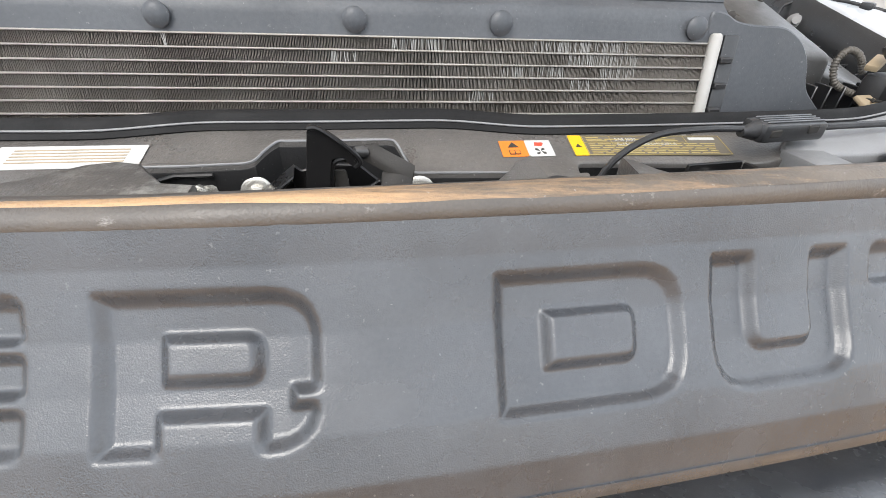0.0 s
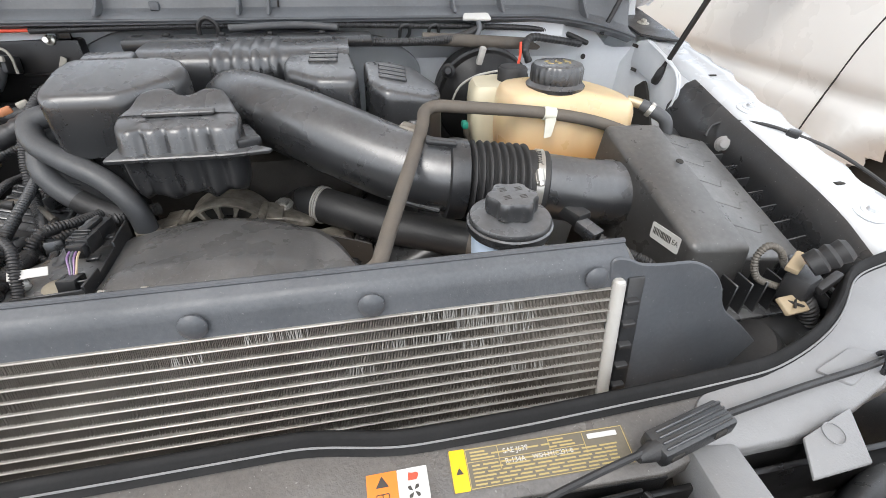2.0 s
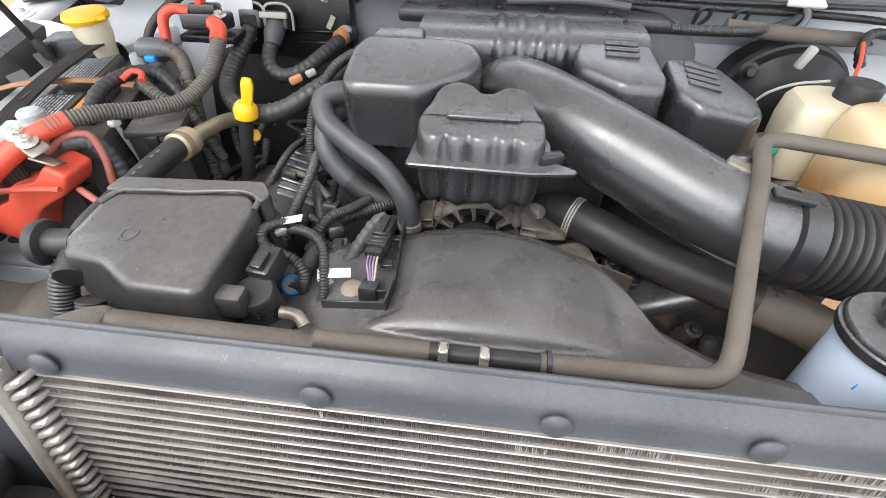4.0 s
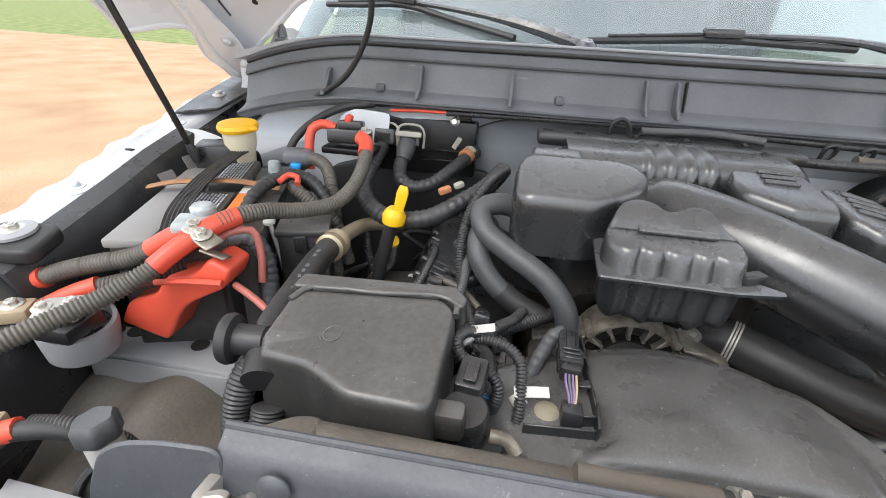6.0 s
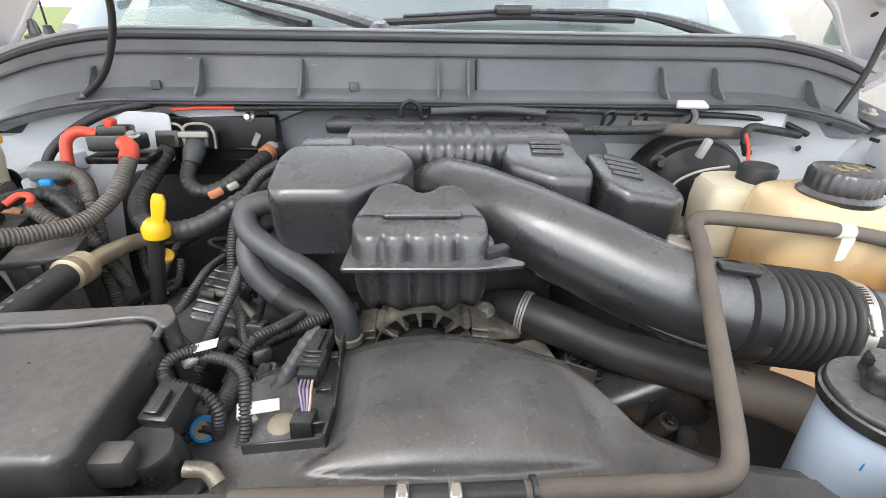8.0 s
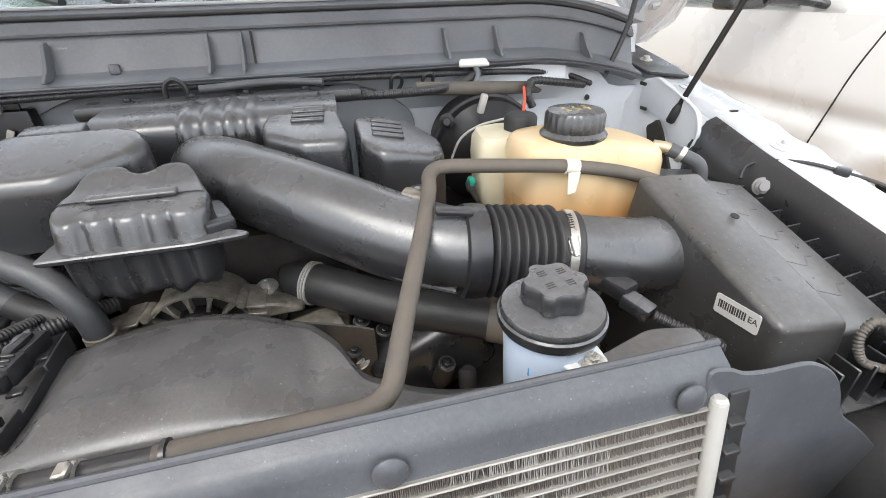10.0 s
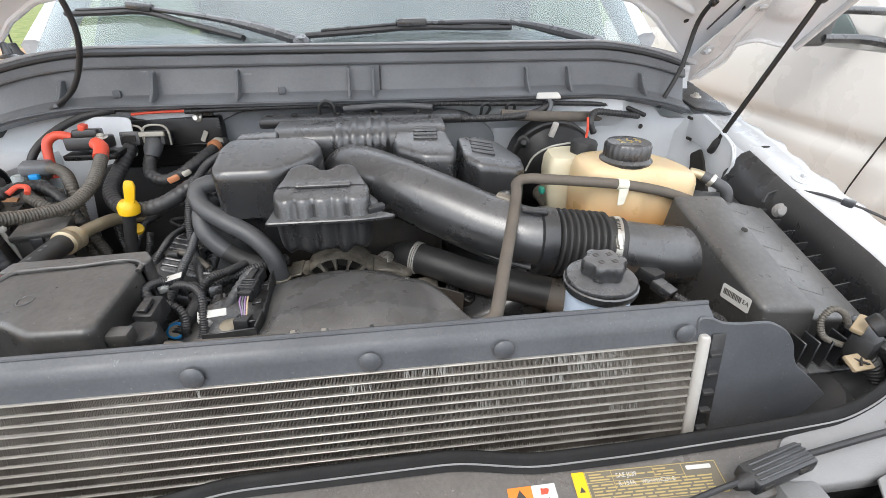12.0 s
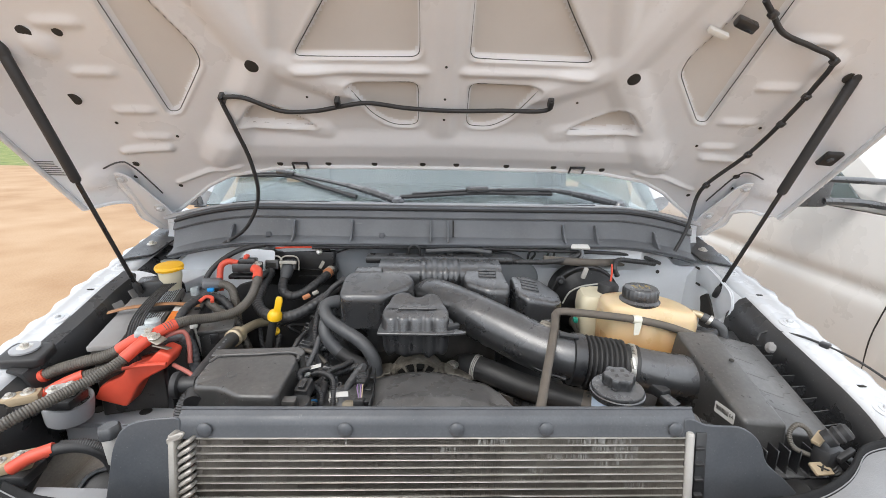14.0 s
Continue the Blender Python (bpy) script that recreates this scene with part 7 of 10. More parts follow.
part("hose", tube([(0.075, 0.925, 1.09), (0.098, 0.908, 1.103), (0.145, 0.880, 1.100), (0.22, 0.838, 1.088), (0.31, 0.795, 1.083), (0.40, 0.752, 1.075), (0.47, 0.72, 1.05)], 0.030, 22, 0.012), RUBBER, lh)
d = V((0.047, -0.028, -0.003)).normalized()
for k in range(3):
    part("ring_clamp", ring_of([(0.0302, 0), (0.0325, 0.0006), (0.0325, 0.0026), (0.0302, 0.0032)], V((0.108, 0.902, 1.1035)) + d * 0.0042 * k, d, 30), TANK, lh, "silver spring clamp coil")
part("sleeve", tube([(0.345, 0.778, 1.080), (0.40, 0.752, 1.075), (0.45, 0.73, 1.06)], 0.0312, 22, 0.012), RUBBER_BROWN, lh, "brown heat sleeve")
part("outlet", tube([(0.03, 0.92, 1.02), (0.05, 0.925, 1.07), (0.085, 0.915, 1.098)], 0.031, 18, 0.012), ENGINE, lh)

# alternator under the resonator
alt = thing("alternator", (-0.035, 0.86, 1.0), "silver finned alternator with a black pulley", "alternator")
AO, AX = V((-0.035, 0.858, 1.070)), V((0, 1, 0.0)).normalized()
AM = Matrix.Translation(AO)
part("body", lathe([(0.0, 0.016), (0.055, 0.016), (0.068, 0.020), (0.070, 0.06), (0.062, 0.075), (0, 0.08)], AO, AX, 40), ALU, alt, "cast silver body")
vane = finish(prism([(-0.0030, 0.040), (0.0030, 0.040), (0.0020, 0.052), (0.0048, 0.068), (-0.0048, 0.068), (-0.0024, 0.054)], -0.012, 0.001, 0.0010, 1), ALU, "vane")
for k in range(14):
    part("vane", vane, None, alt, at=AM @ pose(0, 0, 0, 90, 0, 0) @ pose(0, 0, 0, 0, 0, k * 25.7 + 6))
for k in range(4):
    for s in (1, -1):
        part("cooling_fin", box((AO.x + s * 0.077, AO.y + 0.012, AO.z + 0.008 + 0.012 * k), (0.024, 0.05, 0.004), 0.001, 1, (0, s * 8, 0)), ALU, alt)
for s in (1, -1):
    part("stud", lathe([(0.007, -0.03), (0.007, 0.004), (0.0045, 0.008), (0, 0.008)], AO + V((s * 0.058, 0, 0.046)), (0, -1, 0.1), 14), ALU, alt)
    part("web", prism([(s * 0.085, -0.004), (s * 0.135, -0.002), (s * 0.135, 0.006), (s * 0.08, 0.022)][::s], -0.02, 0.02, 0.003, 1, 0, None, AM @ pose(0, 0.02, 0.018, 90, 0, 0)), ALU, alt)
part("front_ring", ring_of([(0.0665, -0.002), (0.070, -0.002), (0.072, 0.004), (0.072, 0.018), (0.0665, 0.018)], AO, AX, 44), ALU, alt)
part("hub_ring", ring_of([(0.038, -0.002), (0.0425, -0.002), (0.044, 0.001), (0.044, 0.014), (0.038, 0.014)], AO, AX, 40), DARK_STEEL, alt)
part("vent_gap", lathe([(0.033, 0.0125), (0.067, 0.0125), (0.067, 0.015), (0.033, 0.015)], AO, AX, 36), VOID, alt)
part("pulley", lathe([(0.0, -0.030), (0.024, -0.030), (0.034, -0.036), (0.040, -0.036), (0.0425, -0.032), (0.040, -0.026), (0.0415, -0.018), (0.040, -0.011), (0.0415, -0.003), (0, -0.002)], AO, AX, 36), RUBBER, alt, "black belt pulley")
for x, z in ((-0.108, 1.100), (0.052, 1.110)):
    lug = part("lug", lathe([(0.016, -0.06), (0.014, 0.0), (0.010, 0.004), (0, 0.004)], (x, 0.893, z), (0, -0.2, 1), 18), ALU, alt)
    bolt(lug, (x, 0.893, z + 0.003), (0, -0.2, 1), 0.009)
part("bracket", box((0.035, 0.895, 1.085), (0.06, 0.04, 0.05), 0.01, 2, (0, 20, 10)), ALU, alt)
part("bracket", box((-0.100, 0.895, 1.075), (0.05, 0.04, 0.05), 0.01, 2, (0, -20, -10)), ALU, alt)
part("accessory", box((0.10, 0.85, 1.035), (0.10, 0.06, 0.07), 0.015, 2, (10, 0, 20)), ALU, alt)

# heater hoses beside the plenum
hh_ = thing("heater_hose", (-0.2, 0.88, 1.15), "thick grey rubber heater hose bending down", "hose", "heater hoses")
part("hose", tube([(-0.215, 0.93, 1.262), (-0.238, 0.925, 1.268), (-0.262, 0.912, 1.262), (-0.255, 0.890, 1.242), (-0.215, 0.865, 1.222), (-0.165, 0.842, 1.198), (-0.137, 0.828, 1.165), (-0.130, 0.825, 1.105)], 0.0155, 16, 0.008), RUBBER_GREY, hh_)
part("spring_clamp", lathe([(0.0158, 0), (0.0175, 0.0005), (0.0175, 0.009), (0.0158, 0.0095)], (-0.1303, 0.825, 1.118), (0.05, 0, 1), 24), ALU, hh_)
hh_ = thing("heater_hose", (-0.24, 0.88, 1.1), "thick grey rubber heater hose under its neighbour", "hose", "heater hoses")
part("hose", tube([(-0.25, 0.93, 1.235), (-0.262, 0.905, 1.225), (-0.258, 0.880, 1.202), (-0.240, 0.868, 1.178), (-0.205, 0.857, 1.152), (-0.165, 0.85, 1.135)], 0.0155, 16, 0.008), RUBBER_GREY, hh_)
part("tape", tube([(-0.222, 0.862, 1.164), (-0.205, 0.857, 1.152), (-0.165, 0.85, 1.135)], 0.0165, 16, 0.008), RUBBER, hh_)

# slim coolant tube that crosses the bay and runs along the radiator
vt = thing("vent_hose", (0.28, 0.83, 1.27), "slim dusty brown hose bent across the bay", "hose")
part("hose", tube([(0.665, 0.818, 1.175), (0.648, 0.818, 1.205), (0.622, 0.820, 1.224), (0.585, 0.824, 1.239), (0.54, 0.830, 1.252), (0.477, 0.840, 1.262), (0.38, 0.840, 1.274), (0.310, 0.841, 1.281)], 0.0090, 14, 0.006), RUBBER_BROWN, vt)
part("lower_hose_run", tube([(0.312, 0.841, 1.281), (0.292, 0.840, 1.280), (0.281, 0.829, 1.277), (0.275, 0.805, 1.270), (0.260, 0.760, 1.257), (0.234, 0.690, 1.238), (0.207, 0.617, 1.219), (0.198, 0.592, 1.211), (0.190, 0.575, 1.204), (0.175, 0.564, 1.202), (0.15, 0.560, 1.203), (0.095, 0.558, 1.205), (0.03, 0.555, 1.208)], 0.0090, 14, 0.006), RUBBER_BROWN, vt)
part("joiner", tube([(0.032, 0.555, 1.208), (-0.07, 0.553, 1.210)], 0.0082, 12, 0.02), RUBBER, vt)
part("left_run", tube([(-0.062, 0.553, 1.210), (-0.11, 0.552, 1.2115), (-0.16, 0.551, 1.213)], 0.0090, 14, 0.008), RUBBER_BROWN, vt)
for x, z in ((-0.016, 1.209), (-0.050, 1.210)):
    part("hose_clamp", lathe([(0.0091, 0), (0.0106, 0.0004), (0.0106, 0.0075), (0.0091, 0.008)], (x - 0.004, 0.5535, z), (1, 0, 0), 22), STEEL, vt, "silver spring clamp")
    part("clamp_ear", box((x, 0.548, z + 0.013), (0.008, 0.012, 0.006), 0.0015, 1), STEEL, vt)
part("tie", lathe([(0.0091, 0), (0.0110, 0.0004), (0.0110, 0.004), (0.0091, 0.0045)], (0.035, 0.5555, 1.208), (1, 0, 0), 20), BLACK, vt)
part("tape_wrap", tube([(0.468, 0.8405, 1.2632), (0.487, 0.8395, 1.2605)], 0.0104, 14, 0.004), TAPE, vt, "cloudy tape round the hose")
part("tape_tail", prism([(-0.008, -0.03), (0.004, -0.028), (0.010, 0.0), (-0.008, 0.0)], 0, 0.0012, 0.0003, 1, 0.002, None, Matrix.Translation((0.476, 0.8285, 1.258)) @ pose(0, 0, 0, 84, 0, 0)), TAPE, vt)

# steering fluid bottle
ps = thing("fluid_reservoir", (0.35, 0.61, 1.05), "pale blue fluid reservoir with a black lobed cap", "reservoir")
PC = V((0.345, 0.616, 0.0095))
part("bottle", lathe([(0.0000, 1.06), (0.0336, 1.06), (0.0378, 1.065), (0.0412, 1.14), (0.0437, 1.200), (0.0420, 1.203)], PC, (0, 0, 1), 40), BLUE_BOTTLE, ps, "pale blue plastic bottle")
part("lid", lathe([(0.0420, 1.196), (0.0483, 1.198), (0.0496, 1.202), (0.0496, 1.208), (0.0475, 1.2095), (0.0475, 1.2125), (0.0458, 1.2155), (0.0252, 1.219), (0, 1.219)], PC, (0, 0, 1), 48), BLACK_SMOOTH, ps, "wide black lid")
part("cap", lathe([(0.0225, 1.214), (0.0232, 1.219), (0.0225, 1.2195), (0.0268, 1.2215), (0.0278, 1.224), (0.0276, 1.238), (0.0258, 1.2420), (0.0171, 1.2432), (0, 1.2432)], PC, (0, 0, 1), 96, wave=lambda a, h: 1 + 0.085 * math.tanh(1.6 * math.cos(6 * a + 0.6)) * (h > 1.220)), BLACK_SMOOTH, ps, "lobed black screw cap")
cap_bars = None
for k in range(4):
    a = math.radians(45 + 90 * k)
    for dy in (-0.003, 0.0, 0.003):
        cap_bars = prism([(-0.0042 + 0.001 * (k % 2), -0.0007), (0.0042, -0.0007), (0.0042, 0.0007), (-0.0042, 0.0007)], 0, 0.0006, 0, 1, 0, None, pose(0.013 * math.cos(a), 0.013 * math.sin(a) + dy, 0, 0, 0, 12), cap_bars)
part("cap_print", cap_bars, LABEL_DARK, ps, at=Matrix.Translation(PC + V((0, 0, 1.2428))))
part("mount_tab", prism([(-0.026, -0.030), (-0.011, -0.062), (0.011, -0.062), (0.026, -0.030)], 1.176, 1.182, 0.002, 1, 0.012, None, Matrix.Translation(PC) @ pose(0, 0, 0, 0, 0, 22)), WHITE_PLASTIC, ps, "white mounting tab")
tabp = Matrix.Translation(PC) @ pose(0, 0, 0, 0, 0, 22) @ V((0, -0.048, 1.182))
bolt(ps, tabp, (0, 0, 1), 0.007, STEEL and BOLT_STEEL)
part("level_mark", box(PC + V((-0.031, -0.027, 1.170)), (0.0025, 0.003, 0.018), 0.001, 1, (0, 0, 40)), BLUE, ps)

# degas bottle, brake bottle and booster
dg = thing("coolant_bottle", (0.52, 0.90, 1.05), "yellowed plastic coolant bottle with a black cap", "coolant bottle")
DO = [(0.414, 0.905), (0.425, 0.860), (0.50, 0.838), (0.58, 0.832), (0.635, 0.850), (0.655, 0.895), (0.640, 0.945), (0.58, 0.965), (0.46, 0.960), (0.420, 0.945)]
part("bottle", vessel(dense([tuple(p) for p in round_poly(DO, 0.025, 5)], 0.008), [(1.10, 0.93, 0), (1.13, 0.95, 0), (1.19, 0.98, 0), (1.235, 1.0, 0), (1.262, 0.995, 0.0), (1.275, 0.975, 0.001), (1.283, 0.94, 0.003), (1.287, 0.88, 0.004), (1.289, 0.7, 0.005), (1.289, 0.08, 0.006)], lambda c: V((c.x, c.y + 0.004 * math.exp(-((c.x - 0.535) / 0.008) ** 2) * (c.y < 0.87), c.z - 0.20 * max(0, c.x - 0.545) * max(0, (c.z - 1.2) / 0.08)))), DEGAS_FILLED, dg, "yellowed translucent bottle half full of orange coolant", sharp=75)
DC = V((0.505, 0.893, 0))
part("neck", lathe([(0.030, 1.28), (0.046, 1.286), (0.047, 1.292), (0.040, 1.298), (0, 1.298)], DC, (0, 0, 1), 40), BLACK_SMOOTH, dg, "black neck ring")
part("cap", lathe([(0.038, 1.295), (0.041, 1.298), (0.041, 1.318), (0.038, 1.323), (0.030, 1.325), (0, 1.324)], DC, (0, 0, 1), 192, wave=lambda a, h: 1 + 0.014 * math.cos(24 * a) * (h < 1.322)), BLACK_SMOOTH, dg, "ribbed black pressure cap")
cap_marks = None
for k in range(9):
    cap_marks = prism([(-0.005, -0.0016), (0.005, -0.0016), (0.005, 0.0016), (-0.005, 0.0016)], 0, 0.0006, 0, 1, 0.001, None, pose(-0.016 + 0.016 * (k % 3), -0.009 + 0.009 * (k // 3), 0, 0, 0, 35 * k), cap_marks)
part("cap_marks", cap_marks, LABEL_GOLD, dg, at=Matrix.Translation(DC + V((0, 0, 1.3245))))
part("nipple", tube([(0.636, 0.885, 1.262), (0.650, 0.876, 1.260), (0.660, 0.868, 1.256)], 0.0085, 12, 0.006), BRASS, dg, "brown hose barb")
part("overflow_hose", tube([(0.655, 0.872, 1.258), (0.672, 0.858, 1.250), (0.688, 0.846, 1.240), (0.694, 0.842, 1.222), (0.692, 0.842, 1.19)], 0.0105, 12, 0.006), RUBBER_GREY, dg, "short dusty overflow hose")
part("clamp", lathe([(0.0112, -0.004), (0.0124, -0.0035), (0.0124, 0.0035), (0.0112, 0.004)], (0.668, 0.861, 1.252), (0.7, -0.6, -0.4), 20), STEEL, dg, "small spring clamp")
part("foot", box((0.43, 0.86, 1.12), (0.03, 0.05, 0.05), 0.01, 2), WHITE_PLASTIC, dg)

bb = thing("brake_reservoir", (0.44, 1.0, 1.15), "yellowed brake fluid reservoir with a dark cap", "reservoir")
part("bottle", vessel(dense([tuple(p) for p in round_poly([(0.385, 0.955), (0.45, 0.945), (0.50, 0.965), (0.505, 1.04), (0.45, 1.055), (0.395, 1.04)], 0.02, 4)], 0.01), [(1.16, 0.8, 0), (1.19, 0.95, 0), (1.235, 1.0, 0), (1.262, 0.96, 0), (1.272, 0.85, 0), (1.274, 0.3, 0), (1.274, 0.05, 0)]), BRAKE_BOTTLE, bb)
part("cap", lathe([(0.026, 1.268), (0.0265, 1.292), (0.023, 1.297), (0, 1.297)], V((0.468, 0.995, 0)), (0, 0, 1), 28), RUBBER, bb, "dark rubber cap")
part("sensor", box((0.374, 0.955, 1.21), (0.012, 0.018, 0.014), 0.005, 2), GREEN, bb)
part("master_cylinder", lathe([(0.022, -0.06), (0.028, -0.05), (0.028, 0.12), (0.035, 0.13), (0, 0.13)], (0.44, 1.0, 1.135), (0, 1, 0.05), 20), ALU, bb)

bo = thing("brake_booster", (0.44, 1.2, 1.1), "black round brake booster on the bulkhead", "brake booster")
BC = V((0.462, 1.115, 1.192))
part("shell", lathe([(0.0, -0.017), (0.042, -0.017), (0.076, 0.0), (0.099, 0.017), (0.102, 0.029), (0.106, 0.034), (0.106, 0.042), (0.101, 0.047), (0.097, 0.10), (0, 0.11)], BC, (0, 1, 0.05), 48), BLACK_CLEAN, bo)
part("crimp_rim", ring_of([(0.102, 0.030), (0.108, 0.032), (0.108, 0.044), (0.101, 0.047)], BC, V((0, 1, 0.05)).normalized(), 48), RUBBER, bo, "rolled rim")
part("vacuum_line", tube([BC + V((-0.09, -0.05, 0.02)), BC + V((-0.075, -0.055, 0.055)), BC + V((-0.045, -0.06, 0.075)), BC + V((0.0, -0.065, 0.085))], 0.0022, 8, 0.008), TANK, bo, "thin pale line over the booster")
part("check_valve", lathe([(0.012, -0.004), (0.014, 0.004), (0.009, 0.008), (0.006, 0.024), (0, 0.024)], (0.375, 1.112, 1.265), (-0.2, -1, 0.2), 16), RUBBER, bo, "rubber check valve")

# air box on the right
ab = thing("air_filter_box", (0.66, 0.66, 0.95), "large black plastic air filter box with a sloping lid", "air box")


part("lid", hexa([(0.555, 0.562, 1.191), (0.634, 0.556, 1.186), (0.637, 0.790, 1.256), (0.548, 0.795, 1.258), (0.545, 0.545, 0.98), (0.645, 0.540, 0.98), (0.650, 0.81, 0.98), (0.53, 0.82, 0.98)], 0.009, 3), BLACK_DUSTY, ab, "sloping dusty lid", sharp=60)


def step_z(x, y):
    return 1.166 + (y - 0.57) * 0.26 - (x - 0.638) * 0.28


part("side_step", hexa([(0.628, 0.562, step_z(0.628, 0.562)), (0.760, 0.580, step_z(0.76, 0.58)), (0.778, 0.845, step_z(0.778, 0.845)), (0.625, 0.835, step_z(0.625, 0.835)), (0.628, 0.562, 0.98), (0.760, 0.580, 0.98), (0.778, 0.845, 0.98), (0.625, 0.835, 0.98)], 0.006, 3), BLACK_DUSTY, ab, "lower step of the lid with stamped ribs", sharp=60)
for k in range(5):
    y = 0.625 + k * 0.046
    part("stamped_rib", tube([(x, y + dy, step_z(x, y + dy) - 0.001) for x, dy in ((0.662, 0.0), (0.690, -0.004), (0.712, -0.006), (0.726, 0.010), (0.742, 0.014))], 0.0019, 8, 0.006), BLACK_DUSTY, ab)
for k in range(9):
    y = 0.600 + k * 0.033
    fz_, fx_ = float(np.interp(y, FY, FZ)), float(np.interp(y, FY, FX))
    zb = step_z(0.765, y) - 0.022
    rib_b = prism([(0.762, zb - 0.06), (0.766, zb), (fx_ - 0.060, fz_ - 0.050), (fx_ - 0.060, zb - 0.06)], -0.0014, 0.0014, 0.0004, 1, 0, None, Matrix.Translation((0, y, 0)) @ Matrix(((1, 0, 0, 0), (0, 0, 1, 0), (0, 1, 0, 0), (0, 0, 0, 1))))
    part("rib", rib_b, BLACK_SMOOTH, ab)
part("tray", hexa([(0.755, 0.57, 1.070), (0.818, 0.57, 1.085), (0.822, 0.90, 1.140), (0.760, 0.90, 1.130), (0.755, 0.57, 1.0), (0.815, 0.57, 1.0), (0.815, 0.90, 1.0), (0.755, 0.90, 1.0)], 0.004), BLACK, ab)
part("rear_shoulder", hexa([(0.64, 0.800, 1.205), (0.775, 0.845, 1.170), (0.80, 0.95, 1.185), (0.66, 0.96, 1.20), (0.64, 0.80, 1.0), (0.775, 0.845, 1.0), (0.80, 0.95, 1.0), (0.66, 0.96, 1.0)], 0.008, 3), BLACK, ab)
fr_m = finish(box((0, 0, 0), (0.0025, 0.026, 0.050), 0.001, 1), BLACK, "rib")
for k in range(7):
    part("rib", fr_m, None, ab, at=Matrix.Translation((0.577 + k * 0.0205, 0.536, 1.132)))
part("front_shelf", box((0.64, 0.530, 1.108), (0.17, 0.03, 0.006), 0.002), BLACK_SMOOTH, ab)
ln_ = V((-0.9977, -0.0449, 0.0511)).normalized()
lx_ = V((0, -1, 0.10))
lx_ = (lx_ - ln_ * lx_.dot(ln_)).normalized()
ly_ = ln_.cross(lx_)
lo_ = V((0.5512, 0.606, 1.1765))
lm = Matrix(((lx_.x, ly_.x, ln_.x, lo_.x), (lx_.y, ly_.y, ln_.y, lo_.y), (lx_.z, ly_.z, ln_.z, lo_.z), (0, 0, 0, 1)))
part("label", prism([(-0.026, -0.011), (0.026, -0.011), (0.026, 0.011), (-0.026, 0.011)], 0, 0.0008, 0, 1, 0.003), LABEL, ab, "white part label", at=lm)
bars = None
random.seed(8)
for k in range(12):
    bars = quad(random.uniform(0.001, 0.0022), 0.009, 0.0004, 0, -0.021 + k * 0.0028, 0.001, bars)
part("label_code", bars, LABEL_DARK, ab, at=lm @ Matrix.Translation((0, 0, 0.0008)))
slab_text(ab, "label_print", "EA", (0.013, 0.001, 0.0009), 0.0095, LABEL_DARK, lm)
part("dimple", lathe([(0.005, 0), (0.005, 0.001), (0.003, 0.0015), (0, 0.0005)], (0.617, 0.70, 1.2335), (0, -0.3, 1), 14), VOID, ab)
for p in ((0.822, 0.845, 1.188), (0.842, 0.640, 1.142)):
    part("round_mount", lathe([(0.0, 0), (0.0145, 0), (0.0145, 0.005), (0.011, 0.007), (0.011, 0.011), (0.007, 0.013), (0.007, 0.019), (0, 0.019)], p, (-0.6, -0.75, 0.35), 24), BATTERY_GREY, ab, "dull grey round mount")
part("intake_snorkel", tube([(0.60, 0.50, 1.05), (0.66, 0.505, 1.07), (0.72, 0.52, 1.06)], 0.04, 18, 0.015), BLACK, ab)

# sensor between tube and air box
sn = thing("air_sensor", (0.46, 0.70, 1.15), "black air flow sensor with a corrugated lead", "sensor")
part("body", box((0.468, 0.700, 1.168), (0.026, 0.055, 0.022), 0.005, 2, (0, 0, 20)), BLACK, sn)
part("plug", box((0.478, 0.662, 1.160), (0.022, 0.035, 0.018), 0.004, 2, (10, 0, 25)), BLACK_SMOOTH, sn)
bolt(sn, (0.447, 0.712, 1.184), (0, -0.3, 1), 0.006)
part("lead", tube([(0.486, 0.645, 1.158), (0.51, 0.622, 1.150), (0.54, 0.606, 1.138), (0.553, 0.610, 1.12), (0.545, 0.615, 1.09)], 0.006, 10, 0.004, ribs=(0.0045, 0.0014)), LOOM, sn)

# injector plugs and thin looms over the left valve cover
for k, (x, y, z) in enumerate(((-0.245, 0.83, 1.135), (-0.225, 0.775, 1.14), (-0.285, 0.80, 1.13), (-0.27, 0.90, 1.15), (-0.315, 0.86, 1.135), (-0.205, 0.74, 1.135))):
    ip = thing("injector_plug", (x, y, z), "black plug with a thin loom on the engine", "connector", "injector plugs")
    part("body", box((x, y, z), (0.022, 0.034, 0.020), 0.004, 2, (-20, 10, 35 * k)), BLACK_SMOOTH, ip)
    part("latch", box((x, y, z + 0.012), (0.010, 0.018, 0.006), 0.002, 1, (-20, 10, 35 * k)), BLACK, ip)
    part("lead", tube([(x, y, z), (x - 0.03, y + 0.015, z + 0.004), (x - 0.05, y + 0.05, z - 0.02), (x - 0.05, y + 0.10, z - 0.07)], 0.0048, 10, 0.006, ribs=(0.0038, 0.0012)), LOOM, ip)
ch = thing("clamp_bolt", (0.19, 0.86, 1.06), "grimy dark fittings beside the lower hose", "fitting", "engine fittings")
for x, y, z in ((0.175, 0.845, 1.062), (0.205, 0.83, 1.05), (0.24, 0.80, 1.04), (0.16, 0.80, 1.05), (0.28, 0.76, 1.03)):
    bolt(ch, (x, y, z), (0.1, -0.4, 1), 0.006, BOLT_DARK, turn=x * 900)
    part("boss", lathe([(0.014, -0.05), (0.012, 0.0), (0, 0.001)], (x, y, z), (0.1, -0.4, 1), 16), ENGINE, ch)

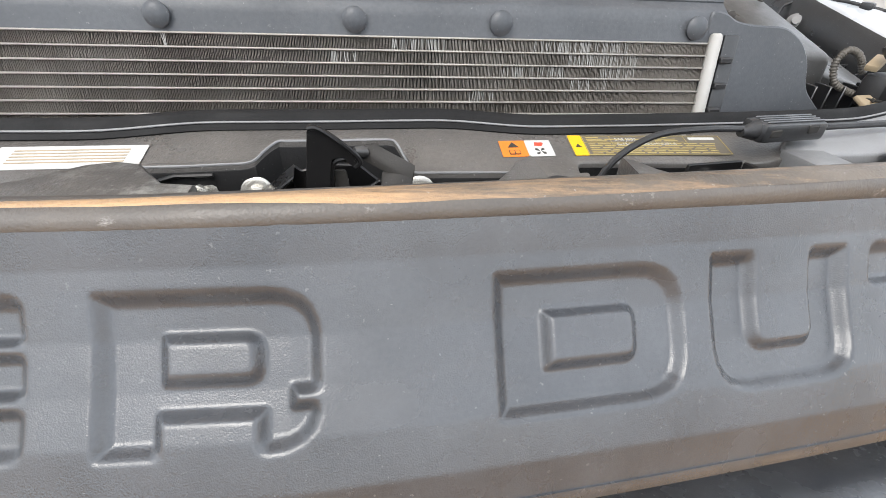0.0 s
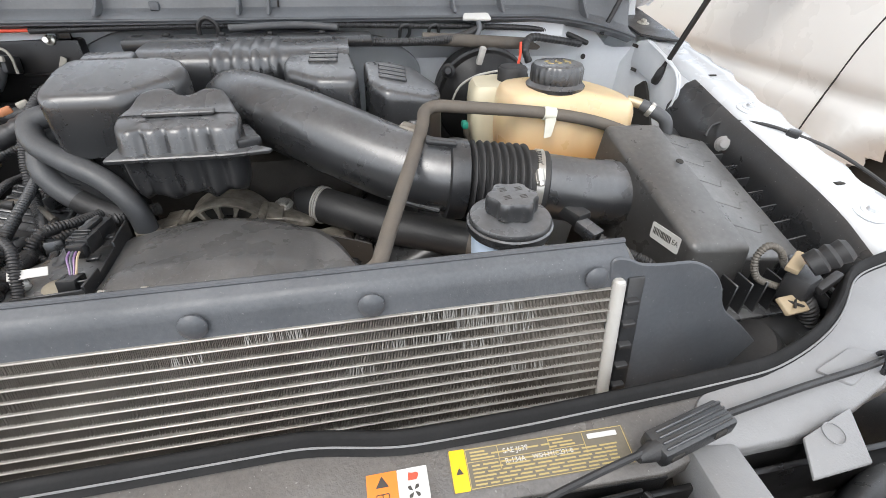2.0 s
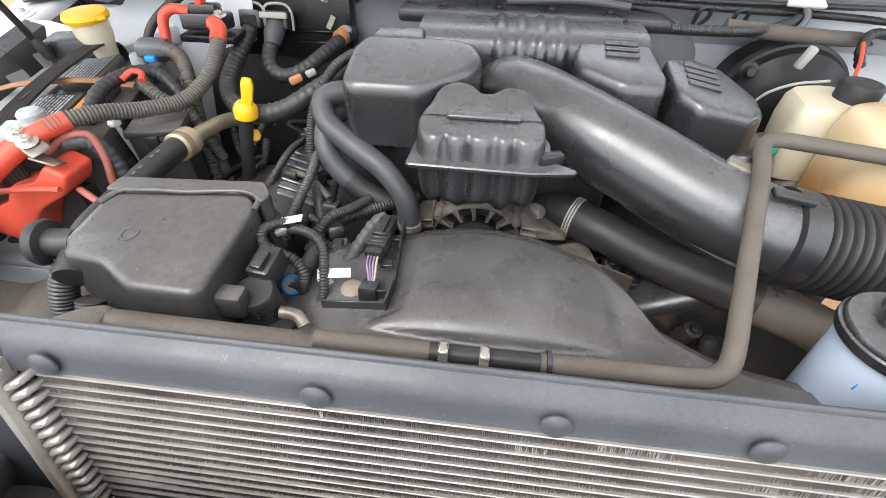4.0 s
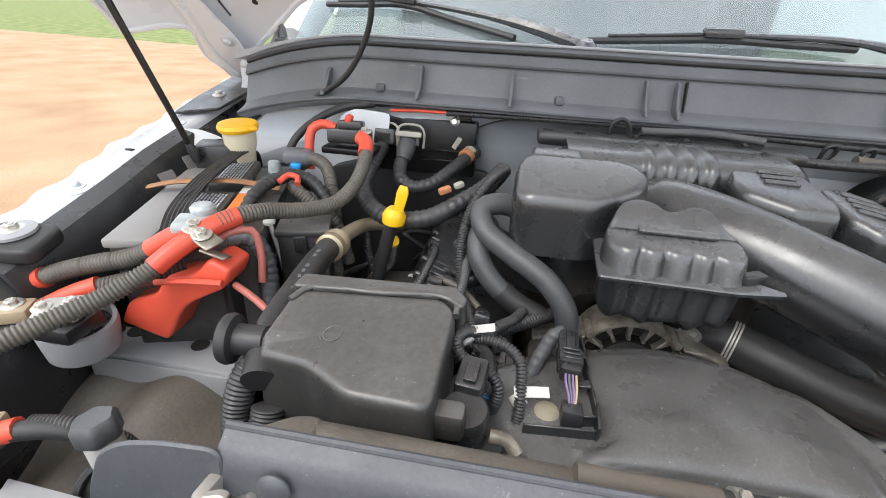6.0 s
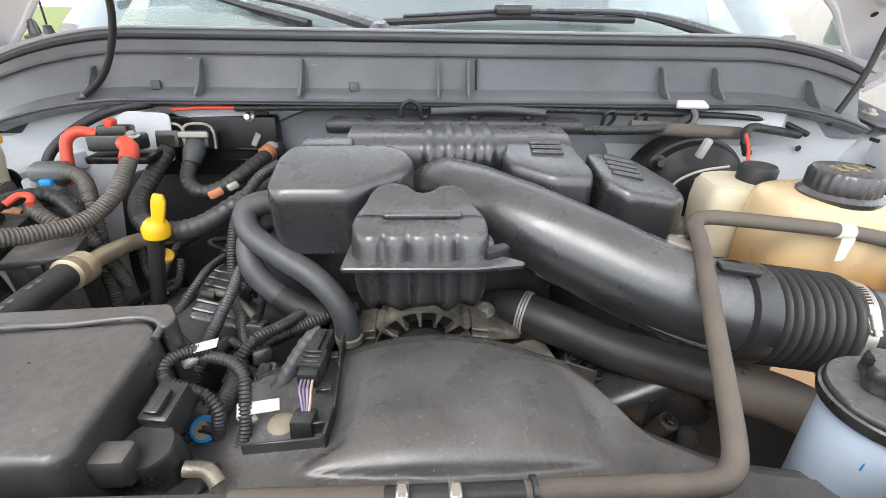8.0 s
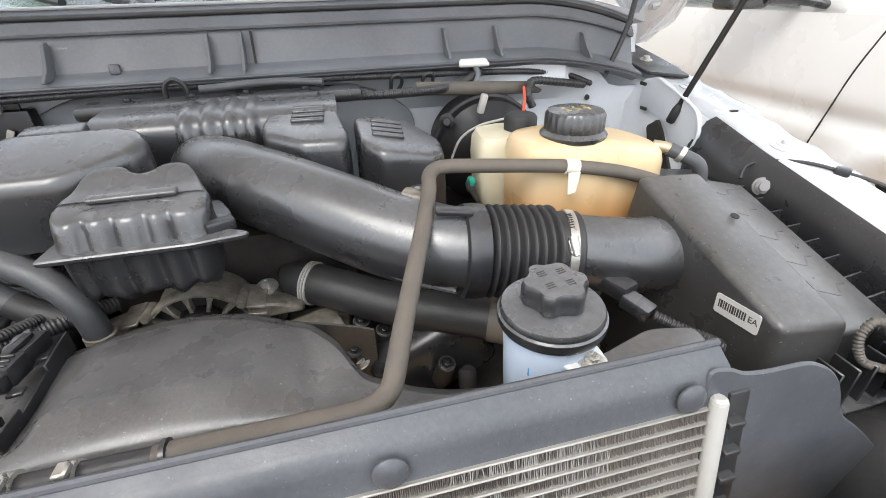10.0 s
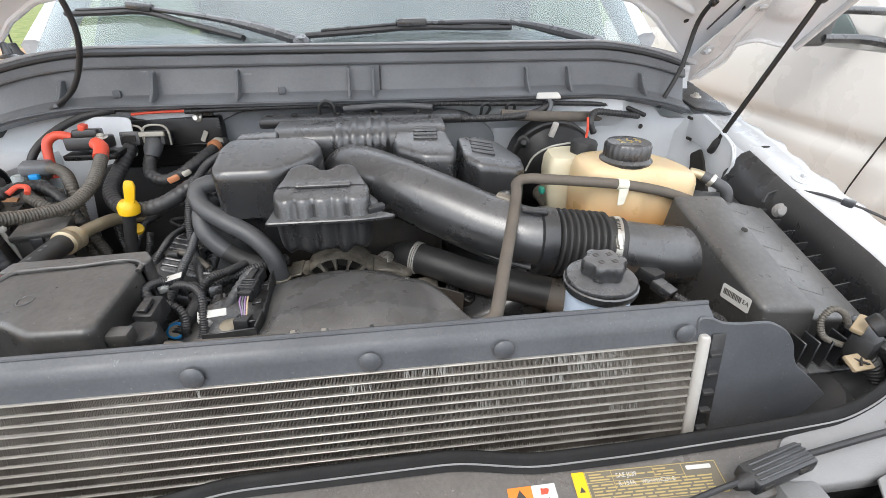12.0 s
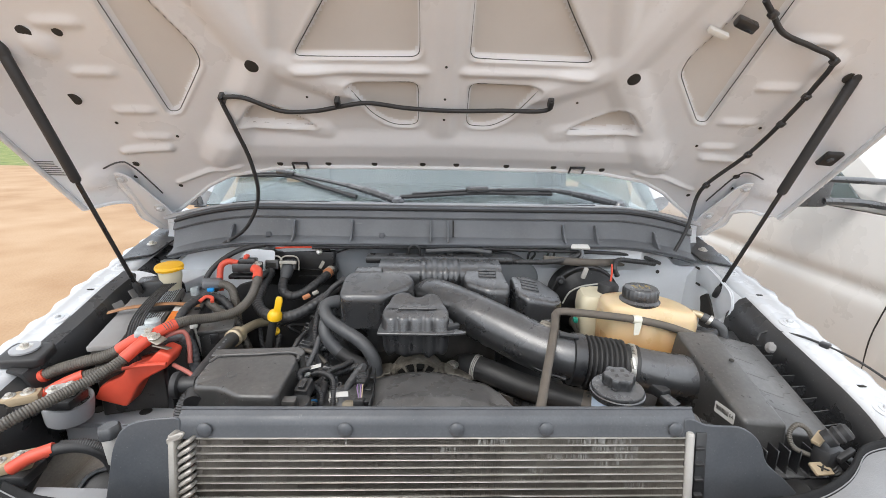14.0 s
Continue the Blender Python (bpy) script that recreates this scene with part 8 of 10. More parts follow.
# ribbed cover strip, crossing hoses and brackets beside the plenum
cs = thing("coil_strip", (-0.30, 0.95, 1.12), "black ribbed ignition coil strip", "engine cover")
part("strip", box((-0.305, 0.93, 1.128), (0.085, 0.20, 0.030), 0.008, 3, (0, 24, 8)), BLACK_SMOOTH, cs)
for k in range(10):
    part("rib", box((-0.3055 - 0.0027 * (k - 4.5), 0.845 + k * 0.019, 1.1445), (0.070, 0.0055, 0.008), 0.002, 1, (0, 24, 8)), BLACK_SMOOTH, cs)
for k, pts in enumerate(([(-0.38, 0.80, 1.10), (-0.345, 0.84, 1.15), (-0.33, 0.90, 1.175), (-0.335, 0.97, 1.16), (-0.36, 1.03, 1.13)],
                         [(-0.30, 0.74, 1.10), (-0.285, 0.79, 1.15), (-0.275, 0.85, 1.178), (-0.28, 0.91, 1.19), (-0.30, 0.97, 1.175)],
                         [(-0.36, 0.86, 1.12), (-0.325, 0.875, 1.158), (-0.285, 0.865, 1.160), (-0.25, 0.84, 1.145)],
                         [(-0.25, 0.74, 1.13), (-0.225, 0.77, 1.165), (-0.205, 0.80, 1.160), (-0.19, 0.84, 1.15)],
                         [(-0.44, 0.98, 1.12), (-0.41, 1.0, 1.17), (-0.37, 1.03, 1.185), (-0.32, 1.06, 1.19), (-0.27, 1.08, 1.20)])):
    ld = thing("engine_loom", pts[0], "thin black loom crossing the engine", "cable", "engine looms")
    part("sheath", tube(pts, 0.0052 + 0.0012 * (k % 2), 10, 0.006, ribs=(0.0040, 0.0013) if k != 2 else None), (LOOM, RUBBER_GREY, LOOM_DUSTY)[k % 3], ld, sharp=80)
    part("tape", tube([V(pts[1]), V(pts[1]).lerp(V(pts[2]), 0.5)], 0.0075, 10, 0.006), RUBBER, ld)


# ---- left side of the bay: battery, fuse box, harness ----
bat = thing("battery", (-0.6875, 0.956, 1.0), "black car battery with grey cover, labels and strap", "battery")
part("case", box((-0.690, 0.945, 1.12), (0.18, 0.33, 0.20), 0.008, 3), BATTERY, bat)
part("top_cover", prism([(-0.782, 0.778), (-0.598, 0.778), (-0.598, 1.112), (-0.782, 1.112)], 1.200, 1.222, 0.004, 2, 0.01), BATTERY, bat)
part("grey_panel", prism([(-0.786, 0.775), (-0.728, 0.775), (-0.728, 1.10), (-0.786, 1.10)], 1.216, 1.228, 0.003, 2, 0.006), BATTERY_GREY, bat, "pale grey top panel")
for y0, y1 in ((0.805, 0.928), (0.972, 1.098)):
    vp = part("vent_cover", prism([(-0.722, y0), (-0.660, y0), (-0.660, y1), (-0.722, y1)], 1.218, 1.237, 0.004, 2, 0.010), BATTERY, bat, "black vent cover")
    part("label", prism([(-0.716, y0 + 0.008), (-0.666, y0 + 0.008), (-0.666, y1 - 0.008), (-0.716, y1 - 0.008)], 1.2372, 1.2376, 0, 1, 0.006), LABEL_DARK, vp)
    random.seed(int(y0 * 1000))
    bars = None
    for k in range(9):
        x = -0.712 + k * 0.0052
        y = y0 + 0.012 + random.uniform(0, 0.006)
        while y < y1 - 0.016:
            h = random.uniform(0.004, 0.017)
            bars = prism([(x - 0.0013, y), (x + 0.0013, y), (x + 0.0013, min(y + h, y1 - 0.012)), (x - 0.0013, min(y + h, y1 - 0.012))], 1.2377, 1.2380, 0, 1, 0, None, None, bars)
            y += h + random.uniform(0.0015, 0.004)
    part("label_print", bars, LABEL_BLUE, vp)
part("sticker_ledge", prism([(-0.659, 0.838), (-0.626, 0.838), (-0.626, 0.965), (-0.659, 0.965)], 1.215, 1.2345, 0.003, 2, 0.004), BATTERY, bat)
part("orange_sticker", prism([(-0.656, 0.842), (-0.629, 0.842), (-0.629, 0.922), (-0.656, 0.922)], 1.2347, 1.2353, 0), ORANGE, bat)
part("white_sticker", prism([(-0.656, 0.924), (-0.629, 0.924), (-0.629, 0.958), (-0.656, 0.958)], 1.2347, 1.2353, 0), LABEL, bat)


def band(line, width, thick, ribs=5):
    """A flat ribbed band along a line, its width lying level."""
    pts = [V(p) for p in spline(line, 0.008)]
    rings = []
    for i, p in enumerate(pts):
        d = pts[min(i + 1, len(pts) - 1)] - pts[max(i - 1, 0)]
        side = V((d.y, -d.x, 0))
        side = side.normalized() if side.length > 0.002 else V((0.95, 0.30, 0))
        up = side.cross(d).normalized()
        top_ = [p + side * (k / (4 * ribs) - 0.5) * width + up * (thick + 0.0009 * math.cos(k * math.pi / 2)) for k in range(4 * ribs + 1)]
        rings.append(top_ + [p + side * 0.5 * width, p - side * 0.5 * width])
    return loft(rings)


def on_battery(p):
    """A place in the bay, as seen by the battery before its turn."""
    return Matrix.Translation((-0.6875, 0.956, 0)) @ pose(0, 0, 0, 0, 0, -17) @ (V(p) - V((-0.6875, 0.956, 0)))


strap_line = [tuple(on_battery(p)) for p in ((-0.638, 0.764, 1.17), (-0.639, 0.765, 1.225), (-0.650, 0.795, 1.248), (-0.681, 0.872, 1.254), (-0.708, 0.98, 1.258), (-0.726, 1.085, 1.256), (-0.731, 1.120, 1.240), (-0.732, 1.128, 1.18))]
part("strap", band(strap_line, 0.026, 0.0026), RUBBER, bat, "black ribbed lifting strap", sharp=60)
for k in (3, 4):
    part("strap_slot", box(V(strap_line[k]) + V((0, 0, 0.0034)), (0.004, 0.030, 0.0012), 0.0005, 1), VOID, bat)
part("hold_down", tube([(-0.80, 0.952, 1.236), (-0.76, 0.952, 1.244), (-0.71, 0.950, 1.247), (-0.66, 0.952, 1.245), (-0.60, 0.955, 1.232)], 0.010, 8, 0.008, flat=0.3), RUST, bat, "rusty hold-down bar")
part("terminal", lathe([(0.012, 0), (0.011, 0.020), (0.009, 0.023), (0, 0.023)], (-0.672, 0.790, 1.220), (0, 0, 1), 18), CORROSION, bat, "corroded lead post")
part("terminal", lathe([(0.012, 0), (0.011, 0.020), (0.009, 0.023), (0, 0.023)], (-0.632, 1.075, 1.220), (0, 0, 1), 18), CORROSION, bat)
bat.rotation_euler = (0, 0, radians(17))

tr = thing("bay_side_panel", (-0.81, 0.9, 1.1), "black plastic side panel beside the battery", "panel")
rings = []
for y in span(0.70, 1.10, 12):
    z, x = float(np.interp(y, FY, FZ)), float(np.interp(y, FY, FX))
    rings.append([(-(x - 0.030), y, z + 0.006), (-(x - 0.06), y, z - 0.002), (-(x - 0.085), y, z - 0.05), (-(x - 0.09), y, z - 0.14), (-(x - 0.083), y, z - 0.14), (-(x - 0.078), y, z - 0.05), (-(x - 0.055), y, z - 0.008), (-(x - 0.030), y, z + 0.001)])
part("panel", loft(rings), BLACK, tr)
for y in (0.985, 1.05):
    z = float(np.interp(y, FY, FZ))
    part("pale_patch", prism([(-0.016, -0.022), (0.016, -0.022), (0.016, 0.022), (-0.016, 0.022)], 0, 0.0012, 0, 1, 0.003, None, axis_matrix((-0.8085, y, z - 0.042), (0.9, -0.1, 0.45))), BATTERY_GREY, tr, "pale grey patch")
part("end_block", box((-0.775, 1.085, 1.235), (0.08, 0.06, 0.07), 0.008, 2, (0, 0, 20)), BLACK, tr)
bs = thing("bump_stop", (-0.84, 0.75, 1.16), "black rubber bump stop with a zinc bolt", "bump stop")
part("rubber", prism([(-0.045, -0.03), (0.04, -0.045), (0.05, 0.02), (-0.03, 0.04)], 0, 0.022, 0.006, 3, 0.02, None, Matrix.Translation((-0.845, 0.748, 1.205)) @ pose(0, 0, 0, 8, 0, 20)), RUBBER, bs)
part("pad", lathe([(0.026, 0), (0.026, 0.004), (0.018, 0.006), (0, 0.006)], (-0.845, 0.748, 1.227), (0, -0.1, 1), 24), COWL_LIGHT, bs)
bolt(bs, (-0.845, 0.748, 1.232), (0, -0.1, 1), 0.008)

# post clamp, red cover, and the heavy cables
pc = thing("battery_clamp", (-0.605, 0.79, 1.24), "corroded battery clamp with bolted cable lugs", "battery clamp")
part("clamp", box((-0.612, 0.785, 1.250), (0.05, 0.04, 0.016), 0.006, 3, (0, 8, 20)), CORROSION, pc)
part("knob", lathe([(0.015, 0), (0.0155, 0.012), (0.012, 0.016), (0, 0.017)], (-0.618, 0.81, 1.252), (0, 0, 1), 22), CORROSION, pc)
part("lug_plate", box((-0.595, 0.768, 1.246), (0.06, 0.025, 0.004), 0.002, 1, (10, 10, -25)), ALU, pc)
bolt(pc, (-0.604, 0.772, 1.254), (0.1, -0.2, 1), 0.0085)
bolt(pc, (-0.590, 0.764, 1.250), (0.2, -0.3, 1), 0.007)
part("wing_plate", box((-0.572, 0.758, 1.228), (0.032, 0.02, 0.003), 0.001, 1, (-20, 15, 0)), ALU, pc)

rc = thing("terminal_cover", (-0.63, 0.76, 1.12), "bright red plastic terminal cover hanging open", "terminal cover")
RP = [(-0.578, 1.223), (-0.551, 1.211), (-0.561, 1.186), (-0.612, 1.158), (-0.626, 1.144), (-0.652, 1.097), (-0.719, 1.115), (-0.703, 1.146), (-0.658, 1.165), (-0.645, 1.188), (-0.60, 1.20)]
part("cover", prism(RP, -0.028, 0.022, 0.006, 3, 0.008, lambda c: V((c.x, 0.765 - c.z + 0.12 * (c.y - 1.16), c.y))), RED, rc)
part("ridge", tube([(-0.645, 0.735, 1.190), (-0.60, 0.735, 1.198), (-0.556, 0.738, 1.200)], 0.004, 8, 0.01), RED, rc)


def cable(name, label, pts, r, mat=None, ribs=(0.0075, 0.0024), category="cable", boots=(), group="wiring looms", n=12):
    c = thing(name, pts[0], label, category, group)
    if ribs and ribs[1] > 0.0013:
        ribs = (max(0.0034, min(0.0046, ribs[0] * 0.62)), min(0.0017, ribs[1] * 0.7))
    if mat is LOOM_DUSTY:
        r *= 0.86
    part("sheath", tube(pts, r, n, 0.008, ribs), mat or LOOM, c, sharp=80)
    for bp in boots:
        part("boot", tube(bp, r * 1.1, n, 0.006, radii=[r * (1.19 - 0.02 * i) for i in range(len(bp))]), RED, c, "red rubber boot")
    return c


cable("battery_cable", "thick corrugated cable with red boots", [(-0.62, 0.772, 1.244), (-0.655, 0.765, 1.225), (-0.69, 0.757, 1.208), (-0.74, 0.748, 1.196), (-0.79, 0.735, 1.182), (-0.825, 0.722, 1.166)], 0.0135, LOOM_DUSTY, (0.009, 0.003), boots=[[(-0.613, 0.775, 1.247), (-0.635, 0.770, 1.237), (-0.665, 0.763, 1.219)], [(-0.80, 0.731, 1.178), (-0.83, 0.722, 1.163), (-0.848, 0.715, 1.150)]], group="battery cables")
cable("battery_cable", "thick corrugated cable with red boots", [(-0.610, 0.765, 1.240), (-0.635, 0.728, 1.216), (-0.662, 0.690, 1.200), (-0.695, 0.642, 1.190), (-0.728, 0.588, 1.182), (-0.765, 0.548, 1.165), (-0.80, 0.53, 1.135), (-0.81, 0.53, 1.10)], 0.0125, LOOM_DUSTY, (0.009, 0.003), boots=[[(-0.603, 0.770, 1.243), (-0.618, 0.750, 1.232), (-0.634, 0.728, 1.217)], [(-0.755, 0.560, 1.172), (-0.782, 0.545, 1.155), (-0.80, 0.540, 1.135)]], group="battery cables")
cable("battery_cable", "thick corrugated cable with red boots", [(-0.655, 0.752, 1.190), (-0.70, 0.738, 1.180), (-0.745, 0.718, 1.170), (-0.78, 0.70, 1.155)], 0.0125, LOOM_DUSTY, (0.009, 0.003), boots=[[(-0.722, 0.730, 1.177), (-0.75, 0.715, 1.168), (-0.785, 0.697, 1.150)]], group="battery cables")
cable("battery_cable", "short dark cable with a red boot", [(-0.69, 0.53, 1.130), (-0.655, 0.545, 1.142), (-0.61, 0.560, 1.140), (-0.58, 0.57, 1.115), (-0.57, 0.58, 1.05)], 0.0095, RUBBER, None, boots=[[(-0.70, 0.525, 1.125), (-0.675, 0.537, 1.138), (-0.645, 0.55, 1.145)]], group="battery cables")
cable("starter_cable", "thick corrugated cable with red boots", [(-0.595, 0.778, 1.248), (-0.578, 0.800, 1.256), (-0.553, 0.838, 1.254), (-0.520, 0.888, 1.240), (-0.490, 0.935, 1.236), (-0.472, 0.980, 1.254), (-0.470, 1.03, 1.285), (-0.478, 1.062, 1.302)], 0.0125, LOOM_DUSTY, (0.0085, 0.003), boots=[[(-0.600, 0.772, 1.246), (-0.588, 0.788, 1.252), (-0.570, 0.812, 1.257)], [(-0.472, 1.035, 1.288), (-0.479, 1.06, 1.302), (-0.492, 1.07, 1.306)]], group="battery cables")
for p, mt, sz in (((-0.805, 0.675, 1.160), TAN, (0.062, 0.032, 0.018)), ((-0.718, 0.548, 1.118), TAN, (0.06, 0.040, 0.018)), ((-0.722, 0.677, 1.176), TANK, (0.045, 0.042, 0.014))):
    fb = thing("fuse_link", p, "tan plastic fuse link block with bolts", "fuse block", "fuse links")
    part("block", box(p, sz, 0.004, 2, (0, 0, 25)), mt, fb)
    bolt(fb, V(p) + V((0.01, 0.006, sz[2] / 2)), (0, -0.1, 1), 0.007)
    bolt(fb, V(p) + V((-0.014, -0.008, sz[2] / 2)), (0, -0.1, 1), 0.006)
    part("base", box(V(p) - V((0, 0, 0.02)), (sz[0] * 1.2, sz[1] * 1.2, 0.02), 0.004), BLACK, fb)

hn = thing("horn_canister", (-0.79, 0.70, 1.02), "pale grey cylindrical canister with an open dark top", "canister")
part("shell", lathe([(0.034, -0.045), (0.040, -0.042), (0.043, -0.008), (0.042, 0.0), (0.037, 0.001), (0.036, -0.014)], (-0.738, 0.700, 1.142), (0.15, -0.1, 1), 32), COWL_LIGHT, hn)
part("inside", lathe([(0.0365, -0.014), (0.0, -0.014)], (-0.738, 0.700, 1.142), (0.15, -0.1, 1), 32), VOID, hn)
sp = thing("support_panel", (-0.66, 0.70, 1.06), "pale painted support panel with round holes", "support panel")
part("panel", prism([(-0.815, 0.79), (-0.775, 0.735), (-0.55, 0.728), (-0.55, 0.79)][::-1], 1.045, 1.060, 0.004, 2, 0.006), COWL_LIGHT, sp)
part("skirt", box((-0.66, 0.728, 1.03), (0.24, 0.004, 0.05), 0.001), COWL_LIGHT, sp)
for x, y, r in ((-0.783, 0.776, 0.016), (-0.748, 0.783, 0.014), (-0.641, 0.775, 0.0125), (-0.715, 0.778, 0.003)):
    part("hole", lathe([(r, 0), (r, 0.0012), (0, 0.0012)], (x, y, 1.060), (0, 0, 1), 22), VOID, sp)
fl = thing("filler_neck", (-0.535, 0.535, 1.05), "grey filler neck with a dark screw cap", "filler neck")
part("neck", lathe([(0.010, -0.11), (0.0105, -0.05), (0.0135, -0.045), (0.0140, 0.0)], (-0.532, 0.533, 1.182), (-0.12, 0.05, 1), 20), TANK, fl, "pale grey plastic neck")
part("cap", lathe([(0.0150, 0), (0.0165, 0.002), (0.0165, 0.016), (0.0135, 0.020), (0, 0.020)], (-0.532, 0.533, 1.182), (-0.12, 0.05, 1), 36, wave=lambda a, h: 1 + 0.06 * math.cos(6 * a)), RUBBER_GREY, fl, "dark screw cap")
ln = thing("splash_liner", (-0.62, 0.58, 0.9), "dusty dark splash liner below the headlight", "splash liner")
part("sheet", sheet(span(-0.86, -0.40, 46), span(0.40, 0.735, 34), lambda x, y: (x, y, 0.985 + 0.022 * math.sin(x * 17 + y * 9) + 0.012 * math.sin(x * 41 - y * 23) + 0.14 * (y - 0.5) - 0.03 * math.exp(-((x + 0.60) / 0.03) ** 2 - ((y - 0.6 - 0.2 * (x + 0.6)) / 0.02) ** 2)), 0.005), RAIL, ln)
part("edge_trim", box((-0.60, 0.44, 1.07), (0.24, 0.05, 0.05), 0.012, 3, (0, 12, 12)), TRIM_GREY, ln)
part("edge_trim", box((-0.62, 0.415, 1.10), (0.20, 0.02, 0.016), 0.004, 2, (0, -5, 8)), PAINT_BAY, ln)
hl = thing("headlight_housing", (-0.72, 0.42, 0.9), "black headlight housing behind the grille corner", "headlight", "headlights")
part("housing", box((-0.74, 0.42, 0.98), (0.24, 0.16, 0.22), 0.03, 3, (0, 0, 14)), BLACK, hl)

part("top_plate", hexa([(-0.685, 0.545, 1.072), (-0.555, 0.540, 1.072), (-0.550, 0.520, 1.066), (-0.680, 0.522, 1.066), (-0.685, 0.545, 1.064), (-0.555, 0.540, 1.064), (-0.550, 0.520, 1.058), (-0.680, 0.522, 1.058)], 0.002, 2), COWL_LIGHT, hl, "pale bracket plate")
part("side_wall", hexa([(-0.60, 0.522, 1.060), (-0.55, 0.520, 1.062), (-0.545, 0.50, 1.045), (-0.60, 0.502, 1.045), (-0.60, 0.522, 0.96), (-0.55, 0.520, 0.96), (-0.545, 0.50, 0.96), (-0.60, 0.502, 0.96)], 0.004, 2), BLACK, hl)
part("lamp_collar", ring_of([(0.030, 0), (0.036, 0.002), (0.038, 0.012), (0.034, 0.020), (0.030, 0.018)], (-0.60, 0.575, 1.035), (0.3, -0.6, 0.7), 30), TRIM_GREY, hl, "grey lamp collar")
part("lamp_back", lathe([(0.032, 0.004), (0.032, 0.010), (0.020, 0.014), (0, 0.014)], (-0.60, 0.575, 1.035), (0.3, -0.6, 0.7), 26), RUBBER, hl)
part("lamp_body", box((-0.665, 0.50, 1.02), (0.10, 0.06, 0.07), 0.012, 3, (0, 8, 10)), BLACK_SMOOTH, hl)
cable("lamp_lead", "corrugated lead curling down to the headlight", [(-0.64, 0.556, 1.145), (-0.60, 0.566, 1.140), (-0.57, 0.575, 1.115), (-0.562, 0.58, 1.07), (-0.57, 0.585, 1.02)], 0.0088, LOOM, (0.0045, 0.0016), group="battery cables")

# fuse box
fz = thing("fuse_box", (-0.35, 0.64, 1.12), "dusty black plastic fuse box lid", "fuse box")
FO = [(-0.436, 0.690), (-0.434, 0.606), (-0.385, 0.597), (-0.338, 0.570), (-0.275, 0.568), (-0.268, 0.580), (-0.266, 0.690), (-0.280, 0.706)]
part("lid", vessel(dense([tuple(p) for p in round_poly(FO, 0.008, 4)], 0.006), [(1.165, 1.03, 0), (1.20, 1.015, 0), (1.226, 1.0, 0), (1.2325, 0.99, 0), (1.2365, 0.968, 0.001), (1.238, 0.935, 0.002), (1.238, 0.87, 0.002), (1.238, 0.4, 0.002), (1.238, 0.05, 0.002)], lambda c: V((c.x, c.y, c.z + (c.y - 0.64) * 0.06 - 0.10 * max(0, -0.36 - c.x) * (c.y < 0.62)))), BLACK_DUSTY, fz, "dusty lid with a stepped corner", sharp=70)
part("rear_rim", tube([(-0.432, 0.672, 1.240), (-0.420, 0.694, 1.2425), (-0.350, 0.700, 1.243), (-0.285, 0.708, 1.2435), (-0.268, 0.700, 1.242), (-0.266, 0.682, 1.240)], 0.0036, 10, 0.006), BLACK_DUSTY, fz)
part("rear_step", prism([(-0.438, 0.690), (-0.28, 0.706), (-0.262, 0.690), (-0.256, 0.705), (-0.272, 0.728), (-0.436, 0.716)], 1.17, 1.246, 0.005, 3, 0.006), BLACK_DUSTY, fz)
part("base", prism([(-0.43, 0.60), (-0.27, 0.585), (-0.268, 0.71), (-0.43, 0.69)], 1.06, 1.17, 0.006, 2, 0.01), BLACK, fz)
part("side_tab", box((-0.258, 0.592, 1.20), (0.03, 0.022, 0.03), 0.006, 2), BLACK_DUSTY, fz)
part("chalk_mark", tube([(-0.372 + 0.008 * math.cos(a * 0.55 + 1.2), 0.634 + 0.011 * math.sin(a * 0.55 + 1.2), 1.2381) for a in range(11)], 0.0006, 6, 0.003), TRIM_GREY, fz, "pale scratched ring on the lid")
random.seed(31)
for k in range(9):
    x, y, a_ = random.uniform(-0.40, -0.29), random.uniform(0.60, 0.67), random.uniform(0, 6.28)
    d = random.uniform(0.002, 0.006)
    z = 1.2382 + (y - 0.64) * 0.06
    part("scratch", tube([(x, y, z), (x + d * math.cos(a_), y + d * math.sin(a_), z)], 0.0004, 5, 0.003), TRIM_GREY, fz)
gr = thing("rubber_grommet", (-0.47, 0.63, 1.2), "black rubber grommet on the side of the fuse box", "grommet")
part("flange", lathe([(0.012, 0), (0.023, 0.001), (0.0245, 0.006), (0.023, 0.011), (0.015, 0.013), (0.0145, 0.040), (0.012, 0.042), (0, 0.042)], (-0.478, 0.628, 1.218), (1, 0.1, 0), 28), RUBBER, gr)

cable("wiring_loom", "corrugated black loom dropping beside the fuse box", [(-0.438, 0.64, 1.215), (-0.452, 0.61, 1.19), (-0.455, 0.59, 1.15), (-0.452, 0.58, 1.10), (-0.445, 0.58, 1.02)], 0.013, LOOM, (0.0065, 0.0028))
cable("wiring_loom", "corrugated black loom dropping beside the fuse box", [(-0.425, 0.60, 1.17), (-0.425, 0.585, 1.14), (-0.42, 0.575, 1.08), (-0.41, 0.57, 1.02)], 0.015, LOOM, (0.0065, 0.0028))

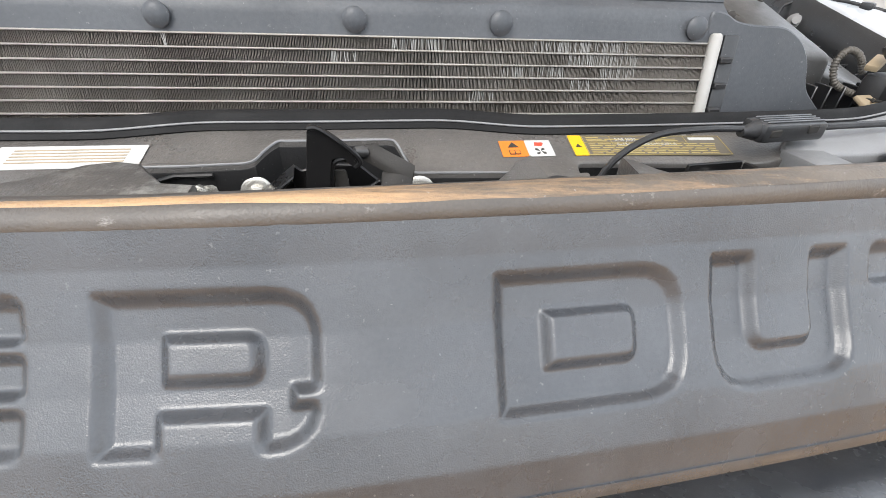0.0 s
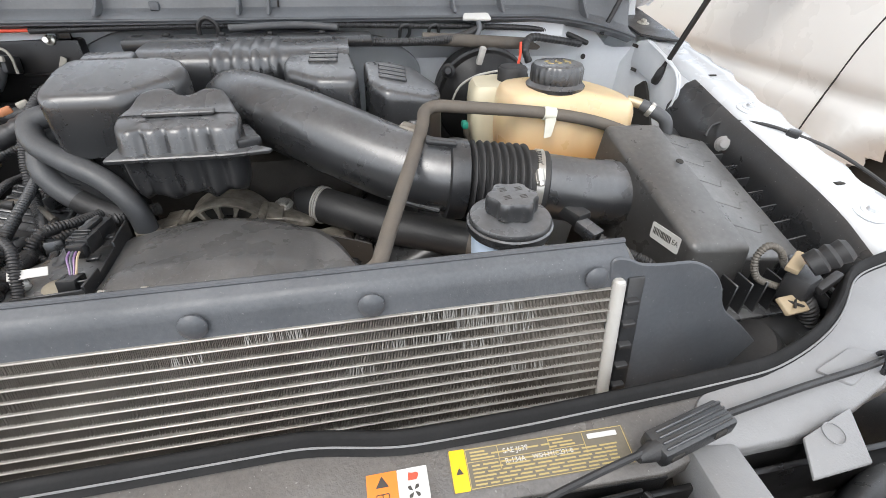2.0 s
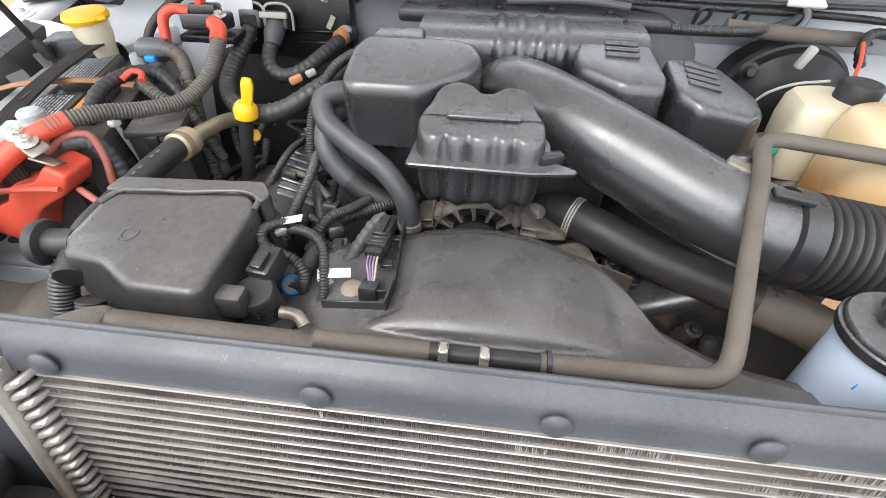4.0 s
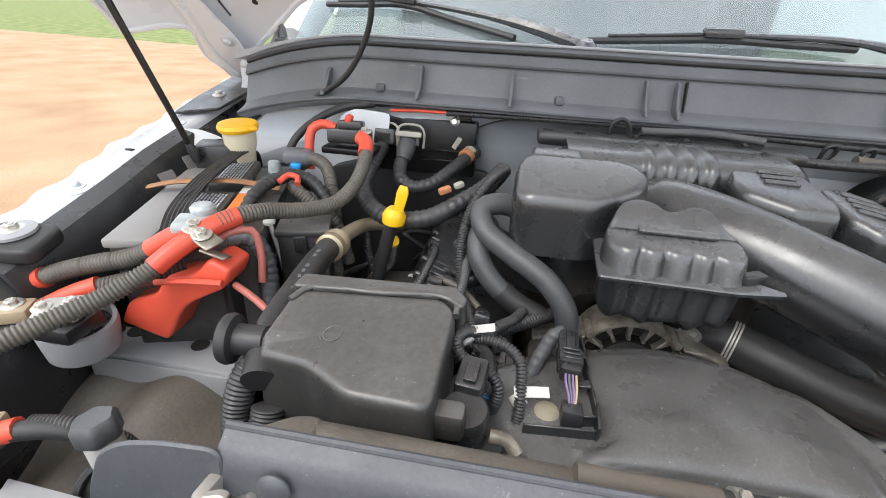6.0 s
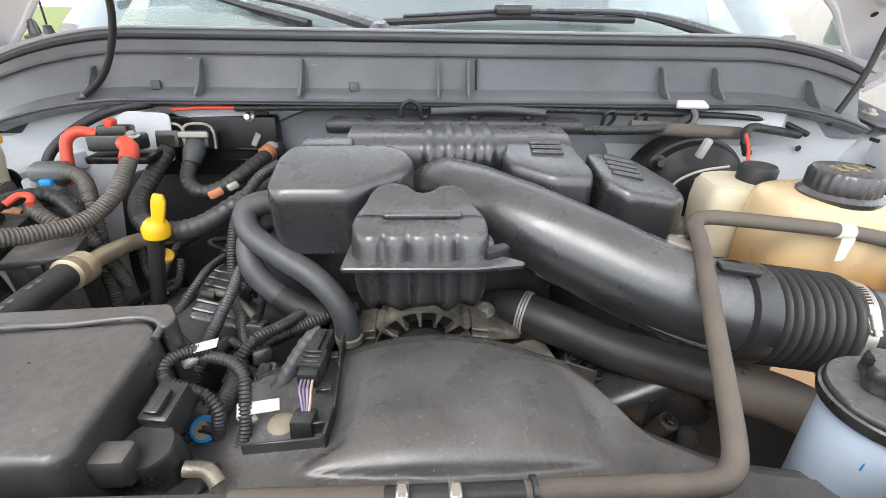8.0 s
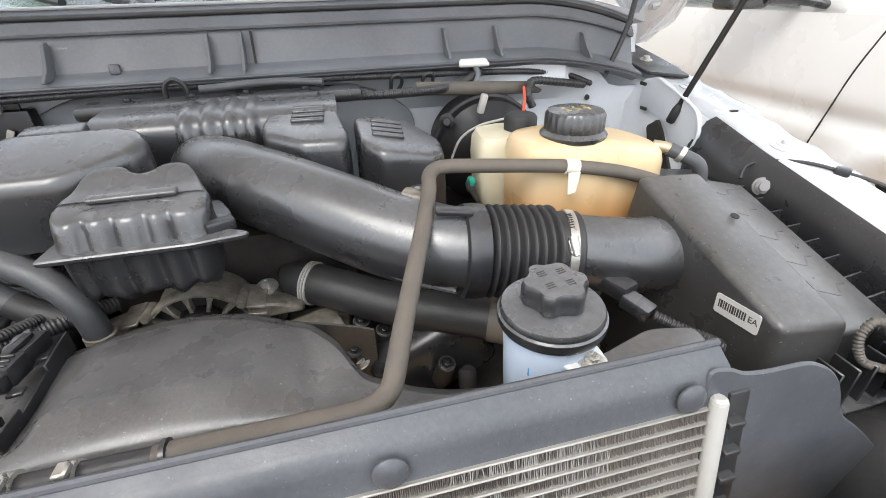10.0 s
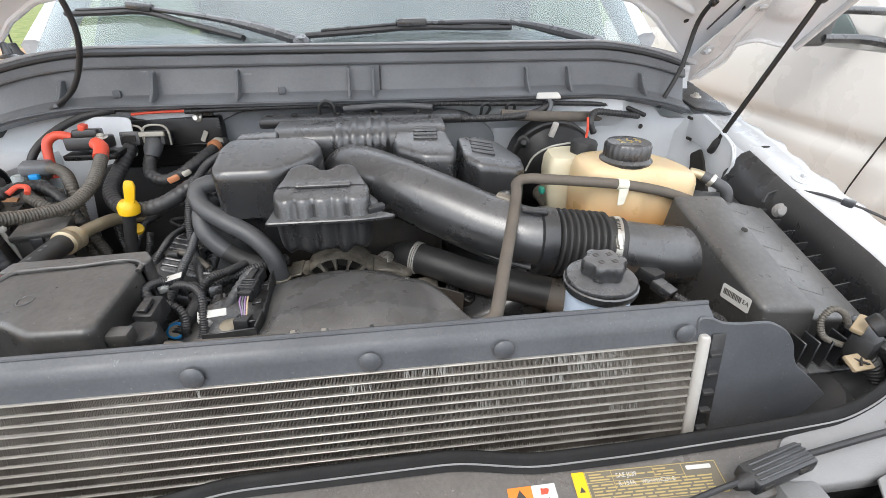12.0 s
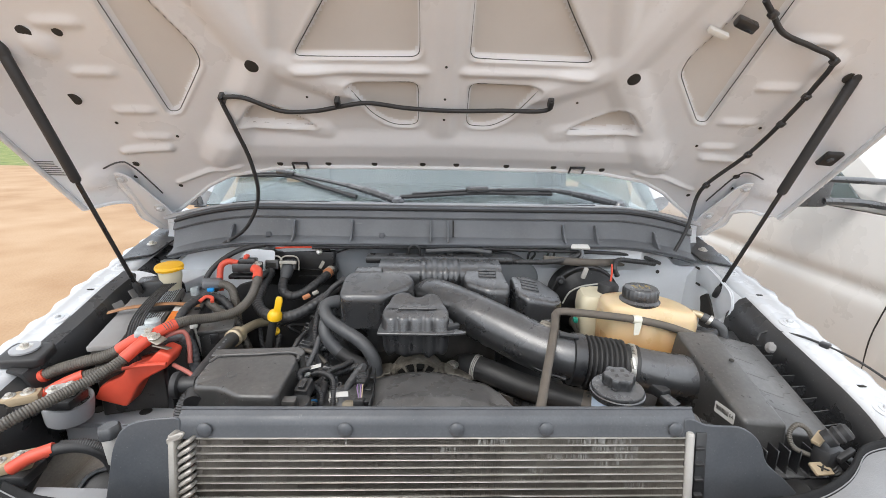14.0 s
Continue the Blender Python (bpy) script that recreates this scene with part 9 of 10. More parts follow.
# refrigerant hose with pale fitting
rf = thing("refrigerant_hose", (-0.46, 0.7, 1.2), "thick black hose with a pale metal fitting", "hose")
part("hose", tube([(-0.43, 0.60, 1.20), (-0.445, 0.650, 1.212), (-0.458, 0.735, 1.208), (-0.466, 0.80, 1.204), (-0.469, 0.858, 1.201)], 0.0165, 16, 0.01), RUBBER, rf)
hose_print = finish(box((0, 0, 0), (0.0045, 0.007, 0.0006), 0, 1), TRIM_GREY, "print_mark")
for k in range(11):
    t = 0.05 + k * 0.075
    p = V((-0.448 - 0.020 * t, 0.66 + 0.19 * t, 1.2285 - 0.011 * t))
    if k not in (4, 8):
        part("print_mark", hose_print, None, rf, at=Matrix.Translation(p) @ pose(0, 0, 0, 0, 0, 12 * (k % 3)))
part("crimp", lathe([(0.0172, 0), (0.0205, 0.002), (0.0205, 0.014), (0.0185, 0.017), (0.0205, 0.020), (0.0205, 0.032), (0.014, 0.036)], (-0.468, 0.852, 1.2015), (0.0, 1, -0.12), 26), BRASS, rf, "crimped metal collar")
part("metal_tube", tube([(-0.468, 0.88, 1.198), (-0.466, 0.93, 1.192), (-0.455, 0.975, 1.186), (-0.43, 1.0, 1.18), (-0.40, 1.02, 1.17)], 0.0115, 14, 0.008), BRASS, rf, "pale bare metal tube")

dp = thing("oil_dipstick", (-0.40, 0.93, 1.08), "yellow dipstick handle on a black tube", "dipstick")
part("tube", tube([(-0.44, 0.93, 1.02), (-0.425, 0.93, 1.10), (-0.402, 0.93, 1.20), (-0.395, 0.93, 1.226)], 0.0105, 12, 0.02), RUBBER, dp)
part("collar", lathe([(0.011, -0.012), (0.017, -0.008), (0.018, 0.004), (0.014, 0.012), (0.010, 0.016), (0, 0.016)], (-0.394, 0.929, 1.226), (0.1, 0, 1), 24), YELLOW, dp, "yellow collar")
part("handle", prism([(-0.0075, 0.0), (0.0075, 0.0), (0.0095, 0.030), (0.006, 0.040), (-0.006, 0.040), (-0.0085, 0.030)], -0.004, 0.004, 0.0025, 2, 0.003, None, Matrix.Translation((-0.387, 0.926, 1.238)) @ pose(0, 0, 0, 84, 12, 8)), YELLOW, dp, "yellow pull tab")
part("small_cap", lathe([(0.008, 0), (0.0105, 0.003), (0.0105, 0.012), (0.008, 0.016), (0, 0.016)], (-0.405, 0.945, 1.175), (0.6, -0.5, 0.5), 18), YELLOW, dp)

wsb = thing("washer_bottle", (-0.72, 1.09, 1.2), "white washer bottle neck with an amber flip cap", "washer bottle")
part("neck", lathe([(0.020, -0.08), (0.024, -0.045), (0.029, -0.025), (0.030, -0.003), (0.029, 0.0), (0, 0.0)], (-0.733, 1.089, 1.298), (0, -0.05, 1), 28), BRAKE_BOTTLE, wsb)
part("flip_cap", lathe([(0.029, -0.004), (0.035, -0.002), (0.037, 0.004), (0.034, 0.010), (0, 0.012)], (-0.733, 1.089, 1.298), (0, -0.08, 1), 32), YELLOW_CAP, wsb, "amber flip cap")
part("cap_tab", box((-0.698, 1.078, 1.302), (0.02, 0.014, 0.006), 0.002, 2, (0, 0, -40)), YELLOW_CAP, wsb)

# relay and control modules on the bulkhead
rl = thing("relay_block", (-0.53, 1.13, 1.27), "black relay block on a pale bracket", "relay")
part("bracket", prism([(-0.05, -0.05), (0.045, -0.05), (0.05, 0.032), (-0.02, 0.036), (-0.05, 0.02)], 0, 0.003, 0.001, 1, 0.01, None, Matrix.Translation((-0.515, 1.165, 1.30)) @ pose(0, 0, 0, 84, 0, 0)), PAINT_BAY, rl)
part("body", box((-0.525, 1.110, 1.298), (0.075, 0.045, 0.026), 0.005, 2, (-8, 0, 5)), BLACK, rl)
part("body_step", box((-0.520, 1.105, 1.318), (0.045, 0.03, 0.016), 0.004, 2, (-8, 0, 5)), BLACK, rl)
part("red_tab", box((-0.522, 1.10, 1.330), (0.012, 0.018, 0.014), 0.003, 2, (0, 20, 0)), RED, rl)
part("tray", box((-0.525, 1.115, 1.272), (0.10, 0.05, 0.012), 0.003), DARK_STEEL, rl)
bolt(rl, (-0.490, 1.09, 1.312), (0, -0.2, 1), 0.007)
cable("fusible_wire", "bright red wire bending over the relay", [(-0.548, 1.10, 1.312), (-0.572, 1.095, 1.318), (-0.588, 1.088, 1.308), (-0.592, 1.08, 1.28), (-0.59, 1.07, 1.24)], 0.0085, RED, None, group="")
md = thing("control_module", (-0.44, 1.19, 1.2), "black engine control module with two plugs", "control module")
part("case", box((-0.42, 1.218, 1.265), (0.24, 0.03, 0.11), 0.006, 2), DARK_STEEL, md)
for x in (-0.475, -0.425):
    pg = part("plug", box((x, 1.178, 1.285), (0.040, 0.045, 0.030), 0.004, 2, (-15, 0, 0)), BLACK, md)
    part("bail", tube([(x - 0.026, 1.165, 1.272), (x - 0.026, 1.168, 1.302), (x - 0.018, 1.17, 1.312), (x + 0.018, 1.17, 1.312), (x + 0.026, 1.168, 1.302), (x + 0.026, 1.165, 1.272)], 0.0024, 6, 0.006), CREAM, pg, "cream locking bail")
    part("face", box((x, 1.156, 1.290), (0.026, 0.004, 0.014), 0.001, 1), VOID, pg)
part("plug_lever", box((-0.425, 1.150, 1.300), (0.050, 0.008, 0.010), 0.002, 2, (-15, 0, 0)), CREAM, md, "cream plug lever")
part("plug_boot", tube([(-0.428, 1.165, 1.285), (-0.430, 1.148, 1.270), (-0.432, 1.135, 1.255)], 0.016, 14, 0.006, radii=[0.017, 0.018, 0.014]), RUBBER_GREY, md, "grey taped plug boot")
part("cream_tag", box((-0.338, 1.196, 1.280), (0.010, 0.003, 0.026), 0.001, 1, (0, 30, 0)), CREAM, md, "cream cable tag")
part("case_rib", box((-0.36, 1.200, 1.262), (0.10, 0.006, 0.006), 0.002, 1), DARK_STEEL, md)
part("case_rib", box((-0.36, 1.200, 1.242), (0.10, 0.006, 0.006), 0.002, 1), DARK_STEEL, md)
part("nut", lathe([(0.009, 0), (0.009, 0.012), (0.005, 0.014), (0.005, 0.024), (0, 0.024)], (-0.345, 1.212, 1.318), (0, -1, 0.2), 16), STEEL, md)
part("plate", box((-0.36, 1.218, 1.318), (0.09, 0.006, 0.05), 0.004, 2), DARK_STEEL, md)

P = [
    ("wiring_loom", "taped black loom from the module plug", [(-0.428, 1.158, 1.272), (-0.434, 1.128, 1.250), (-0.425, 1.098, 1.228), (-0.400, 1.086, 1.220), (-0.370, 1.092, 1.226), (-0.340, 1.125, 1.243), (-0.310, 1.185, 1.260), (-0.300, 1.21, 1.262)], 0.0125, LOOM, (0.011, 0.0012)),
    ("wiring_loom", "taped black loom from the module plug", [(-0.478, 1.158, 1.272), (-0.486, 1.10, 1.240), (-0.478, 1.04, 1.222), (-0.445, 0.985, 1.214), (-0.40, 0.952, 1.213), (-0.345, 0.945, 1.224), (-0.300, 0.965, 1.246), (-0.262, 1.0, 1.265), (-0.24, 1.05, 1.28)], 0.014, LOOM, (0.012, 0.0012)),
    ("wiring_loom", "corrugated loom running down past the heater hoses", [(-0.235, 0.985, 1.30), (-0.255, 0.955, 1.29), (-0.278, 0.925, 1.255), (-0.286, 0.90, 1.21), (-0.280, 0.870, 1.165), (-0.262, 0.83, 1.140), (-0.245, 0.78, 1.125), (-0.240, 0.72, 1.12)], 0.0072, LOOM, (0.006, 0.002)),
    ("wiring_loom", "taped loom crossing to the alternator", [(-0.255, 0.760, 1.135), (-0.225, 0.795, 1.140), (-0.190, 0.825, 1.140), (-0.160, 0.85, 1.138), (-0.13, 0.88, 1.13)], 0.0095, LOOM, (0.007, 0.0018)),
    ("wiring_loom", "short loop of corrugated loom with a white tag", [(-0.300, 0.735, 1.195), (-0.280, 0.728, 1.205), (-0.264, 0.716, 1.203), (-0.252, 0.709, 1.197), (-0.230, 0.700, 1.203), (-0.210, 0.691, 1.203), (-0.198, 0.679, 1.197), (-0.195, 0.664, 1.179), (-0.196, 0.646, 1.153), (-0.206, 0.630, 1.142), (-0.22, 0.626, 1.140)], 0.0054, LOOM, (0.0048, 0.0018)),
    ("wiring_loom", "short loop of corrugated loom with a white tag", [(-0.240, 0.708, 1.206), (-0.256, 0.696, 1.212), (-0.263, 0.678, 1.214), (-0.257, 0.666, 1.208), (-0.243, 0.665, 1.199), (-0.226, 0.664, 1.190), (-0.217, 0.659, 1.178), (-0.219, 0.655, 1.160), (-0.224, 0.66, 1.14)], 0.0056, LOOM, (0.0048, 0.0018)),
    ("wiring_loom", "corrugated loom behind the solenoid", [(-0.232, 0.655, 1.150), (-0.228, 0.690, 1.155), (-0.232, 0.735, 1.150), (-0.25, 0.78, 1.13)], 0.009, LOOM, (0.006, 0.002)),
    ("wiring_loom", "corrugated loom behind the battery", [(-0.555, 1.02, 1.225), (-0.575, 0.99, 1.245), (-0.565, 0.955, 1.250), (-0.535, 0.94, 1.235), (-0.50, 0.95, 1.20), (-0.48, 0.96, 1.12)], 0.011, LOOM_DUSTY, (0.007, 0.0025)),
    ("wiring_loom", "corrugated loom behind the battery", [(-0.60, 1.06, 1.25), (-0.572, 1.045, 1.268), (-0.542, 1.03, 1.262), (-0.52, 1.0, 1.235), (-0.505, 0.97, 1.18), (-0.50, 0.95, 1.08)], 0.012, LOOM_DUSTY, (0.008, 0.0028)),
    ("wiring_loom", "dark taped loom over the battery edge", [(-0.60, 0.86, 1.225), (-0.598, 0.90, 1.252), (-0.585, 0.945, 1.262), (-0.555, 0.975, 1.258), (-0.52, 0.965, 1.235), (-0.495, 0.95, 1.19)], 0.010, RUBBER, (0.010, 0.001)),
    ("wiring_loom", "dark loom dropping beside the battery", [(-0.585, 0.80, 1.228), (-0.56, 0.815, 1.225), (-0.545, 0.82, 1.19), (-0.535, 0.80, 1.13), (-0.53, 0.78, 1.05)], 0.0115, RUBBER_GREY, (0.010, 0.001)),
    ("wiring_loom", "thin corrugated loom looping below", [(-0.455, 0.98, 1.19), (-0.445, 0.96, 1.14), (-0.43, 0.955, 1.11), (-0.412, 0.965, 1.115), (-0.405, 0.985, 1.15)], 0.006, LOOM, (0.005, 0.002)),
    ("wiring_loom", "black cable curving down from the cowl", [(-0.50, 1.185, 1.345), (-0.56, 1.165, 1.335), (-0.60, 1.135, 1.315), (-0.628, 1.10, 1.285), (-0.64, 1.08, 1.25)], 0.0075, RUBBER, None),
    ("wiring_loom", "black harness clipped under the cowl lip", [(-0.36, 1.183, 1.338), (-0.20, 1.182, 1.341), (0.0, 1.182, 1.342), (0.20, 1.180, 1.340), (0.34, 1.180, 1.336), (0.46, 1.184, 1.333), (0.58, 1.196, 1.325), (0.66, 1.21, 1.312), (0.72, 1.215, 1.29)], 0.0052, LOOM, (0.005, 0.0016)),
    ("wiring_loom", "corrugated harness dropping to the engine", [(0.46, 1.18, 1.335), (0.415, 1.15, 1.322), (0.36, 1.13, 1.318), (0.28, 1.12, 1.318), (0.20, 1.11, 1.322), (0.16, 1.09, 1.328)], 0.0075, LOOM, (0.006, 0.002)),
    ("wiring_loom", "black harness over the brake booster", [(0.70, 1.21, 1.29), (0.62, 1.185, 1.305), (0.56, 1.165, 1.312), (0.545, 1.145, 1.295), (0.555, 1.14, 1.27)], 0.0075, LOOM, (0.010, 0.001)),
    ("wiring_loom", "dusty hose across the booster", [(0.33, 1.15, 1.318), (0.42, 1.14, 1.314), (0.50, 1.16, 1.306), (0.60, 1.22, 1.29)], 0.012, RUBBER_BROWN, None),
]
for nm, lab, pts, r, mt, ribs in P:
    cable(nm, lab, pts, r, mt, ribs)
cable("fusible_wire", "thin red wire along the cowl lip", [(-0.47, 1.187, 1.334), (-0.42, 1.184, 1.338), (-0.36, 1.183, 1.339), (-0.28, 1.183, 1.340)], 0.003, RED, None, group="")
cable("fusible_wire", "faded red wire by the battery", [(-0.60, 0.785, 1.222), (-0.575, 0.80, 1.238), (-0.555, 0.812, 1.238), (-0.545, 0.81, 1.21), (-0.54, 0.795, 1.17)], 0.0052, RED_FADED, None, group="")
cable("fusible_wire", "red wire leading under the fuse box", [(-0.555, 0.760, 1.185), (-0.52, 0.745, 1.178), (-0.48, 0.725, 1.165)], 0.0046, RED_FADED, None, group="")
cable("fusible_wire", "thin red wire above the brake bottle", [(0.500, 1.06, 1.275), (0.515, 1.09, 1.295), (0.525, 1.12, 1.312)], 0.0028, RED, None, group="")

# orange connectors, tags, plugs
cn = thing("wire_connector", (-0.30, 1.2, 1.25), "black plug with an orange and white band", "connector", "wire connectors")
part("band", lathe([(0.0145, 0), (0.0155, 0.002), (0.0155, 0.014), (0.0145, 0.016)], (-0.318, 1.172, 1.258), (0.3, 0.9, 0.2), 20), ORANGE_DULL, cn)
part("white_band", lathe([(0.0145, 0.016), (0.015, 0.017), (0.015, 0.026), (0.013, 0.03), (0, 0.03)], (-0.318, 1.172, 1.258), (0.3, 0.9, 0.2), 20), CREAM, cn)
cn = thing("wire_connector", (-0.31, 0.96, 1.25), "black plug with an orange and white band", "connector", "wire connectors")
part("band", box((-0.325, 0.972, 1.262), (0.020, 0.012, 0.010), 0.003, 2, (0, -15, 35)), ORANGE_DULL, cn)
part("white_band", box((-0.305, 0.985, 1.268), (0.016, 0.011, 0.009), 0.003, 2, (0, -15, 35)), CREAM, cn)
for p, rot in (((-0.244, 0.703, 1.2130), (12, -14, 4)), ((-0.184, 0.664, 1.176), (34, 4, 14))):
    tg = thing("wire_tag", p, "white paper tag wrapped round a loom", "tag", "wire tags")
    part("tag", box(p, (0.036, 0.011, 0.0012), 0.0005, 1, rot), LABEL, tg)
    part("wrap", lathe([(0.0068, 0), (0.0075, 0.0005), (0.0075, 0.013), (0.0068, 0.0135)], V(p) + V((-0.016, 0.003, -0.009)), (0.6, -0.6, -0.5), 16), LABEL, tg)

so = thing("solenoid_valve", (-0.245, 0.61, 1.13), "black solenoid valve with a plug on the shroud", "solenoid")
part("body", lathe([(0.020, -0.05), (0.0215, -0.045), (0.0215, 0.0), (0.019, 0.004), (0, 0.004)], (-0.245, 0.608, 1.196), (0, -0.15, 1), 28), BLACK, so)
part("plug", box((-0.243, 0.640, 1.202), (0.026, 0.036, 0.028), 0.004, 2, (12, 0, -8)), BLACK, so)
part("plug_latch", box((-0.243, 0.632, 1.219), (0.012, 0.022, 0.006), 0.002, 2, (12, 0, -8)), BLACK, so)
part("bracket", prism([(-0.275, 0.588), (-0.215, 0.582), (-0.20, 0.62), (-0.27, 0.63)], 1.155, 1.163, 0.002, 1, 0.008), BLACK, so)
part("foot", box((-0.243, 0.575, 1.14), (0.035, 0.01, 0.04), 0.003), BLACK, so)
part("nipple", tube([(-0.222, 0.605, 1.175), (-0.205, 0.605, 1.172), (-0.196, 0.598, 1.165)], 0.0065, 10, 0.005), ALU, so)
part("blue_lock", lathe([(0.0095, 0), (0.0118, 0.001), (0.0118, 0.005), (0.0098, 0.0062), (0.006, 0.0055), (0, 0.0055)], (-0.235, 0.662, 1.152), (0.15, -0.6, 0.75), 22), BLUE, so, "blue locking ring")
part("plug_face", lathe([(0.0082, 0.0), (0.0082, 0.0066), (0.006, 0.0072), (0, 0.0072)], (-0.2355, 0.6612, 1.1515), (0.15, -0.6, 0.75), 20), FASTENER, so, "tan plug face")
gp = thing("grey_plug", (-0.145, 0.72, 1.17), "dark grey multi-pin plug with coloured wires", "connector")
part("shell", box((-0.1435, 0.742, 1.179), (0.021, 0.040, 0.019), 0.0035, 2, (-4, 0, -5)), BLACK, gp)
part("collar", box((-0.1445, 0.711, 1.182), (0.0255, 0.028, 0.021), 0.0035, 2, (-4, 0, -5)), BLACK, gp)
part("latch", box((-0.1435, 0.735, 1.1915), (0.009, 0.034, 0.005), 0.0015, 2, (-4, 0, -5)), BLACK, gp)
for k in range(3):
    part("grip_rib", box((-0.1445, 0.703 + 0.007 * k, 1.1935), (0.018, 0.003, 0.003), 0.0008, 1, (-4, 0, -5)), BLACK, gp)
part("tail", box((-0.1455, 0.694, 1.181), (0.020, 0.012, 0.017), 0.003, 2, (-4, 0, -4)), BLACK, gp)
for k, mt in enumerate((PURPLE, TRIM_GREY, PURPLE, TAN)):
    part("wire", tube([(-0.1505 + 0.0034 * k, 0.690, 1.184), (-0.151 + 0.0036 * k, 0.680, 1.181), (-0.1475 + 0.0025 * k, 0.670, 1.173), (-0.146 + 0.0015 * k, 0.662, 1.164)], 0.0013, 6, 0.004), mt, gp, "coloured wire")
part("feed", tube([(-0.146, 0.764, 1.180), (-0.158, 0.758, 1.176), (-0.172, 0.735, 1.163), (-0.186, 0.712, 1.148), (-0.205, 0.700, 1.138)], 0.0085, 12, 0.005, ribs=(0.010, 0.0010)), RUBBER_GREY, gp, "taped feed")

# clips and bits along the bulkhead on the right
for x, z in ((0.297, 1.333), (0.355, 1.332)):
    cl = thing("cable_clip", (x, 1.185, z), "black push clip on the bulkhead", "clip", "cable clips")
    part("loop", tube([(x - 0.010, 1.17, z - 0.02), (x - 0.006, 1.165, z + 0.005), (x + 0.006, 1.165, z + 0.008), (x + 0.011, 1.17, z - 0.006), (x, 1.175, z - 0.024)], 0.0035, 8, 0.005), BLACK, cl)
wb = thing("bracket_clip", (0.443, 1.185, 1.34), "pale plastic clip on the cowl lip", "clip")
part("clip", prism([(-0.03, -0.008), (0.03, -0.010), (0.026, 0.010), (-0.024, 0.010)], 0, 0.006, 0.002, 2, 0.005, None, axis_matrix((0.443, 1.170, 1.350), (0, -0.5, 0.9))), WHITE_PLASTIC, wb)
part("hook", tube([(0.445, 1.166, 1.347), (0.448, 1.155, 1.335), (0.44, 1.15, 1.32), (0.42, 1.15, 1.312)], 0.005, 8, 0.005), TRIM_GREY, wb)
wc = thing("wire_clip", (0.434, 1.09, 1.29), "white and steel wire clip above the booster", "clip")
part("clip", box((0.434, 1.085, 1.297), (0.012, 0.012, 0.034), 0.003, 2, (10, 12, 0)), TANK, wc)
for x, y, z in ((0.56, 1.29, 1.30), (0.64, 1.29, 1.285), (0.72, 1.27, 1.26)):
    part("hole", lathe([(0.006, 0), (0.006, 0.001), (0, 0.001)], (x, y - 0.046, z), (0, -1, 0.1), 14), VOID, truck)

# hood wiring
hw = thing("hood_wire", on_hood(-0.52, 0.25), "black washer hose clipped along the hood", "hose")
part("hose", tube([on_hood(u, v, 0.022) for u, v in ((0.256, 0.270), (0.256, 0.240), (0.132, 0.232), (0.022, 0.228), (-0.089, 0.234), (-0.183, 0.247), (-0.252, 0.233), (-0.31, 0.219), (-0.392, 0.217), (-0.473, 0.256), (-0.515, 0.255))] + [V((-0.512, 1.02, 1.742)), V((-0.500, 1.05, 1.682)), V((-0.485, 1.10, 1.588)), V((-0.487, 1.13, 1.493)), V((-0.540, 1.155, 1.400)), V((-0.624, 1.185, 1.345))], 0.0052, 10, 0.012), RUBBER, hw)
for u, v in ((0.256, 0.255), (-0.252, 0.245), (-0.52, 0.25)):
    part("clip", box(on_hood(u, v, 0.02), (0.012, 0.022, 0.022), 0.003, 2, (45, 0, 0)), BLACK, hw)
hw = thing("hood_wire", on_hood(0.8, 0.1), "black wire clipped along the hood edge", "cable")
part("hose", tube([on_hood(u, v, 0.028) for u, v in ((0.60, 0.52), (0.632, 0.494), (0.679, 0.456), (0.769, 0.424), (0.835, 0.395), (0.845, 0.33), (0.845, 0.215), (0.832, 0.103), (0.790, -0.03))] + [V((0.812, 1.23, 1.50)), V((0.79, 1.22, 1.40)), V((0.745, 1.205, 1.31))], 0.0055, 10, 0.012), RUBBER, hw)
for u, v in ((0.632, 0.494), (0.835, 0.395), (0.845, 0.30), (0.845, 0.215), (0.832, 0.103), (0.79, -0.03)):
    part("clip", box(on_hood(u, v, 0.03), (0.016, 0.016, 0.016), 0.004, 2, (45, 0, 20)), BLACK, hw)
part("plug", box(on_hood(0.60, 0.466, 0.02), (0.045, 0.02, 0.02), 0.004, 2, (45, 20, 0)), BLACK, hw)
part("white_plug", box(on_hood(0.555, 0.445, 0.018), (0.045, 0.016, 0.012), 0.003, 2, (45, 20, 0)), WHITE_PLASTIC, hw)

# antenna mast base by the windscreen
an = thing("antenna", (-0.83, 1.46, 1.40), "short black antenna base on the cowl", "antenna")
part("base", lathe([(0.024, 0), (0.020, 0.008), (0.011, 0.022), (0.008, 0.038), (0, 0.04)], (-0.84, 1.478, 1.415), (0, 0, 1), 24), RUBBER, an)
part("mast", tube([(-0.84, 1.478, 1.45), (-0.845, 1.50, 1.70)], 0.0022, 8, 0.05), DARK_STEEL, an)

# right front corner: rubber post, loop of loom, yellow clip
rp = thing("rubber_post", (0.69, 0.52, 1.08), "ribbed black rubber bump post", "bump stop")
part("post", lathe([(0.013, 0), (0.0145, 0.012), (0.012, 0.015), (0.0145, 0.022), (0.012, 0.026), (0.0135, 0.034), (0.010, 0.039), (0, 0.04)], (0.650, 0.503, 1.196), (0.62, -0.25, 0.62), 28), RUBBER, rp)
part("block", box((0.668, 0.512, 1.156), (0.034, 0.03, 0.04), 0.008, 2, (0, 0, 20)), RUBBER, rp)
part("arm", box((0.700, 0.510, 1.142), (0.055, 0.014, 0.014), 0.004, 2, (0, 40, -10)), RUBBER, rp)
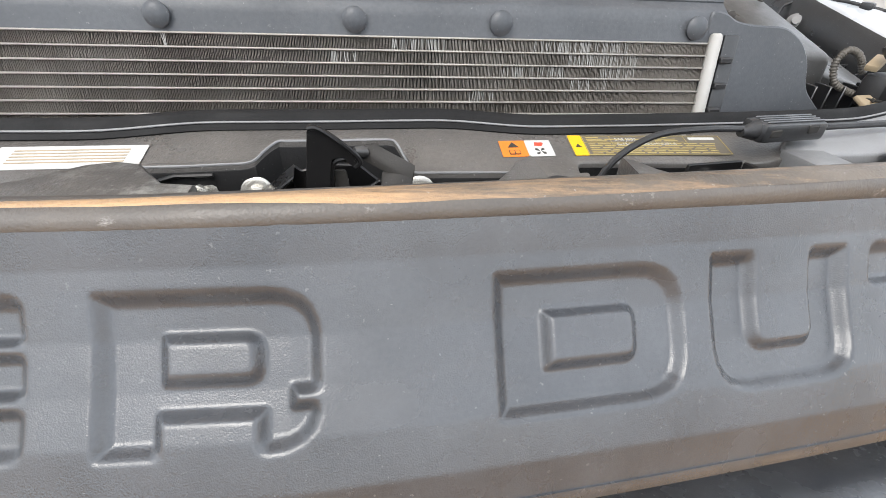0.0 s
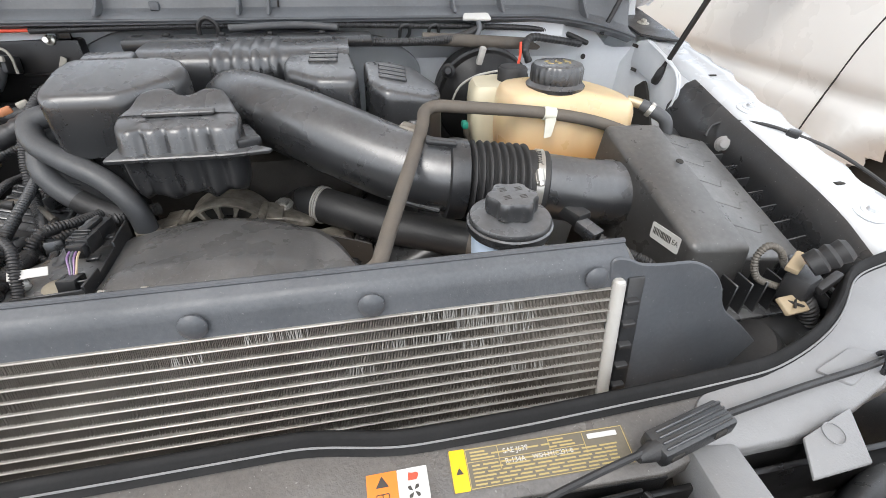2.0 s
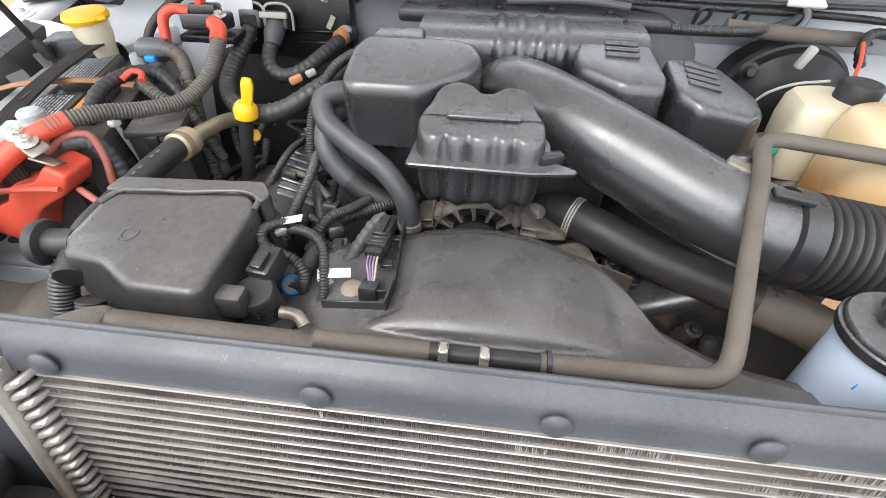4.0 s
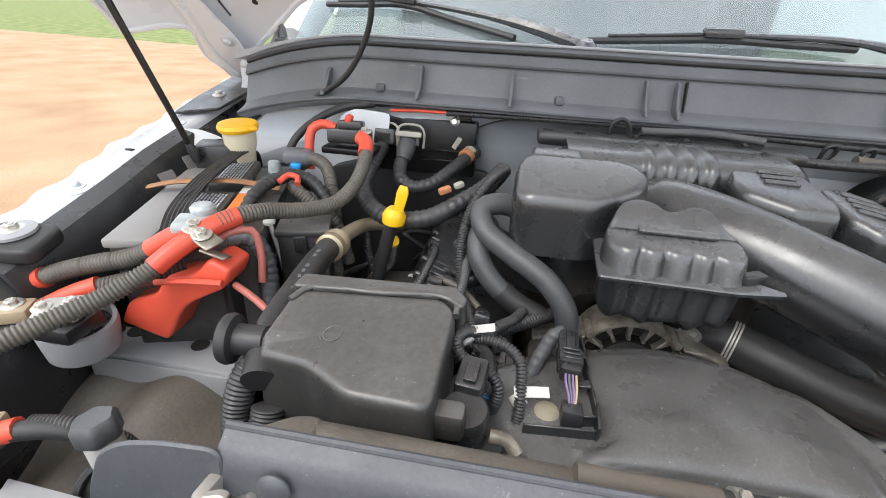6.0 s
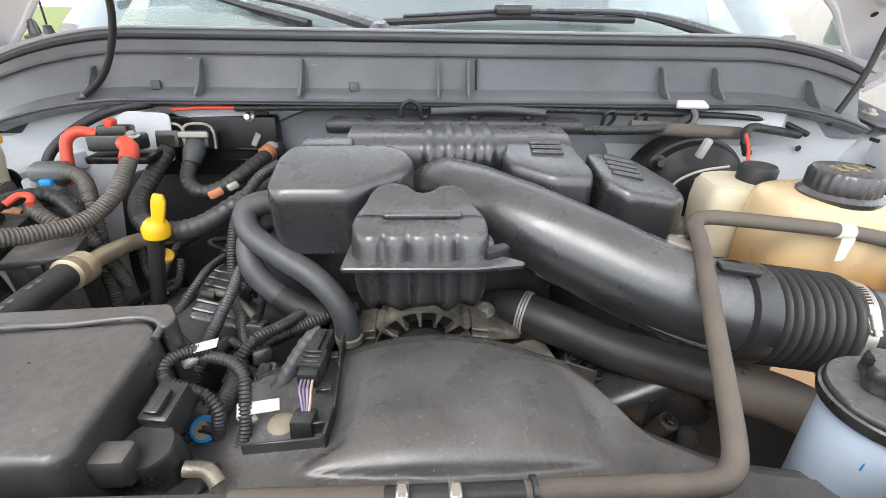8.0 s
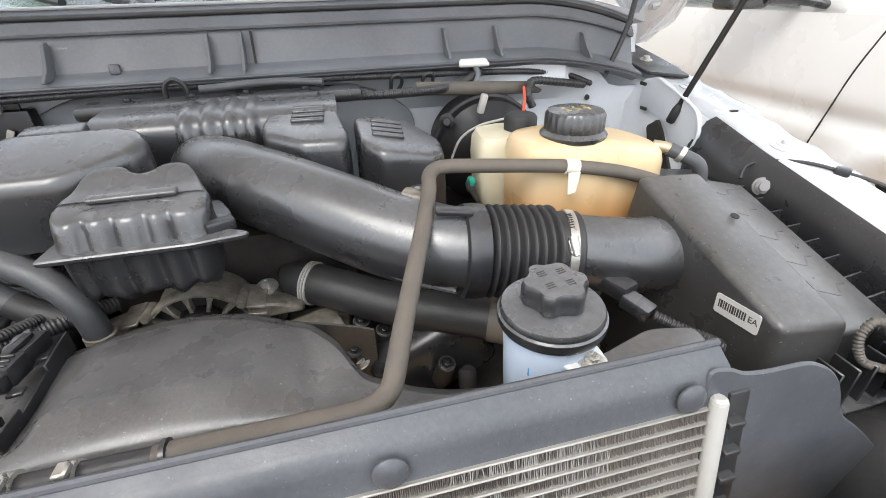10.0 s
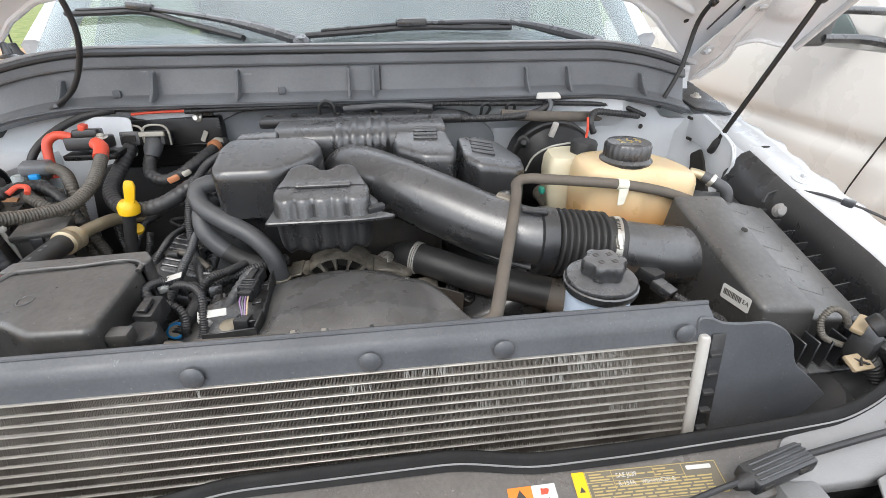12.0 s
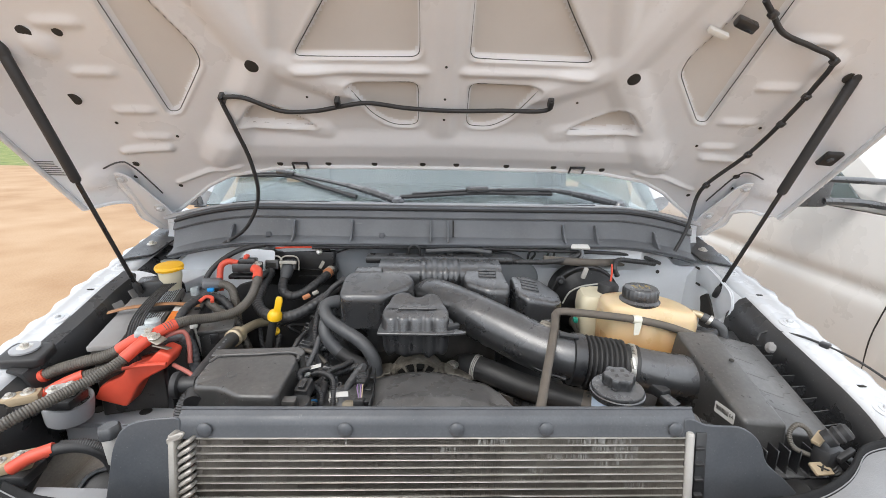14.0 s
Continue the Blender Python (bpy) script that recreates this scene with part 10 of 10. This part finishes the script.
part("arm", box((0.690, 0.500, 1.168), (0.036, 0.010, 0.012), 0.003, 2, (0, -20, 15)), RUBBER, rp)
part("stem", tube([(0.668, 0.512, 1.15), (0.690, 0.505, 1.125), (0.705, 0.500, 1.09)], 0.011, 12, 0.008, ribs=(0.006, 0.002)), RUBBER, rp)
part("arm", box((0.725, 0.545, 1.13), (0.02, 0.07, 0.03), 0.005, 2, (20, 0, 20)), BLACK, rp)
cable("wiring_loom", "loop of dusty loom by the bump post", [(0.664, 0.535, 1.170), (0.652, 0.540, 1.190), (0.636, 0.543, 1.196), (0.624, 0.541, 1.182), (0.628, 0.533, 1.160), (0.648, 0.527, 1.150), (0.67, 0.52, 1.145)], 0.0045, LOOM_DUSTY, (0.005, 0.0015))
yc = thing("lamp_clip", (0.69, 0.52, 1.11), "tan plastic lamp retaining clip", "clip")
part("clip", box((0.649, 0.495, 1.146), (0.032, 0.022, 0.006), 0.002, 2, (25, 0, 5)), TAN, yc)
for a in (45, -45):
    part("cross", box((0.649, 0.493, 1.1495), (0.018, 0.003, 0.003), 0.001, 1, (25, 0, a)), VOID, yc)
part("upper_clip", box((0.658, 0.520, 1.186), (0.030, 0.014, 0.008), 0.002, 2, (0, -20, 30)), TAN, yc)
hl = thing("headlight_housing", (0.70, 0.45, 0.95), "black headlight housing behind the corner cover", "headlight", "headlights")
part("housing", box((0.72, 0.46, 1.02), (0.22, 0.12, 0.14), 0.03, 3, (0, 0, -12)), BLACK, hl)
part("bulb_cap", lathe([(0.045, 0), (0.048, 0.006), (0.048, 0.02), (0.040, 0.026), (0, 0.028)], (0.612, 0.482, 1.072), (-0.75, 0.35, 0.55), 30), RUBBER, hl)
part("bulb_neck", lathe([(0.040, -0.06), (0.044, -0.01), (0.044, 0.0), (0.038, 0.004)], (0.612, 0.482, 1.072), (-0.75, 0.35, 0.55), 30), BLACK, hl)
twigs = None
random.seed(3)
for k in range(36):
    p = V((random.uniform(0.378, 0.425), random.uniform(0.285, 0.345), 1.072 + random.uniform(0, 0.012)))
    d = V((random.uniform(-1, 1), random.uniform(-1, 1), random.uniform(-0.2, 0.4))).normalized() * random.uniform(0.01, 0.022)
    twigs = tube([p, p + d], 0.0009, 5, 0.02, bm=twigs)
tw = single("dry_debris", twigs, TAN, "dry twigs and leaf litter in the cover", "debris", kind="stuff")
part("litter_ledge", box((0.40, 0.315, 1.064), (0.07, 0.08, 0.008), 0.002), ENGINE, sup)

# hidden hoses, brackets and plugs between the battery and the engine
random.seed(77)
for k in range(9):
    x, y = -0.52 + 0.028 * k + random.uniform(-0.02, 0.02), random.uniform(0.80, 1.12)
    z = random.uniform(1.02, 1.12)
    pts = [(x, y, z - 0.12), (x + random.uniform(-0.03, 0.03), y + random.uniform(-0.04, 0.04), z - 0.03), (x + random.uniform(-0.05, 0.05), y + random.uniform(-0.06, 0.06), z + 0.02), (x + random.uniform(-0.09, 0.09), y + random.uniform(-0.1, 0.1), z - 0.01), (x + random.uniform(-0.12, 0.12), y + random.uniform(-0.12, 0.12), z - 0.10)]
    cable("wiring_loom", "dark loom low beside the engine", pts, random.uniform(0.005, 0.011), (RUBBER, LOOM, RUBBER_GREY)[k % 3], (0.006, 0.002) if k % 2 else None)
blk = thing("engine_bracket", (-0.42, 0.90, 1.0), "black cast bracket beside the engine", "bracket")
part("arm", hexa([(-0.46, 0.84, 1.10), (-0.36, 0.86, 1.115), (-0.35, 0.97, 1.12), (-0.45, 0.98, 1.10), (-0.46, 0.84, 0.95), (-0.36, 0.86, 0.95), (-0.35, 0.97, 0.95), (-0.45, 0.98, 0.95)], 0.012, 3), ENGINE, blk)
for x, y in ((-0.44, 0.87), (-0.38, 0.88), (-0.37, 0.95), (-0.43, 0.955)):
    bolt(blk, (x, y, 1.110), (0, -0.2, 1), 0.006, BOLT_STEEL, turn=x * 500)
part("rust_pad", box((-0.475, 0.815, 1.07), (0.05, 0.04, 0.03), 0.006, 2, (0, 10, 20)), RUST, blk, "rust brown pad")
sup_b = thing("battery_tray", (-0.55, 0.86, 1.0), "black plastic wall beside the battery", "battery tray")
part("wall", prism([(-0.60, 0.79), (-0.585, 0.785), (-0.55, 0.92), (-0.62, 1.10), (-0.64, 1.09), (-0.575, 0.92)], 0.98, 1.165, 0.004, 2, 0.004), BLACK, sup_b)
part("rod", tube([(-0.545, 0.875, 1.05), (-0.552, 0.872, 1.15), (-0.562, 0.868, 1.225)], 0.0035, 8, 0.02), TANK, sup_b, "bare steel hold-down rod")
part("rod_nut", lathe([(0.008, 0), (0.009, 0.004), (0.006, 0.010), (0.005, 0.022), (0, 0.022)], (-0.562, 0.868, 1.222), (-0.1, 0, 1), 14), WHITE_PLASTIC, sup_b)
rb = thing("relay_box", (-0.53, 0.90, 1.06), "dusty black relay box beside the battery", "relay box")
part("body", box((-0.527, 0.905, 1.135), (0.072, 0.060, 0.14), 0.005, 2, (0, 0, 17)), BLACK_DUSTY, rb)
part("lid", box((-0.527, 0.905, 1.207), (0.078, 0.066, 0.012), 0.004, 2, (0, 0, 17)), BLACK_DUSTY, rb)
part("latch", box((-0.520, 0.872, 1.192), (0.018, 0.006, 0.026), 0.002, 2, (0, 0, 17)), BLACK, rb)
dl = thing("distribution_plug", (-0.565, 0.985, 1.24), "greyed plug with a blue lock behind the battery", "connector")
part("body", box((-0.60, 1.05, 1.268), (0.05, 0.04, 0.026), 0.009, 3, (0, 5, 20)), TRIM_GREY, dl)
part("blue_lock", box((-0.595, 1.028, 1.258), (0.018, 0.010, 0.010), 0.003, 2), BLUE, dl)
part("red_clip", tube([(-0.575, 0.93, 1.263), (-0.566, 0.945, 1.270), (-0.552, 0.945, 1.268), (-0.546, 0.932, 1.262)], 0.0045, 8, 0.004), RED, dl, "red clip")

fc = thing("fender_cable", (0.80, 0.86, 1.20), "black cable clipped across the fender edge", "cable")
part("cable", tube([(0.800, 0.868, 1.196), (0.812, 0.876, 1.212), (0.835, 0.870, 1.220), (0.868, 0.830, 1.228), (0.899, 0.792, 1.2225), (0.925, 0.745, 1.214), (0.945, 0.68, 1.196), (0.955, 0.60, 1.170), (0.955, 0.50, 1.135)], 0.0027, 8, 0.01), RUBBER, fc)
part("clip", box((0.899, 0.792, 1.222), (0.016, 0.020, 0.014), 0.003, 2, (0, 0, 30)), BLACK, fc)
